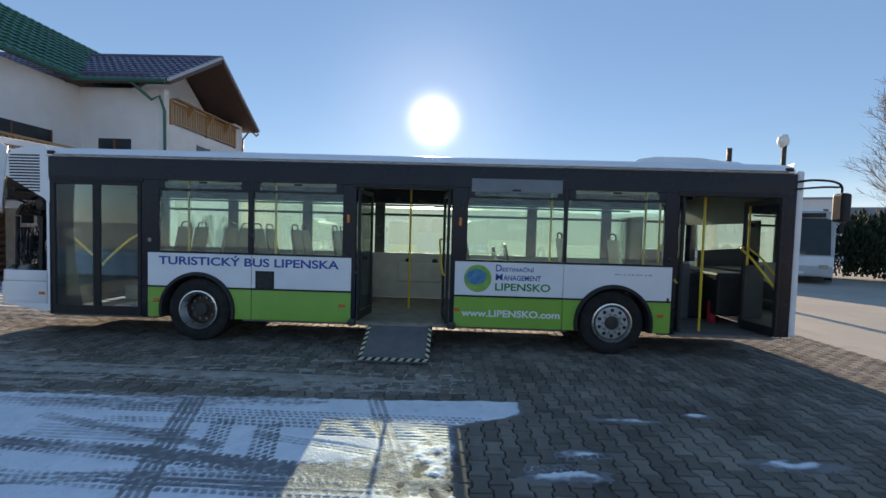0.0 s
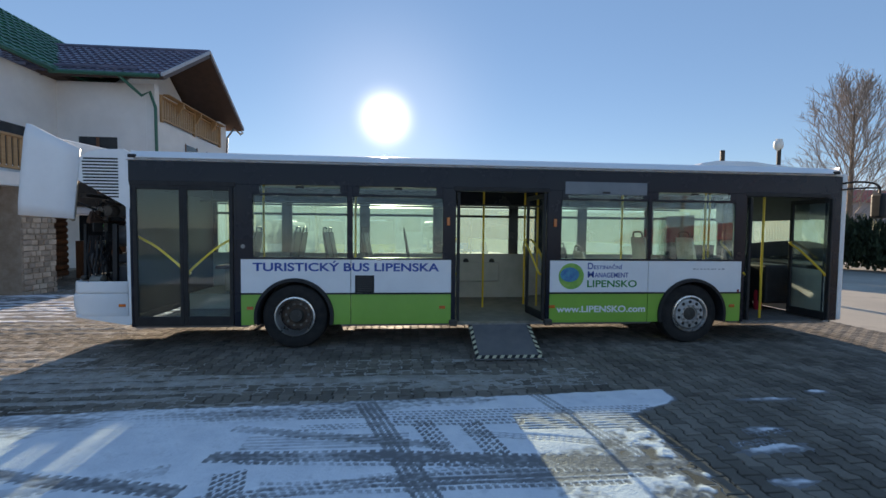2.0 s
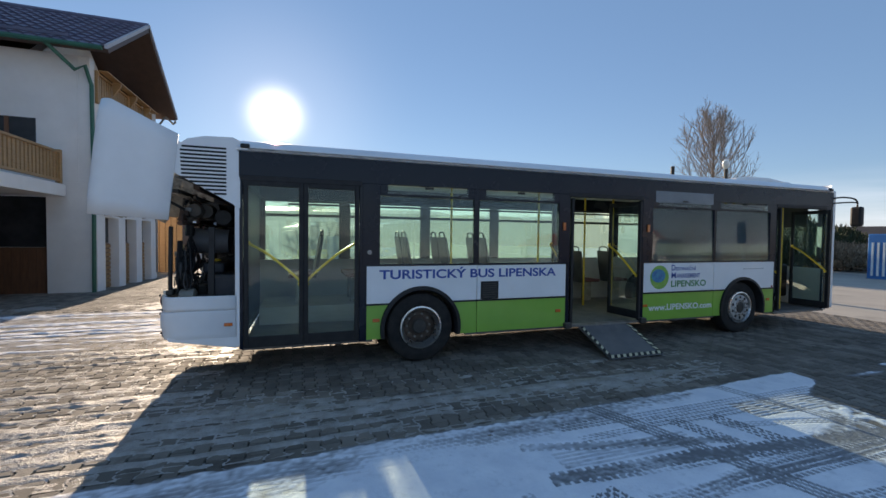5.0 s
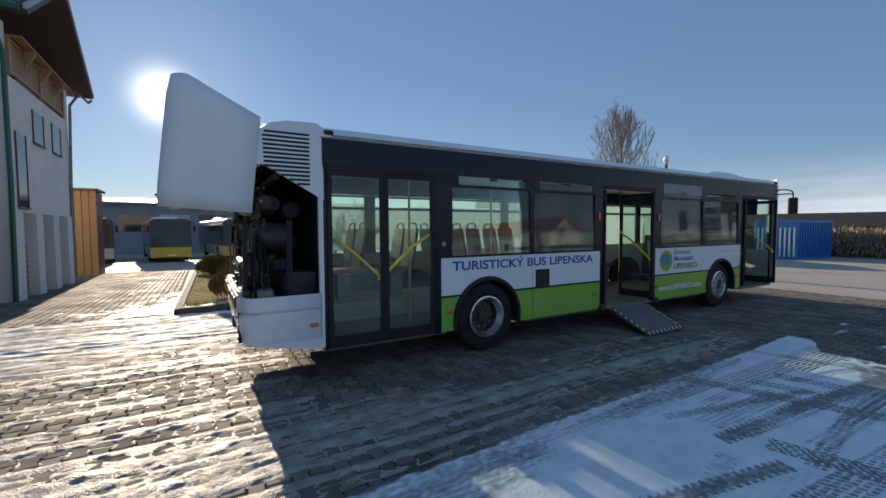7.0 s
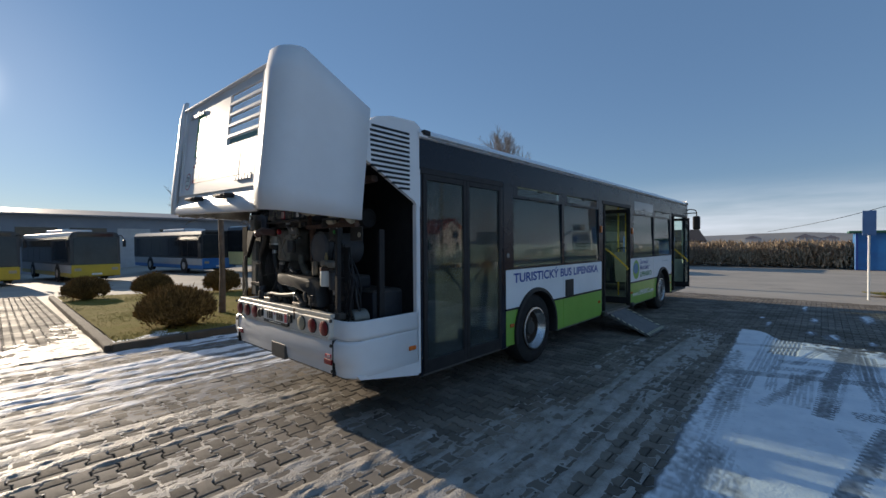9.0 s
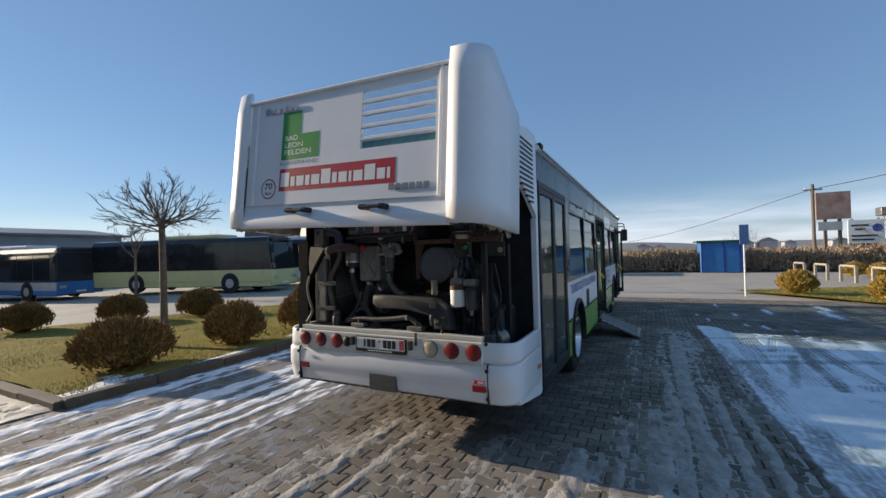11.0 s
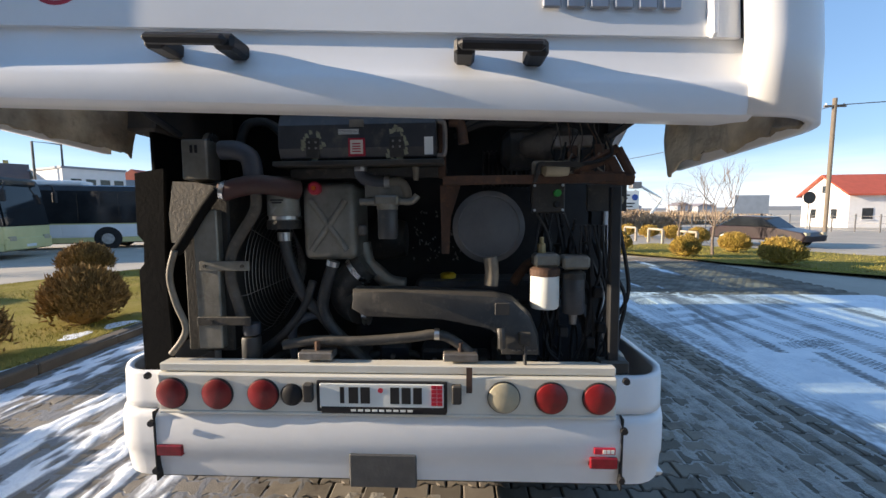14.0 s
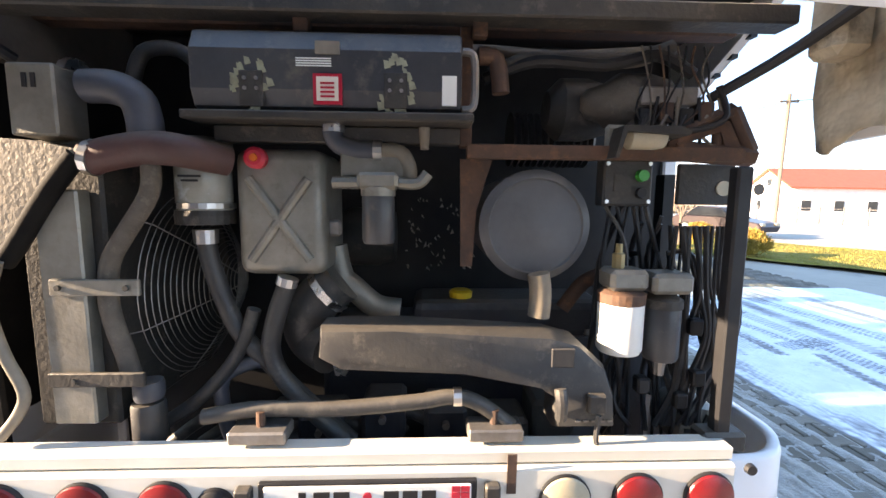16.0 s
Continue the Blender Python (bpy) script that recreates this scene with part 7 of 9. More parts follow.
balustrade("balustrade", (EX + 0.02, EY0 + 0.35), (EX + 0.02, EY1 - 0.5), 5.68, 0.95, WOOD, "pine balcony balustrade")
for y in (17.3, 18.7, 20.1):
    part("rail_bracket", prismed([(EX + 0.08, 6.2), (EX + 0.08, 6.66), (EX + 0.3, 6.66), (EX + 0.3, 6.56)], "y", y - 0.05, y + 0.05), WOOD, house)
part("flower_rail", boxed(EX + 0.08, EX + 0.32, EY0 + 0.35, EY1 - 0.5, 6.662, 6.7, bevel=0.006), WOOD, house, "pine shelf along the balcony rail")


def tiled(name, origin, across, up, wide, long, m, label):
    """A tiled roof slope: courses that step, pans that roll."""
    o, a, u = Vector(origin), Vector(across).normalized(), Vector(up).normalized()
    n = a.cross(u).normalized()
    if n.z < 0:
        n = -n
    rows, cols = int(long / 0.36), int(wide / 0.075)
    vs, fs = [], []
    for j in range(rows):
        for end in (0, 1):
            for i in range(cols + 1):
                lift = 0.055 * (1 - end) + 0.022 * math.sin(i * math.pi / 2) + 0.02
                vs.append(o + a * (wide * i / cols) + u * (long * (j + end * 1.02) / rows) + n * lift)
    for j in range(rows):
        for i in range(cols):
            k = 2 * j * (cols + 1) + i
            fs.append((k, k + 1, k + cols + 2, k + cols + 1))
    for j in range(rows):
        k0 = 2 * j * (cols + 1)
        base = len(vs)
        for i in range(cols + 1):
            vs.append(vs[k0 + i] - n * 0.05)
        for i in range(cols):
            fs.append((base + i, base + i + 1, k0 + i + 1, k0 + i))
    ob = raw(name, [tuple(v) for v in vs], fs, m, house, label)
    under = bmesh.new()
    c = [o, o + a * wide, o + a * wide + u * long, o + u * long]
    lo = [under.verts.new(p) for p in c]
    hi = [under.verts.new(p - n * 0.14) for p in c]
    under.faces.new(lo)
    under.faces.new(hi[::-1])
    for k in range(4):
        under.faces.new((lo[k], hi[k], hi[(k + 1) % 4], lo[(k + 1) % 4]))
    part("roof_deck", under, SOFFIT, ob, "dark brown roof boards")
    return ob


slope = math.hypot(3.5, 2.2)
tiled("roof_slope", (-24, 15.2, 7.02), (1, 0, 0), (0, 3.5, 2.2), 13.4, slope, TILE, "grey-violet tiled roof slope")
tiled("roof_slope", (-24, 22.2, 6.85), (1, 0, 0), (0, -3.5, 2.37), 13.4, math.hypot(3.5, 2.37), TILE, "grey-violet tiled roof slope")
for y0, z0, y1, z1 in ((15.15, 6.98, 18.7, 9.22), (22.25, 6.8, 18.7, 9.22)):
    part("bargeboard", prismed([(y0, z0), (y1, z1), (y1, z1 + 0.12), (y0, z0 + 0.12)], "x", -10.66, -10.58), surf("grey_bargeboard", (0.5, 0.49, 0.52), (0.42, 0.41, 0.44), 3, 0.6), house, "pale grey bargeboard")
part("snow_guard", boxed(-14.5, -11.6, 15.45, 15.5, 7.3, 7.38), TILE, house)
part("snow_guard", boxed(-18, -15.2, 15.45, 15.5, 7.3, 7.38), TILE, house)
part("ridge", tubed([(-24, 18.7, 9.28), (-10.62, 18.7, 9.28)], 0.1, n=8, smooth=1), TILE, house)
part("gutter", tubed([(-14.2, 15.1, 7.0), (-10.7, 15.1, 6.98)], 0.07, n=8, smooth=1), PIPE, house, "green gutter")
part("downpipe", tubed([(-12.0, 15.12, 6.95), (-11.5, 15.5, 6.4), (-11.24, 15.84, 6.1), (-11.24, 15.84, -0.2)], 0.055, n=8, smooth=2), PIPE, house, "green downpipe")
part("far_gutter", tubed([(-10.7, 22.3, 6.75), (-10.75, 22.25, 6.6), (-11.2, 21.7, 6.3), (-11.25, 21.6, 0)], 0.05, n=8, smooth=2), STEEL, house)

# green-roofed wing that stands forward, with a terrace on stone pillars
WX = -14.6
h_box("wall", WX - 0.3, WX, 4.0, EY0, 3.2, 6.95, RENDERED, "white rendered wall")
h_box("wall", WX - 0.3, WX - 0.002, 4.0, EY0, -0.3, 3.2, RENDERED)
win = h_box("window", WX - 0.01, WX + 0.02, 10.4, 14.7, 3.7, 5.0, SHADE, "wide dark window")
for y in (10.4, 11.8, 13.3, 14.66):
    h_box("window_frame", WX, WX + 0.04, y, y + 0.06, 3.7, 5.0, DARKWOOD, "", 0.003, win)
win = h_box("window", -13.9, -12.6, EY0 - 0.02, EY0 + 0.01, 3.5, 5.0, SHADE, "dark balcony door")
h_box("window_frame", -13.3, -13.2, EY0 - 0.04, EY0 - 0.01, 3.5, 5.0, DARKWOOD, "", 0.003, win)
tiled("roof_slope", (-14.1, 3.0, 7.1), (0, 1, 0), (-3.5, 0, 2.9), 12.4, math.hypot(3.5, 2.9), TILEGREEN, "green tiled roof slope")
tiled("roof_slope", (-14.1, 15.38, 7.1), (0, 1, 0), (-3.5, 0, 2.9), 6.0, math.hypot(3.5, 2.9), TILEGREEN, "green tiled roof slope")
part("gutter", tubed([(-14.05, 3, 7.05), (-14.05, 15.2, 7.05)], 0.08, n=8, smooth=1), PIPE, house, "green gutter")
h_box("terrace_slab", WX, -11.85, 5.0, 15.75, 2.75, 3.1, RENDERED, "white terrace slab")
balustrade("balustrade", (-11.95, 5.2), (-11.95, 15.6), 3.1, 0.95, WOOD, "pine terrace balustrade")
garage = h_box("garage_door", -14.2, -12.45, EY0 + 0.1, EY0 + 0.15, -0.3, 1.25, DARKWOOD, "brown boarded door")
for k in range(9):
    part("board", boxed(-14.18 + 0.19 * k, -14.01 + 0.19 * k, EY0 + 0.085, EY0 + 0.1, -0.28, 1.23, bevel=0.003), DARKWOOD, garage)
# shade above the boarded door, put in as a dark sheet
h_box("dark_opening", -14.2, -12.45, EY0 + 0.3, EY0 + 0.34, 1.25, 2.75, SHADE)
for y in (11.6, 7.0):
    pil = h_box("stone_pillar", -12.35, -11.8, y - 0.5, y + 0.5, -0.2, 2.75, STONE, "pillar faced in rough stone")
    rr = random.Random(int(y * 10))
    for k in range(20):
        z, yy = -0.18 + 0.1455 * k, y - 0.49
        while yy < y + 0.42:
            w = rr.uniform(0.11, 0.27)
            part("stone", boxed(-11.8, -11.77 + rr.uniform(0, 0.025), yy, min(yy + w, y + 0.5), z, z + rr.uniform(0.115, 0.135), bevel=0.01), STONE, pil)
            yy += w + 0.015
wall_low = h_box("log_wall", -14.5, -14.4, 5, EY0, 0, 2.7, DARKWOOD, "dark log wall under the terrace")
for k in range(12):
    part("log", lathed([(0.11, 5.0), (0.11, 15.8)], (-14.38, 0, 0.1 + 0.22 * k), "y", 10), DARKWOOD, wall_low)
shed = thing("wooden_shed", "orange-brown boarded wooden gate house beside the white house", "shed", (-11.6, 26.0, -0.3))
for k in range(9):
    part("board", boxed(-13.55 + 0.26 * k, -13.31 + 0.26 * k, 25.6, 25.66, -0.4, 3.5, bevel=0.006), WOOD, shed)
part("frame", boxed(-13.65, -11.26, 25.66, 27.2, -0.4, 3.45), DARKWOOD, shed)
part("roof", boxed(-13.85, -11.15, 25.5, 27.4, 3.5, 3.6), DARKWOOD, shed)

# ---- lawns, bushes, trees ----
def patch(name, outline, lift, material, label, cat, step=0.6, bumpy=0.03):
    """A low bank of ground inside an outline of four corners."""
    a, b, c, d = [Vector((*p, 0)) for p in outline]
    n = int(max((b - a).length, (c - d).length) / step)
    m = int(max((d - a).length, (c - b).length) / step)
    vs, fs = [], []
    for j in range(m + 1):
        for i in range(n + 1):
            u, v = i / n, j / m
            p = (a * (1 - u) + b * u) * (1 - v) + (d * (1 - u) + c * u) * v
            vs.append((p.x, p.y, ground_z(p.x, p.y) + lift + bumpy * noise.noise((p.x * 0.8, p.y * 0.8, 9))))
    for j in range(m):
        for i in range(n):
            k = j * (n + 1) + i
            fs.append((k, k + 1, k + n + 2, k + n + 1))
    return tagged(raw(name, vs, fs, material, None, "", smooth=True), label, cat, kind="structure")


LAWN = [(-7.5, 11.55), (9.0, 11.7), (7.0, 13.6), (-7.3, 23.4)]
patch("lawn_1", LAWN, 0.10, GRASS, "short yellow-green winter lawn", "lawn")
LAWN2 = [(9.4, 2.2), (0.2, -4.75), (4.5, -9.5), (13.0, -3.0)]
patch("lawn_2", LAWN2, 0.06, GRASS, "short yellowed winter lawn", "lawn")


def blades(name, outline, count, seed, label):
    rr = np.random.default_rng(seed)
    a, b, c, d = [np.array(p) for p in outline]
    u, v = rr.random(count), rr.random(count) ** 1.5
    p = (a * (1 - u)[:, None] + b * u[:, None]) * (1 - v)[:, None] + (d * (1 - u)[:, None] + c * u[:, None]) * v[:, None]
    ang, h = rr.random(count) * 6.28, 0.006 + 0.026 * rr.random(count)
    vs, fs = [], []
    for k in range(count):
        x, y = float(p[k, 0]), float(p[k, 1])
        z = ground_z(x, y) + 0.08
        dx, dy = 0.007 * math.cos(ang[k]), 0.007 * math.sin(ang[k])
        vs += [(x - dx, y - dy, z), (x + dx, y + dy, z), (x + dy * 2, y - dx * 2, z + float(h[k]) + 0.02)]
        fs.append((3 * k, 3 * k + 1, 3 * k + 2))
    return tagged(raw(name, vs, fs, BLADE), label, "grass", kind="stuff")


blades("grass_blades", LAWN, 60000, 3, "short blades of winter grass")
blades("lawn_blades", LAWN2, 9000, 4, "short blades of winter grass")


def kerb_line(name, pts, label):
    t = thing(name, label, "kerb", (*pts[0], 0), kind="structure")
    for p, q in zip(pts, pts[1:]):
        d = Vector((q[0] - p[0], q[1] - p[1]))
        n = max(1, int(d.length / 1.0))
        a = math.atan2(d.y, d.x)
        for k in range(n):
            x, y = p[0] + d.x * k / n, p[1] + d.y * k / n
            m = Matrix.Translation((x, y, ground_z(x, y))) @ Matrix.Rotation(a, 4, "Z")
            part("kerb_stone", boxed(0.005, d.length / n - 0.005, -0.08, 0.08, -0.1, 0.12, bevel=0.015, m=m), KERB, t)


kerb_line("kerb_1", [(-7.4, 24.0), (-7.6, 11.35), (9.0, 11.7)], "weathered concrete kerb stones round the lawn")
sheet("kerb_snow", -7.6, 3.0, 11.35, 13.2, 0.06, lambda x, y: 0.10 + 0.05 * (fbm(x * 0.7, y * 1.4, 71.0) - 0.13 - 0.6 * (y - 11.6)), SNOW, "melting rim of snow along the lawn", "snow")


def bush_mesh(name, w, h, count, seed):
    """A dense clump of upright sprays round a dark heart."""
    rr = np.random.default_rng(seed)
    vs, fs = [], []
    lump = [rr.normal(size=3) for _ in range(7)]
    for k in range(count):
        d = rr.normal(size=3)
        d[2] = abs(d[2]) - 0.25
        d /= np.linalg.norm(d)
        bulge = 1 + 0.13 * max(float(d @ (l / np.linalg.norm(l))) ** 3 for l in lump) + rr.normal(0, 0.075)
        reach = (0.74 + 0.26 * rr.random() ** 0.5) * bulge
        c = np.array([d[0] * w * reach, d[1] * w * reach, h * 0.5 + d[2] * h * 0.52 * reach])
        if c[2] < 0.03:
            continue
        grow = d * 0.6 + np.array([0, 0, 0.75]) + rr.normal(0, 0.35, 3)
        grow /= np.linalg.norm(grow)
        side = np.cross(grow, rr.normal(size=3))
        side /= np.linalg.norm(side)
        other = np.cross(grow, side)
        s, l = 0.011 + 0.012 * rr.random(), 0.05 + 0.07 * rr.random()
        b = len(vs)
        for q in (side, -0.5 * side + 0.87 * other, -0.5 * side - 0.87 * other):
            vs.append(tuple(c + q * s))
        vs.append(tuple(c + grow * l))
        fs += [(b, b + 1, b + 3), (b + 1, b + 2, b + 3), (b + 2, b, b + 3)]
    mesh = bpy.data.meshes.new(name)
    mesh.from_pydata(vs, [], fs)
    return mesh


def bush(x, y, w, h, m, label, seed, count=6500):
    b = thing("bush", label, "bush", (x, y, ground_z(x, y) - 0.01), group="clipped bushes on the lawns")
    fol = link("foliage", bush_mesh("foliage", w, h, count, seed), m, b)
    fol.matrix_parent_inverse = Matrix.Identity(4)
    bm = bmesh.new()
    bmesh.ops.create_icosphere(bm, subdivisions=3, radius=1.0)
    for v in bm.verts:
        s = 0.78 + 0.16 * noise.noise(v.co * 2 + Vector((seed, 0, 0)))
        v.co = Vector((v.co.x * w * s, v.co.y * w * s, h * 0.5 + v.co.z * h * 0.48 * s))
    core = part("heart", bm, m, b)
    core.matrix_parent_inverse = Matrix.Identity(4)
    stem = part("stem", tubed([(0, 0, -0.08), (0.02, 0.01, h * 0.4)], 0.03, n=6, smooth=2), BARK, b)
    stem.matrix_parent_inverse = Matrix.Identity(4)


BROWN = "brown-green clipped conifer bush on the lawn"
for k, (x, y, w, h) in enumerate(((-6.35, 12.6, 0.66, 0.9), (-4.47, 12.45, 0.54, 0.95), (-2.72, 12.45, 0.52, 0.95), (-1.5, 18.2, 0.66, 1.0), (-3.05, 19.6, 0.62, 0.95), (-5.0, 20.6, 0.6, 0.9), (-6.75, 21.2, 0.62, 0.85), (2.2, 17.0, 0.6, 1.0), (0.6, 13.0, 0.5, 0.9))):
    bush(x, y, w * 0.86, h * 0.88, TUFT, BROWN, 20 + k)
for k, (x, y, w, h) in enumerate(((8.1, 0.64, 0.55, 0.86), (6.15, -0.98, 0.46, 0.8), (4.1, -2.7, 0.6, 0.84), (7.7, -3.65, 0.52, 0.8), (12.6, -5.0, 0.55, 0.85), (16.9, -5.9, 0.6, 0.85), (18.4, -5.25, 0.6, 0.85), (21.2, -5.1, 0.6, 0.85))):
    bush(x, y, w * 0.84, h * 0.92, TUFTGOLD, "golden clipped conifer bush on the lawn", 50 + k)


def bare_tree(x, y, high, trunk, spread_r, seed, label, depth=5, fork=4, thick=0.06, droop=0.0, fan=1.0):
    """A leafless tree: a tapered trunk that forks again and again."""
    rr = random.Random(seed)
    t = thing("bare_tree", label, "tree", (x, y, ground_z(x, y)))
    vs, fs = [], []

    def limb(p, q, r0, r1, n):
        ahead = (q - p).normalized()
        s = ahead.orthogonal().normalized()
        u = ahead.cross(s)
        b = len(vs)
        for c, r in ((p, r0), (q, r1)):
            for k in range(n):
                a = 2 * math.pi * k / n
                vs.append(tuple(c + (s * math.cos(a) + u * math.sin(a)) * r))
        for k in range(n):
            fs.append((b + k, b + (k + 1) % n, b + n + (k + 1) % n, b + n + k))

    def grow(p, d, length, r, level):
        q = p + d * length
        mid = (p + q) / 2 + Vector((rr.gauss(0, 0.05), rr.gauss(0, 0.05), rr.gauss(0, 0.03))) * length
        n = 5 if level > 3 else 3
        limb(p, mid, r, r * 0.82, n)
        limb(mid, q, r * 0.82, r * 0.62, n)
        if level == 0:
            return
        for k in range(fork if level > 2 else 3):
            a = rr.uniform(0, 6.28)
            tilt = rr.uniform(0.3, 0.8) * (1.1 if level == depth else 0.85) * fan
            s = d.orthogonal().normalized()
            turned = Matrix.Rotation(a, 3, d) @ s
            nd = (d * math.cos(tilt) + turned * math.sin(tilt) + Vector((0, 0, 0.12 - droop))).normalized()
            grow(q if k < 2 else p + (q - p) * rr.uniform(0.45, 0.95), nd, length * rr.uniform(0.62, 0.82), r * 0.58, level - 1)
    first = (high - trunk) * 0.36
    for k in range(fork + 2):
        a = 6.28 * k / (fork + 2) + rr.uniform(-0.3, 0.3)
        tilt = rr.uniform(0.35, 0.95) * spread_r if k else 0.1
        grow(Vector((0, 0, trunk * rr.uniform(0.9, 1.0))), Vector((math.cos(a) * math.sin(tilt), math.sin(a) * math.sin(tilt), math.cos(tilt))), first * rr.uniform(0.8, 1.1), thick * 0.5, depth)
    crown = raw("crown", vs, fs, BARK, t)
    crown.matrix_parent_inverse = Matrix.Identity(4)
    tr = part("trunk", tubed([(0, 0, -0.1), (0.03, 0.02, trunk * 0.5), (0, 0, trunk)], thick, n=10, radii=[thick * 1.25, thick * 0.95, thick * 0.75]), BARK, t, smooth=True)
    tr.matrix_parent_inverse = Matrix.Identity(4)
    return t


PALEBARK = surf("pale_twigs", (0.3, 0.25, 0.21), (0.38, 0.32, 0.27), 3, 0.9)


def twig_tree(x, y, high, clear, reach, seed, label, boughs, twigs, thick, style="oval"):
    """A leafless tree of fine straight twigs: an oval crown round a leader, or a round head on a clipped trunk."""
    rr = random.Random(seed)
    t = thing("bare_tree", label, "tree", (x, y, ground_z(x, y)))
    vs, fs = [], []

    def stick(p, q, r0, r1):
        ahead = (q - p).normalized()
        s = ahead.orthogonal().normalized()
        u = ahead.cross(s)
        b = len(vs)
        for c, r in ((p, r0), (q, r1)):
            for k in range(3):
                a = 2.094 * k
                vs.append(tuple(c + (s * math.cos(a) + u * math.sin(a)) * r))
        for k in range(3):
            fs.append((b + k, b + (k + 1) % 3, b + 3 + (k + 1) % 3, b + 3 + k))

    def sprout(p, d, length, r, level):
        """A limb in two bent pieces with side shoots."""
        mid = p + d * length * 0.5 + Vector((rr.gauss(0, 0.04), rr.gauss(0, 0.04), rr.gauss(0, 0.03))) * length
        bent = (d + Vector((0, 0, 0.16 if style == "oval" else 0.08)) + Vector((rr.gauss(0, 0.1), rr.gauss(0, 0.1), 0))).normalized()
        q = mid + bent * length * 0.5
        stick(p, mid, r, r * 0.75)
        stick(mid, q, r * 0.75, r * 0.35)
        if level:
            for k in range(twigs):
                s = rr.uniform(0.25, 1.0)
                c = p.lerp(mid, s * 2) if s < 0.5 else mid.lerp(q, s * 2 - 1)
                side = Matrix.Rotation(rr.uniform(0, 6.28), 3, d) @ d.orthogonal().normalized()
                tilt = rr.uniform(0.35, 0.85)
                sprout(c, (d * math.cos(tilt) + side * math.sin(tilt) + Vector((0, 0, 0.15))).normalized(), length * rr.uniform(0.3, 0.52) * (1.15 - 0.4 * s), r * 0.5, level - 1)
    for k in range(boughs):
        a = 2.4 * k + rr.uniform(-0.4, 0.4)
        if style == "oval":
            u = (k + 0.5) / boughs
            z = clear + (high - clear) * u * 0.86
            length = reach * (0.35 + 0.65 * math.sin(math.pi * min(1, 0.18 + 0.8 * u)) ** 0.8) * rr.uniform(0.8, 1.1)
            tilt = 0.8 - 0.5 * u
        else:
            z = clear + 0.25 * rr.random()
            tilt = math.acos(1 - 1.02 * (k + 0.5) / boughs)
            length = reach * rr.uniform(0.6, 0.78)
        sprout(Vector((0, 0, z)), Vector((math.cos(a) * math.sin(tilt), math.sin(a) * math.sin(tilt), math.cos(tilt))), length, thick * (0.2 if style == "oval" else 0.26), 2)
    crown = raw("crown", vs, fs, PALEBARK if style == "oval" else BARK, t)
    crown.matrix_parent_inverse = Matrix.Identity(4)
    top = high * 0.9 if style == "oval" else clear + 0.25
    tr = part("trunk", tubed([(0, 0, -0.1), (0.03, 0.02, top * 0.4), (0, 0, top)], thick, n=10, radii=[thick * 1.25, thick * 0.9, thick * (0.15 if style == "oval" else 0.8)]), BARK, t, smooth=True)
    tr.matrix_parent_inverse = Matrix.Identity(4)


twig_tree(-5.12, 13.75, 3.7, 2.35, 1.3, 5, "small leafless tree with a round pollarded crown", 28, 5, 0.07, "round")
twig_tree(41, 37, 16.5, 3.2, 6.6, 8, "tall leafless tree with a fine-twigged oval crown", 48, 10, 0.26)
bare_tree(2.5, 30.0, 4.6, 2.4, 1.1, 6, "small leafless tree beside the parked coaches", 3, 3, 0.07)
bare_tree(6.8, -2.32, 4.0, 1.1, 0.75, 7, "slender leafless young tree on the lawn", 3, 3, 0.05)
bare_tree(11.6, -3.6, 3.2, 1.0, 0.75, 9, "slender leafless young tree on the lawn", 3, 3, 0.05)
bare_tree(42, -3.5, 4.6, 0.8, 0.9, 12, "reddish leafless shrub behind the kiosk", 3, 3, 0.06)
for k, (x, y, h) in enumerate(((30, 74, 8), (42, 80, 9), (-28, 58, 8), (-32, 60, 9), (20, 55, 6))):
    bare_tree(x, y, h, 1.8, 0.8, 30 + k, "leafless tree far behind the parked coaches", 3, 4, 0.14)


def leafy(name, region, count, high, size, m, seed, label, cat, upright=0.6):
    """A belt of countless sprays or stalks inside a box of ground."""
    rr = np.random.default_rng(seed)
    vs, fs = [], []
    (x0, y0), (x1, y1), wide = region
    for k in range(count):
        u = rr.random()
        x, y = x0 + (x1 - x0) * u, y0 + (y1 - y0) * u
        nx, ny = (y1 - y0), -(x1 - x0)
        ln = math.hypot(nx, ny)
        off = (rr.random() - 0.5) * wide
        x, y = x + nx / ln * off, y + ny / ln * off
        top = high * (0.72 + 0.35 * noise.noise((x * 0.35, y * 0.35, seed)) + 0.2 * noise.noise((x * 1.7, y * 1.7, seed)) + 0.2 * rr.random())
        z = ground_z(x, y) + (top * rr.random() ** 0.6 if upright < 0.9 else 0)
        g = rr.normal(0, 0.4, 3) * (1 - upright) + np.array([0, 0, 1.0])
        l = size * (0.6 + 0.8 * rr.random()) if upright < 0.9 else top
        a = rr.random() * 6.28
        w = size * 0.22 if upright < 0.9 else size
        b = len(vs)
        dx, dy = w * math.cos(a), w * math.sin(a)
        lean = rr.normal(0, (0.12 if upright < 0.9 else 0.18) * l, 2)
        vs += [(x - dx, y - dy, z), (x + dx, y + dy, z), (x + g[0] * l + lean[0], y + g[1] * l + lean[1], z + l), (x - dy, y + dx, z + l * 0.2)]
        fs += [(b, b + 1, b + 2), (b, b + 3, b + 2)]
    return tagged(raw(name, vs, fs, m), label, cat, kind="stuff")


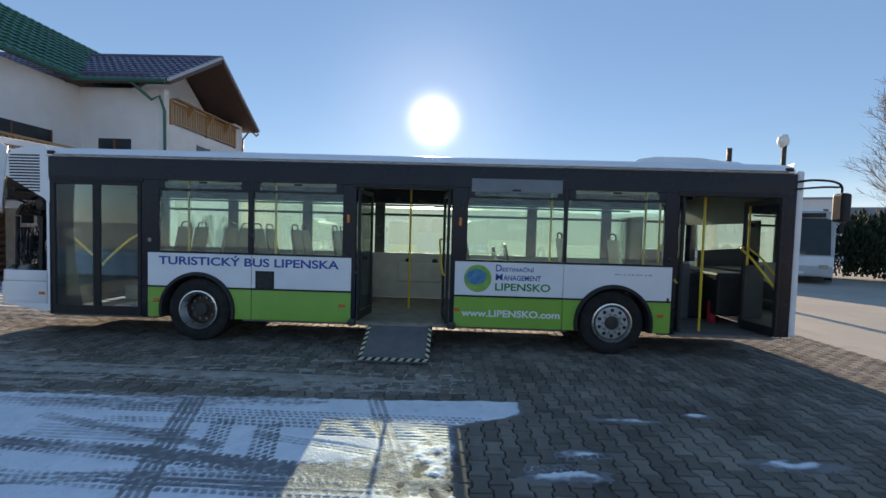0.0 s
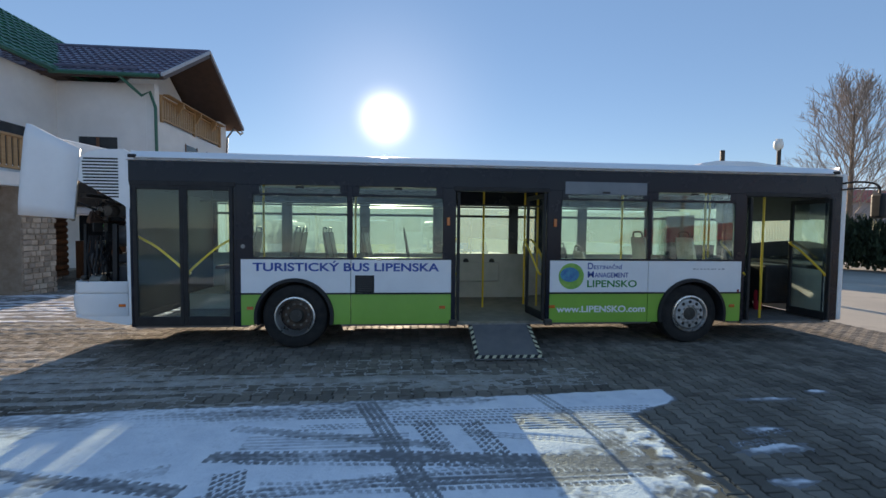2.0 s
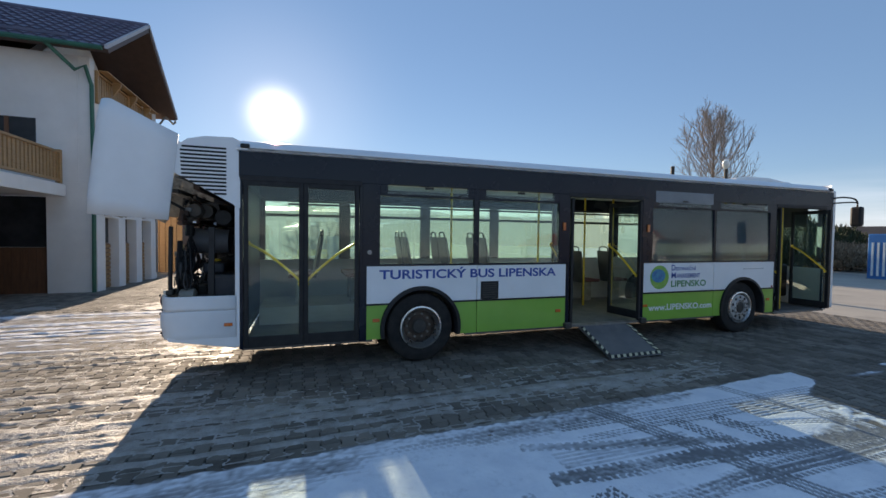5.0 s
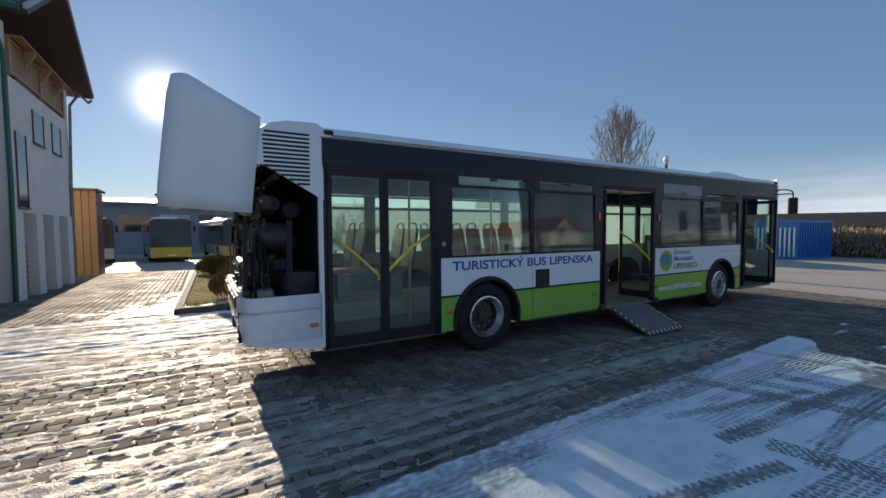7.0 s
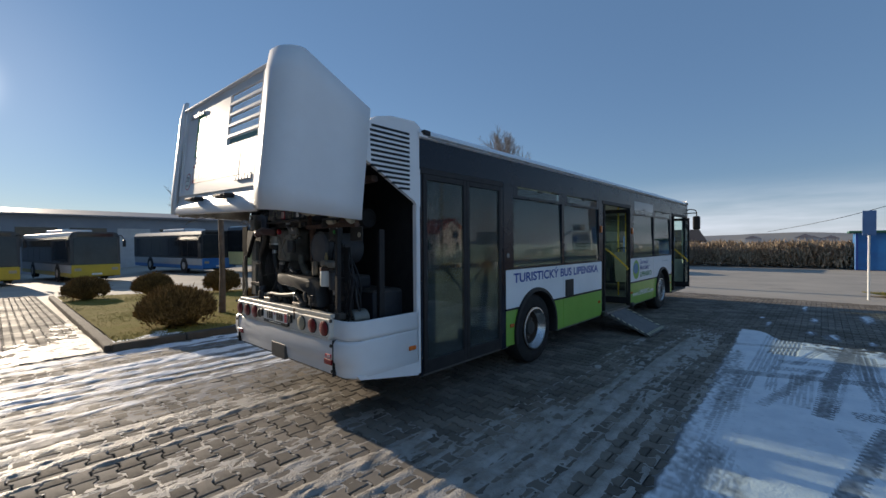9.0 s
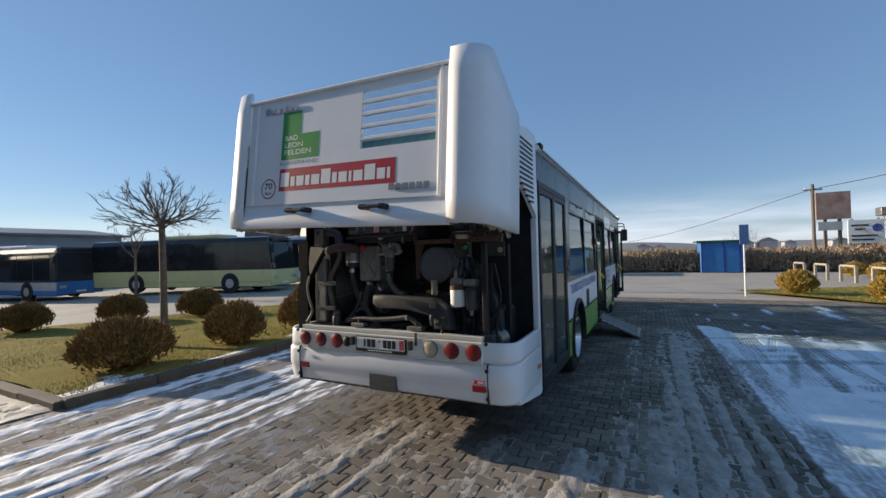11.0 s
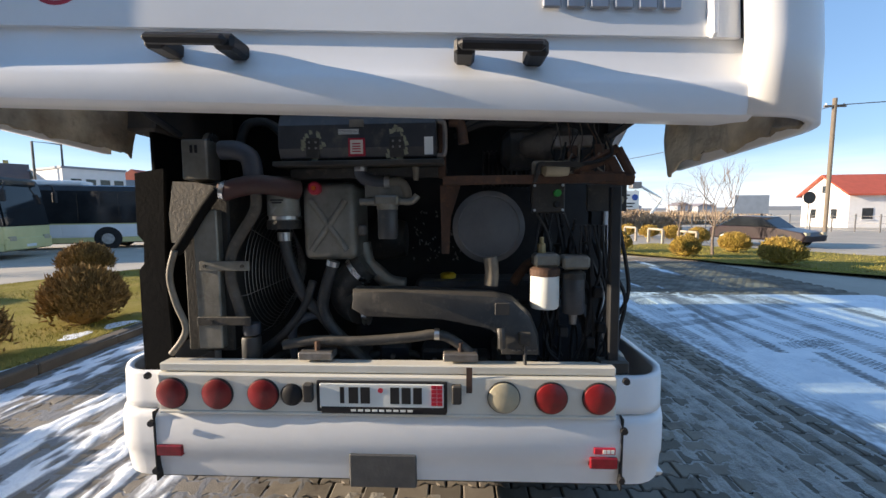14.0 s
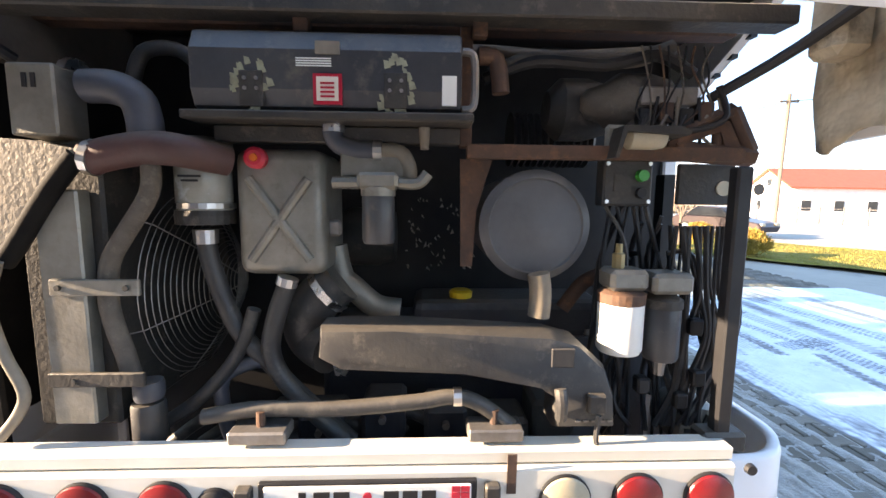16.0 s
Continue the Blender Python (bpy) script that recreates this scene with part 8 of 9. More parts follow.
leafy("hedge_end", ((22.6, 24.5), (25.5, 19.0), 2.5), 9000, 3.2, 0.3, HEDGE, 15, "dense dark evergreen hedge behind the yard", "hedge")
leafy("hedge", ((23, 18.5), (60, 33), 3.0), 28000, 3.3, 0.3, HEDGE, 5, "dense dark evergreen hedge behind the yard", "hedge")
leafy("dry_brush", ((33, 22), (36, -14), 9.0), 100000, 1.8, 0.24, DRY, 16, "belt of tall dry brown weeds and twigs", "brush", 0.3)
leafy("far_brush", ((55, 30), (75, -40), 30.0), 16000, 2.3, 0.09, DRY, 7, "belt of tall dry brown weeds", "brush", 1.0)

# ---- parked buses, coaches, car ----
SMOKE = surf("smoked_glass", (0.012, 0.014, 0.017), (0.022, 0.025, 0.028), 1.5, 0.07)
SILVER = surf("silver_bus_paint", (0.5, 0.51, 0.52), (0.42, 0.43, 0.44), 2, 0.35, coat=0.3)
PALEYELLOW = surf("pale_yellow_paint", (0.66, 0.62, 0.3), (0.6, 0.56, 0.26), 2, 0.35, coat=0.3)
BUSYELLOW = surf("yellow_bus_paint", (0.62, 0.46, 0.03), (0.55, 0.4, 0.03), 2, 0.35, coat=0.3)
BUSBLUE = surf("blue_bus_paint", (0.04, 0.2, 0.52), (0.035, 0.17, 0.46), 2, 0.35, coat=0.3)
DARKBUS = surf("dark_grey_bus_paint", (0.022, 0.022, 0.025), (0.035, 0.035, 0.037), 2, 0.3, coat=0.15)


def local(ob):
    ob.matrix_parent_inverse = Matrix.Identity(4)
    return ob


def parked(name, label, x, y, heading, upper, lower, skirt, length=12.0, high=3.1, windows=7, coach=False):
    """A parked bus, its front at (x, y), looking along the heading in degrees."""
    t = thing(name, label, "bus", (x, y, ground_z(x, y)), group="buses parked in a row")
    t.rotation_euler = (0, 0, radians(heading))
    L, W, belt = length, 1.25, 1.25 if coach else 1.05
    top = [(-W, belt), (W, belt), (W, high - 0.3), (W - 0.12, high - 0.06), (W - 0.35, high), (-W + 0.35, high), (-W + 0.12, high - 0.06), (-W, high - 0.3)]
    bm = bmesh.new()
    prism(bm, top, "x", -L, -0.02)
    for v in bm.verts:
        if v.co.x > -0.1:
            v.co.x -= 0.30 * max(0, (v.co.z - belt)) / (high - belt) * (1.0 if coach else 0.4)
    local(part("body", bm, upper, t))
    local(part("lower_body", boxed(-L, 0.0, -W, W, 0.55, belt, bevel=0.05, seg=2), lower, t))
    local(part("skirt", boxed(-L + 0.05, -0.05, -W + 0.01, W - 0.01, 0.3, 0.56, bevel=0.02), skirt, t))
    bm = bmesh.new()
    prism(bm, [(-1.13, belt + 0.05), (1.13, belt + 0.05), (1.08, high - 0.42), (0.9, high - 0.34), (-0.9, high - 0.34), (-1.08, high - 0.42)], "x", 0.0, 0.02)
    for v in bm.verts:
        v.co.x -= 0.30 * max(0, (v.co.z - belt)) / (high - belt) * (1.0 if coach else 0.4)
    local(part("windscreen", bm, SMOKE, t, "dark windscreen"))
    for side in (-1, 1):
        step = (L - 1.0) / windows
        for k in range(windows):
            a = -0.55 - k * step
            local(part("side_window", boxed(a - step + 0.05, a, side * W - 0.01, side * W + 0.012, belt + 0.12, high - 0.45, bevel=0.004), SMOKE, t, "dark side window"))
        for cx in (-2.7, -L + 3.3):
            w = local(part("wheel", lathed([(0.2, -0.02), (0.3, -0.03), (0.47, 0.0), (0.48, 0.05), (0.48, 0.26)] if side < 0 else [(0.2, 0.02), (0.3, 0.03), (0.47, 0.0), (0.48, -0.05), (0.48, -0.26)], (cx, side * W, 0.48), "y", 24), RUBBER, t, smooth=True))
            local(part("rim", lathed([(0.27, -0.035 * -side), (0.2, -0.02 * -side), (0.08, -0.05 * -side)], (cx, side * W, 0.48), "y", 20), RIM, w))
            local(part("wheel_arch", lathed([(0.58, 0.006 * side), (0.58, -0.02 * side)], (cx, side * W, 0.5), "y", 28), BLACK, t))
        local(part("mirror", boxed(0.1, 0.25, side * (W + 0.16) - 0.08, side * (W + 0.16) + 0.08, high - 0.95, high - 0.5, bevel=0.03), BLACK, t))
        local(part("mirror_arm", tubed([(-0.1, side * (W - 0.15), high - 0.25), (0.15, side * W, high - 0.22), (0.18, side * (W + 0.15), high - 0.5)], 0.025, n=6), BLACK, t))
        local(part("headlight", boxed(-0.02, 0.075, side * 0.92 - 0.17, side * 0.92 + 0.17, 0.68, 0.86, bevel=0.02), LENS, t, "clear headlight"))
    local(part("destination_sign", boxed(-0.2, -0.1 + (-0.1 if coach else 0.0), -0.9, 0.9, high - 0.3, high - 0.1), SMOKE, t))
    local(part("bumper", boxed(-0.05, 0.06, -1.22, 1.22, 0.33, 0.8 if coach else 1.06, bevel=0.05, seg=2), skirt, t))
    local(part("front_plate", boxed(0.06, 0.07, -0.26, 0.26, 0.42, 0.53), INKWHITE, t))
    local(part("roof_unit", boxed(-L * 0.62, -L * 0.3, -0.8, 0.8, high - 0.02, high + 0.22, bevel=0.08, seg=2), WHITE if not coach else lower, t))
    local(part("underbody", boxed(-L + 0.3, -0.4, -1.0, 1.0, 0.25, 0.35), BLACK, t))
    if coach:
        for side in (-1, 1):
            for k in range(5):
                a = -3.4 - k * 1.15
                local(part("luggage_flap", boxed(a - 1.1, a, side * W - 0.004, side * W + 0.006, 0.6, belt - 0.1, bevel=0.004), lower, t))
            local(part("side_stripe", boxed(-L + 0.1, -0.3, side * W - 0.005, side * W + 0.009, belt - 0.05, belt), skirt, t))
    return t


parked("parked_bus", "dark city bus with a yellow front", -9.0, 37.0, -82, DARKBUS, SILVER, BUSYELLOW)
parked("parked_bus", "dark city bus with a yellow front", -4.45, 36.6, -82, DARKBUS, SILVER, BUSYELLOW)
parked("parked_bus", "dark city bus with a blue and white front", 2.5, 36.0, -82, DARKBUS, SILVER, BUSBLUE)
parked("parked_bus", "dark city bus with a silver front", -13.6, 37.4, -82, DARKBUS, SILVER, SILVER)
parked("coach", "pale yellow touring coach with smoked windows", 7.6, 24.4, -75, SMOKE, PALEYELLOW, PALEYELLOW, 12.5, 3.15, 7, True)
parked("coach", "white touring coach with smoked windows", 13.8, 22.6, -65, SMOKE, WHITE, PALEYELLOW, 12.5, 3.15, 7, True)
parked("coach", "white and blue touring coach parked behind the bus", 15.95, 19.5, -131, SILVER, WHITE, SILVER, 8.4, 3.3, 5, True)


def car(x, y, heading, m, label):
    t = thing("parked_car", label, "car", (x, y, ground_z(x, y)))
    t.rotation_euler = (0, 0, radians(heading))
    low = [(-2.2, 0.3), (2.15, 0.3), (2.25, 0.55), (2.1, 0.72), (1.1, 0.88), (0.4, 0.92), (-1.9, 0.95), (-2.2, 0.8)]
    local(part("body", prismed(low, "y", -0.85, 0.85, bevel=0.07), m, t))
    cab = [(1.05, 0.88), (0.35, 1.36), (-0.9, 1.42), (-1.85, 0.93)]
    local(part("cabin", prismed(cab, "y", -0.72, 0.72, bevel=0.06), SMOKE, t))
    local(part("roof", prismed([(0.35, 1.36), (-0.9, 1.42), (-0.9, 1.45), (0.3, 1.4)], "y", -0.68, 0.68, bevel=0.01), m, t))
    for cx in (-1.35, 1.35):
        for side in (-1, 1):
            w = local(part("wheel", lathed([(0.2, -0.02 * -side), (0.31, 0.0), (0.32, -0.06 * side), (0.32, -0.2 * side)], (cx, side * 0.86, 0.32), "y", 20), RUBBER, t))
            local(part("rim", lathed([(0.2, 0.022 * side), (0.06, 0.03 * side)], (cx, side * 0.86, 0.32), "y", 16), RIM, w))
    for side in (-1, 1):
        local(part("headlight", boxed(2.1, 2.24, side * 0.6 - 0.15, side * 0.6 + 0.15, 0.58, 0.72, bevel=0.02), LENS, t))
        local(part("tail_lamp", boxed(-2.22, -2.15, side * 0.65 - 0.12, side * 0.65 + 0.12, 0.6, 0.8, bevel=0.02), RED, t))


car(12.6, -8.2, 203, surf("dark_red_car_paint", (0.024, 0.009, 0.01), (0.018, 0.007, 0.008), 2, 0.3, coat=0.15), "dark red saloon car parked behind the lawn")

# ---- buildings and street furniture round the yard ----
BLUEPAINT = surf("blue_sheet_metal", (0.03, 0.2, 0.5), (0.03, 0.16, 0.42), 2, 0.45)
HALLWALL = surf("grey_hall_cladding", (0.28, 0.3, 0.33), (0.23, 0.25, 0.28), 0.6, 0.7)
ROOFRED = surf("red_roof_sheet", (0.5, 0.1, 0.05), (0.42, 0.085, 0.04), 1.5, 0.55)
POLEWOOD = surf("grey_pole_timber", (0.2, 0.16, 0.12), (0.15, 0.12, 0.09), 3, 0.85, stretch=(6, 6, 1))

hall = thing("industrial_hall", "long grey industrial hall with a low pitched roof", "building", (-22, 68, -1.2))
part("wall", boxed(-62, 17, 62, 80, -1.4, 5.0), HALLWALL, hall)
part("roof", prismed([(61.4, 5.0), (71, 6.1), (80.6, 5.0), (80.6, 4.8), (61.4, 4.8)], "x", -62.6, 17.6), surf("grey_roof_sheet", (0.2, 0.205, 0.22), (0.16, 0.165, 0.18), 0.5, 0.5), hall, "grey sheet roof")
for k in range(19):
    a = -60 + k * 4.05
    part("window_band" if k % 3 else "roller_door", boxed(a, a + 3.1, 61.93, 62.02, 1.6 if k % 3 else -1.3, 3.6), SHADE if k % 3 else SILVER, hall, "dark window band" if k % 3 else "pale roller door")


def plain_house(name, label, x, y, turn, wide, deep, eave, ridge, wall, roof, windows=4, rows=1):
    """A far house: walls, pitched roof, windows and a chimney; its long side faces local -y."""
    t = thing(name, label, "house", (x, y, ground_z(x, y)))
    t.rotation_euler = (0, 0, radians(turn))
    local(part("wall", prismed([(-deep / 2, -0.5), (deep / 2, -0.5), (deep / 2, eave), (0, ridge - 0.1), (-deep / 2, eave)], "x", -wide / 2, wide / 2), wall, t))
    for s in (-1, 1):
        r = local(part("roof", prismed([(s * (deep / 2 + 0.5), eave - 0.25), (0, ridge), (0, ridge + 0.2), (s * (deep / 2 + 0.5), eave - 0.05)], "x", -wide / 2 - 0.5, wide / 2 + 0.5), roof, t))
    local(part("chimney", boxed(wide * 0.2, wide * 0.2 + 0.6, 0.5, 1.1, ridge - 0.8, ridge + 0.7), wall, r))
    for j in range(rows):
        for k in range(windows):
            u = -wide / 2 + wide * (k + 0.5) / windows
            w = local(part("window", boxed(u - 0.55, u + 0.55, -deep / 2 - 0.04, -deep / 2 + 0.02, 1.0 + 2.8 * j, 2.3 + 2.8 * j), SHADE, t))
            local(part("window_sill", boxed(u - 0.65, u + 0.65, -deep / 2 - 0.1, -deep / 2, 0.92 + 2.8 * j, 1.0 + 2.8 * j), wall, w))
    for s in (-1, 1):
        for k in (-1, 1):
            local(part("gable_window", boxed(s * wide / 2 - 0.02, s * wide / 2 + 0.04, k * deep * 0.22 - 0.5, k * deep * 0.22 + 0.5, 1.0, 2.2), SHADE, t))
        local(part("gable_window", boxed(s * wide / 2 - 0.02, s * wide / 2 + 0.04, -0.45, 0.45, eave + 0.2, eave + 1.1), SHADE, t))
    return t


plain_house("white_house", "white house with a long bright red roof", 44.2, -52.7, 262.5, 27, 8.1, 4.0, 6.3, RENDERED, ROOFRED, 7)
plain_house("yellow_house", "yellow house with a brown roof behind the coaches", 50.3, 75.9, -42, 7.5, 7.5, 7.2, 9.6, surf("yellow_house_render", (0.5, 0.4, 0.16), (0.44, 0.35, 0.14), 1, 0.8), surf("brown_roof", (0.16, 0.1, 0.08), (0.12, 0.08, 0.07), 1, 0.7), 5, 2)
block = thing("office_block", "white flat-roofed office block far behind the coaches", "building", (47.6, 62.1, -0.8))
block.rotation_euler = (0, 0, radians(-25.8))
local(part("wall", boxed(0, 7.7, 0, 12.3, -1.5, 8.6), RENDERED, block))
local(part("roof_edge", boxed(-0.15, 7.85, -0.15, 12.45, 8.6, 8.9), HALLWALL, block))
local(part("roof_frame", tubed([(-1.6, 4.0, -1.0), (-1.6, 4.0, 12.3), (1.6, 4.0, 12.3), (1.6, 4.0, 8.6)], 0.16, n=6, smooth=1), DARKBUS, block))
local(part("annex", boxed(7.7, 13.5, 2.0, 10.0, -1.5, 7.6), HALLWALL, block, "grey annex"))
for k in range(4):
    w = local(part("window", boxed(0.9 + 1.75 * k, 2.1 + 1.75 * k, -0.06, 0.02, 5.6, 7.2), SHADE, block))
    local(part("window_sill", boxed(0.8 + 1.75 * k, 2.2 + 1.75 * k, -0.14, 0.0, 5.45, 5.58), HALLWALL, w))

town = thing("town_house", "red-brown town house beyond the hedge", "house", (115, 98, -1.2))
part("wall", boxed(105, 125, 92, 104, -1.5, 10), surf("pinkish_render", (0.42, 0.33, 0.29), (0.36, 0.28, 0.25), 1, 0.8), town)
part("roof", prismed([(91.4, 9.8), (98, 13.5), (104.6, 9.8)], "x", 104.5, 125.5), ROOFRED, town)
for k in range(4):
    part("window", boxed(106.5 + 4.6 * k, 109.3 + 4.6 * k, 91.93, 92.02, 3.5, 7.0), SHADE, town)

kiosk = thing("blue_kiosk", "blue sheet-metal kiosk with a green flat roof", "kiosk", (31, 0.2, 0))
part("wall", boxed(29.7, 32.2, -1.4, 1.5, 0, 2.45, bevel=0.03), BLUEPAINT, kiosk)
part("roof", boxed(29.4, 32.5, -1.7, 1.8, 2.45, 2.6, bevel=0.03), PIPE, kiosk, "green roof edge")
part("door", boxed(29.66, 29.72, -1.1, -0.2, 0.05, 2.1, bevel=0.01), BLUEPAINT, kiosk)
for y in (-1.2, -0.1, 1.4):
    part("corner_strip", boxed(29.65, 29.7, y - 0.05, y + 0.05, 0.0, 2.4), INK, kiosk)
cont = thing("blue_container", "blue shipping container with pale upright bars", "container", (25, 12.5, -0.03))
part("wall", boxed(23.2, 28.5, 11.9, 14.1, -0.1, 2.35, bevel=0.03), BLUEPAINT, cont)
for k in range(9):
    part("bar", boxed(23.14, 23.2, 12.0 + 0.23 * k, 12.08 + 0.23 * k, 0.15, 1.9), INKWHITE, cont)
for k in range(14):
    part("bar", boxed(23.5 + 0.36 * k, 23.6 + 0.36 * k, 11.84, 11.9, 0.1, 2.2), BLUEPAINT, cont)

sign = thing("street_sign", "tall blue and white street sign on a white pole", "sign", (7.9, 2.12, 0))
part("pole", tubed([(7.9, 2.12, -0.05), (7.89, 2.12, 2.45)], 0.028, n=10, smooth=1), INKWHITE, sign)
part("pole_band", tubed([(7.9, 2.12, 1.25), (7.9, 2.12, 1.75)], 0.031, n=10, smooth=1), INK, sign, "dark blue band")
part("upper_board", boxed(7.83, 7.86, 1.98, 2.26, 1.8, 2.5, bevel=0.004), surf("pale_blue_board", (0.1, 0.2, 0.42), (0.08, 0.17, 0.36), 3, 0.4), sign, "blue sign board")


def street_pole(x, y, high, label, r=0.12):
    t = thing("utility_pole", label, "pole", (x, y, ground_z(x, y)))
    part("post", tubed([(x, y, -0.3), (x + 0.03, y, high)], r, n=10, smooth=1), POLEWOOD, t)
    part("crossarm", boxed(x - 0.05, x + 0.05, y - 0.6, y + 0.6, high - 0.5, high - 0.4), POLEWOOD, t)
    for d in (-0.5, 0, 0.5):
        part("insulator", lathed([(0.04, 0.0), (0.05, 0.05), (0.03, 0.12)], (x, y + d, high - 0.4), "z", 8), INKWHITE, t)


street_pole(16.5, -14.5, 8.0, "grey timber utility pole behind the lawn", 0.11)
street_pole(33.0, -6.6, 6.6, "grey timber utility pole beside the billboards")
cable = thing("overhead_cable", "thin black overhead cables between the poles", "cable", (25, -10, 6))
part("wire", tubed([(16.5, -14.5, 7.6), (25, -9.6, 6.3), (33, -6.6, 6.2)], 0.025, n=5, smooth=6), BLACK, cable)
part("wire", tubed([(33, -6.6, 6.2), (45, 1.5, 3.9), (55, 8, 2.8)], 0.025, n=5, smooth=6), BLACK, cable)
part("wire", tubed([(16.5, -14.5, 7.6), (8, -22, 6.6), (0, -30, 6.8)], 0.025, n=5, smooth=6), BLACK, cable)

bb = thing("billboard", "weathered brown billboard on two posts", "billboard", (34, -8.2, 0))
for y in (-8.5, -7.6):
    part("post", boxed(34, 34.2, y - 0.1, y + 0.1, -0.3, 4.2), POLEWOOD, bb)
part("board", boxed(33.85, 34.0, -9.15, -7.0, 4.1, 6.3, bevel=0.02), surf("faded_brown_poster", (0.3, 0.16, 0.12), (0.42, 0.33, 0.28), 1.2, 0.7), bb, "faded brown poster")
part("lower_sign", boxed(33.85, 33.95, -8.6, -7.1, 3.2, 3.9), SILVER, bb)
wb = thing("notice_board", "large white notice board with dark bars of writing", "billboard", (33, -10.2, 0))
part("board", boxed(32.9, 33.0, -10.7, -8.6, 1.2, 3.9, bevel=0.02), INKWHITE, wb)
for k, (a, b, z) in enumerate(((-7.6, -8.6, 3.4), (-7.8, -8.4, 3.1), (-7.6, -9.1, 2.6), (-7.6, -8.9, 2.3), (-7.7, -9.2, 1.95))):
    part("bar", boxed(32.88, 32.9, b - 1.2, a - 1.2, z, z + 0.14), DARKBUS, wb)
part("round_mark", lathed([(0.3, 0.0), (0.3, -0.02)], (32.9, -10.3, 3.25), "x", 20), INK, wb)
for y in (-10.4, -8.9):
    part("post", boxed(33.0, 33.12, y - 0.06, y + 0.06, -0.3, 4.0), POLEWOOD, wb)
wb2 = thing("notice_board", "white notice board behind the young trees", "billboard", (24, -15, 0))
part("board", boxed(23.9, 24.0, -16.6, -14.0, 1.6, 3.0, bevel=0.02), SILVER, wb2)
for y in (-16.2, -14.4):
    part("post", boxed(24.0, 24.1, y - 0.05, y + 0.05, -0.3, 3.0), POLEWOOD, wb2)

RAILWOOD = surf("pale_rail_timber", (0.44, 0.38, 0.3), (0.34, 0.29, 0.22), 4, 0.8)
fence = thing("timber_rail", "low pale timber rail on short posts", "rail", (15, -5, 0))
p, q = Vector((23.0, -2.9, 0)), Vector((11.0, -4.1, 0))
for k in range(10):
    c = p.lerp(q, k / 9)
    part("post", boxed(c.x - 0.06, c.x + 0.06, c.y - 0.06, c.y + 0.06, -0.1, 0.72, bevel=0.01), RAILWOOD, fence)
    if k % 2 == 0:
        n = p.lerp(q, (k + 1) / 9)
        part("rail", tubed([(c.x, c.y, 0.74), (n.x, n.y, 0.74)], 0.06, n=6, smooth=1), RAILWOOD, fence)
mesh_fence = thing("wire_fence", "grey wire fence on thin steel posts", "fence", (40, -25, 0))
p, q = Vector((52, -14, 0)), Vector((18, -34, 0))
for k in range(26):
    c = p.lerp(q, k / 25)
    part("post", boxed(c.x - 0.04, c.x + 0.04, c.y - 0.04, c.y + 0.04, -0.1, 1.7), STEEL, mesh_fence)
for z in (0.3, 0.9, 1.5):
    part("wire", tubed([(p.x, p.y, z), (q.x, q.y, z)], 0.02, n=4, smooth=1), STEEL, mesh_fence)
rs = thing("round_sign", "round road sign seen from behind", "sign", (27, -22, 0))
part("pole", tubed([(27, -22, 0), (27, -22, 2.9)], 0.05, n=8, smooth=1), STEEL, rs)
part("disc", lathed([(0.5, 0.0), (0.5, -0.03)], (26.95, -22, 2.9), "x", 24), DARKSTEEL, rs)

low = thing("long_shed", "long low farm shed with a brown roof beyond the weeds", "building", (62, 30, -0.6))
low.rotation_euler = (0, 0, radians(-66))
local(part("wall", boxed(-13, 13, -3.5, 3.5, -0.5, 2.6), HALLWALL, low))
local(part("roof", prismed([(-4.2, 2.4), (0, 4.2), (4.2, 2.4), (4.2, 2.2), (-4.2, 2.2)], "x", -13.6, 13.6), surf("brown_sheet_roof", (0.1, 0.075, 0.06), (0.075, 0.058, 0.048), 0.6, 0.8), low, "brown sheet roof"))
for k in range(5):
    local(part("window", boxed(-11 + 5 * k, -9 + 5 * k, -3.56, -3.48, 0.9, 2.0), SHADE, low))
lift = thing("boom_lift", "white boom lift with its arm raised beyond the fence", "lift", (45, -18.4, -0.5))
local(part("chassis", boxed(-1.2, 1.2, -2.0, 2.0, 0.5, 1.4, bevel=0.1), WHITE, lift))
local(part("lower_arm", tubed([(0, 1.2, 1.4), (0, -0.2, 3.6)], 0.2, n=8, smooth=1), INKWHITE, lift))
local(part("upper_arm", tubed([(0, -0.2, 3.6), (0, 2.6, 5.3)], 0.16, n=8, smooth=1), INKWHITE, lift))
local(part("basket", boxed(-0.6, 0.6, 2.5, 3.7, 4.9, 5.7, bevel=0.05), STEEL, lift, "grey work basket"))
for x in (-0.9, 0.9):
    for y in (-1.4, 1.4):
        local(part("wheel", lathed([(0.2, -0.15), (0.5, -0.15), (0.5, 0.15), (0.2, 0.15)], (x, y, 0.5), "x", 18), RUBBER, lift))
for ob in (kiosk, cont, sign, bb, wb, wb2, fence, mesh_fence, rs):
    ob.location.z += ground_z(ob.location.x, ob.location.y)

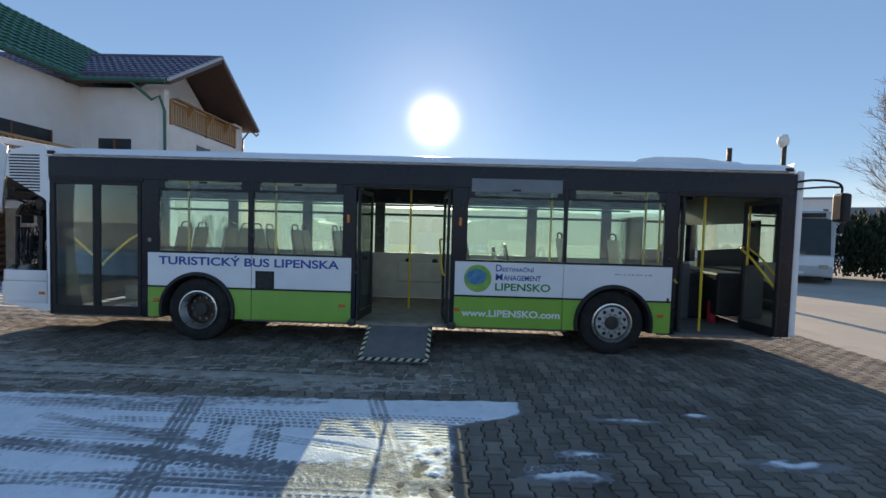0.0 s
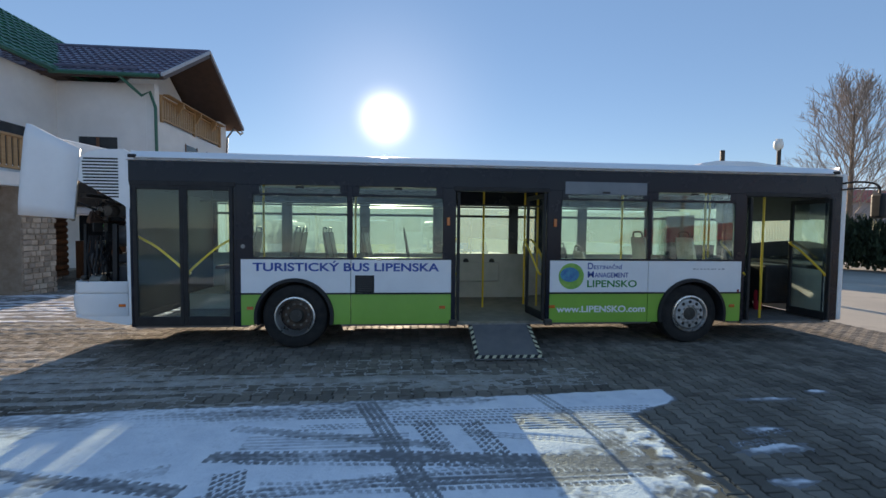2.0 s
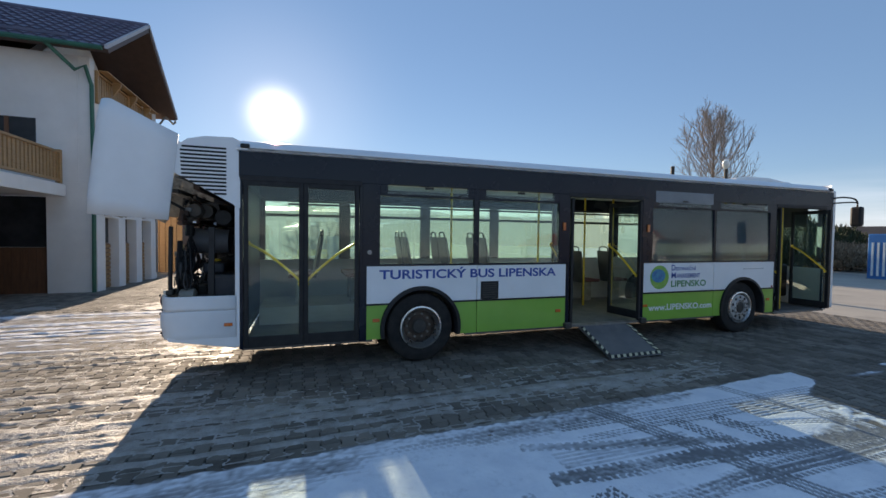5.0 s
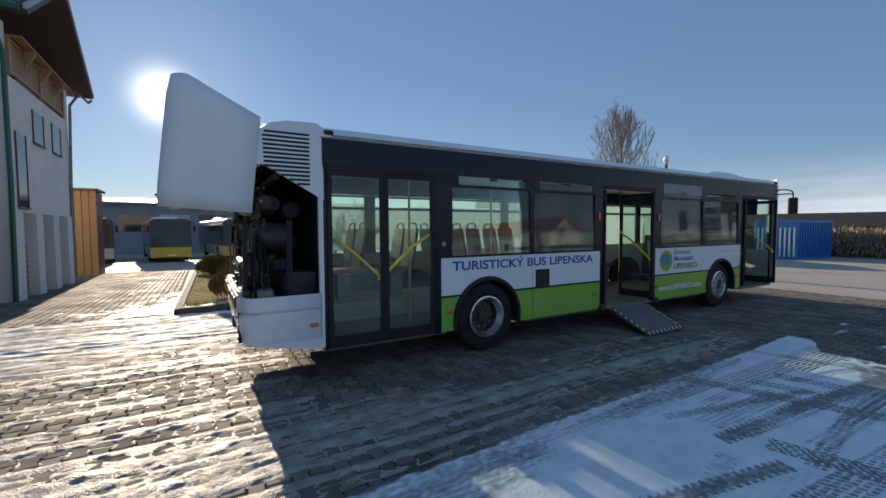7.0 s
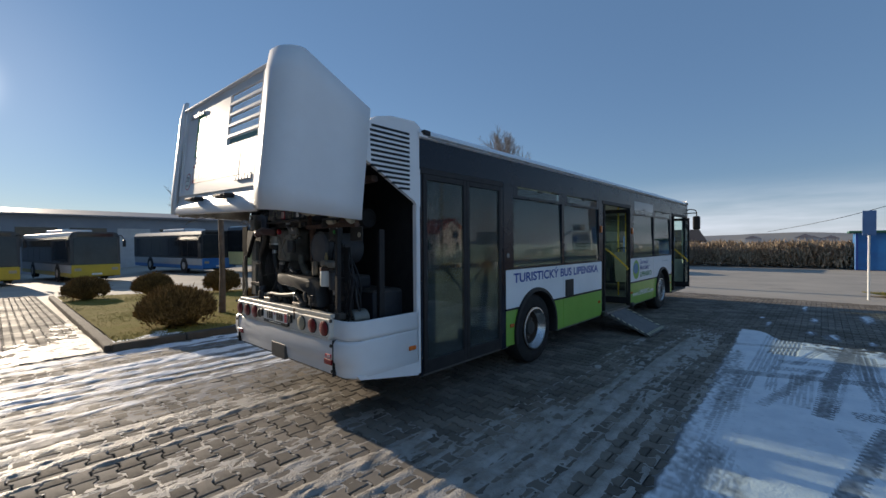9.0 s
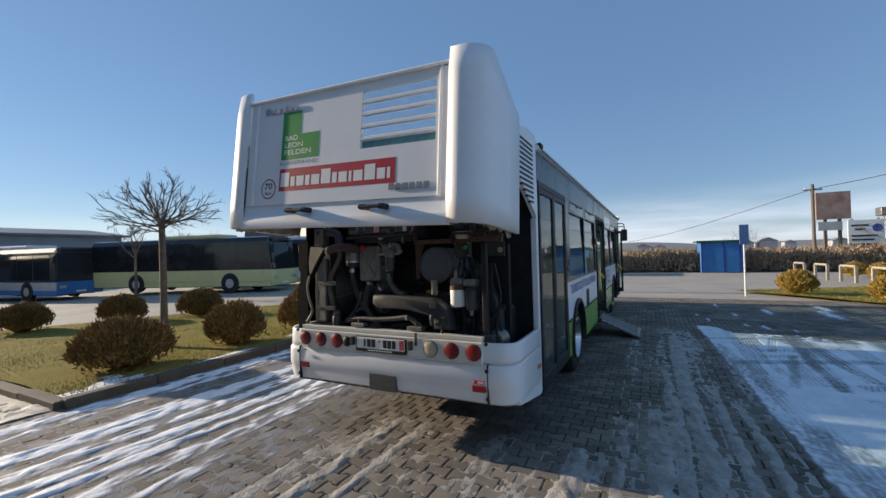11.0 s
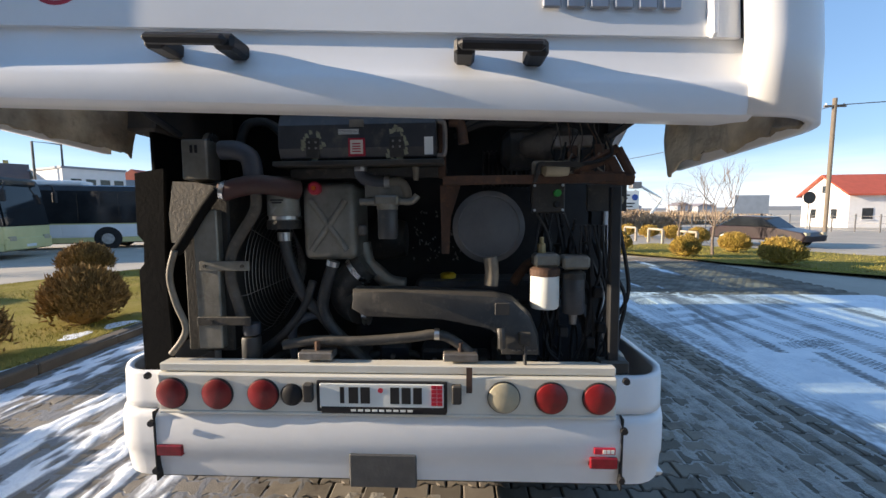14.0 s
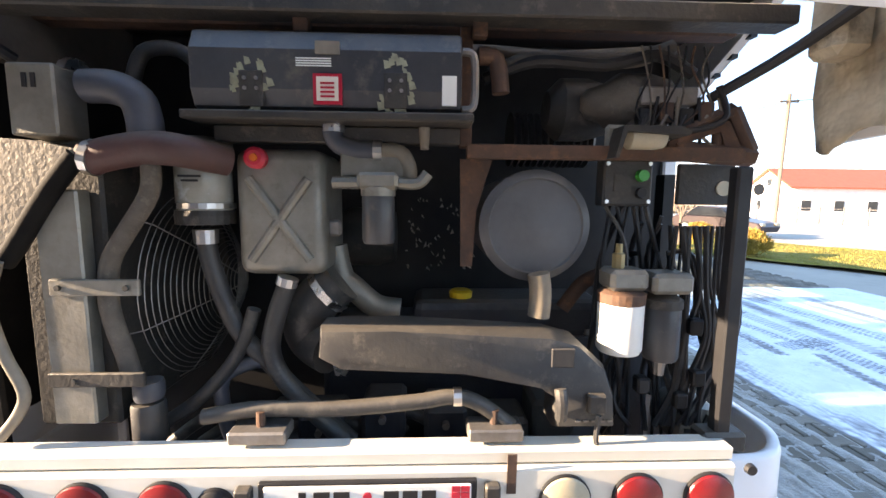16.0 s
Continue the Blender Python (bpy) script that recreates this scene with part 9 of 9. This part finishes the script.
post = thing("camera_post", "brown post with a white dome camera on top", "camera", (8.5, 11.0, 0))
part("pole", tubed([(8.5, 11, -0.1), (8.5, 11, 4.2)], 0.055, n=10, smooth=1), DARKSTEEL, post)
part("dome", lathed([(0.07, 0.0), (0.1, 0.06), (0.1, 0.16), (0.07, 0.24), (0.02, 0.27)], (8.5, 11, 4.2), "z", 18), INKWHITE, post, "white camera dome", smooth=True)
part("camera_head", lathed([(0.03, -0.28), (0.09, -0.22), (0.11, -0.12), (0.09, -0.02), (0.03, 0.02)], (8.38, 10.92, 4.42), "z", 16), INKWHITE, post, smooth=True)
part("bracket", boxed(8.36, 8.5, 10.9, 10.98, 4.42, 4.47), INKWHITE, post)
stub = thing("steel_post", "plain brown steel post behind the bus", "post", (8.53, 13.2, -0.05))
part("pole", tubed([(8.53, 13.2, -0.1), (8.53, 13.2, 4.58)], 0.075, n=10, smooth=1), DARKSTEEL, stub)

# far land: low hills and roofs, distance haze painted into their grey colours
HILL = surf("haze_tinted_hill", (0.2, 0.21, 0.22), (0.25, 0.24, 0.22), 0.01, 0.95)
for name, dist, a0, a1, high, seed in (("far_hill", 1500, -50, 75, 38, 3), ("near_hill", 600, -5, 40, 14, 5)):
    bm = bmesh.new()
    rows = []
    n = 90
    for k in range(n + 1):
        a = radians(a0 + (a1 - a0) * k / n)
        h = high * max(0.15, 0.55 + 0.75 * noise.noise((k * 0.09, seed, 0)) + 0.12 * noise.noise((k * 0.5, seed, 4))) * math.sin(math.pi * min(1, max(0, k / n))) ** 0.5
        x, y = math.cos(a), math.sin(a)
        rows.append([bm.verts.new((x * d, y * d, z)) for d, z in ((dist, -4), (dist * 1.15, h), (dist * 1.4, -4))])
    for one, two in zip(rows, rows[1:]):
        for k in range(2):
            bm.faces.new((one[k], two[k], two[k + 1], one[k + 1]))
    tagged(part(name, bm, HILL, smooth=True), "low hills far away, tinted grey for haze", "hill", kind="structure")
# walls and roofs greyed in the base colour to imitate haze
HAZEWALL = surf("haze_tinted_far_wall", (0.42, 0.43, 0.46), (0.36, 0.37, 0.4), 0.3, 0.9)
HAZEROOF = surf("haze_tinted_far_roof", (0.26, 0.24, 0.26), (0.22, 0.2, 0.22), 0.3, 0.9)
rr = random.Random(3)
for k in range(16):
    a, d = radians(rr.uniform(-42, 8)), rr.uniform(260, 480)
    x, y = d * math.cos(a), d * math.sin(a)
    w, h = rr.uniform(5, 14), rr.uniform(3.0, 5.0)
    far = thing("far_house", "small house far across the fields, paled with painted haze", "house", (x, y, -0.2), group="houses across the fields")
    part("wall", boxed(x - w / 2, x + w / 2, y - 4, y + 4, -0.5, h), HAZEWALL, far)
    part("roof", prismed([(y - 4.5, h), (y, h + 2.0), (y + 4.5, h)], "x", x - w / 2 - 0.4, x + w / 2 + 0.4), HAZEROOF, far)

# ---- paving stones, last ----
stones = raw("paving_stones", np.concatenate(rest_v).tolist(), rest_f, CONCRETE, pavement)
stones["kind"] = "stuff"
stone_mesh = bpy.data.meshes.new("paving_stone")
stone_mesh.from_pydata(paver_base.tolist(), [], PAVER_FACES)
for x, y, tilt, dz in near_places:
    ob = link("paving_stone", stone_mesh, CONCRETE, pavement)
    ob.matrix_basis = Matrix.Translation((x, y, dz)) @ Euler((float(tilt[1]), float(-tilt[0]), 0)).to_matrix().to_4x4()
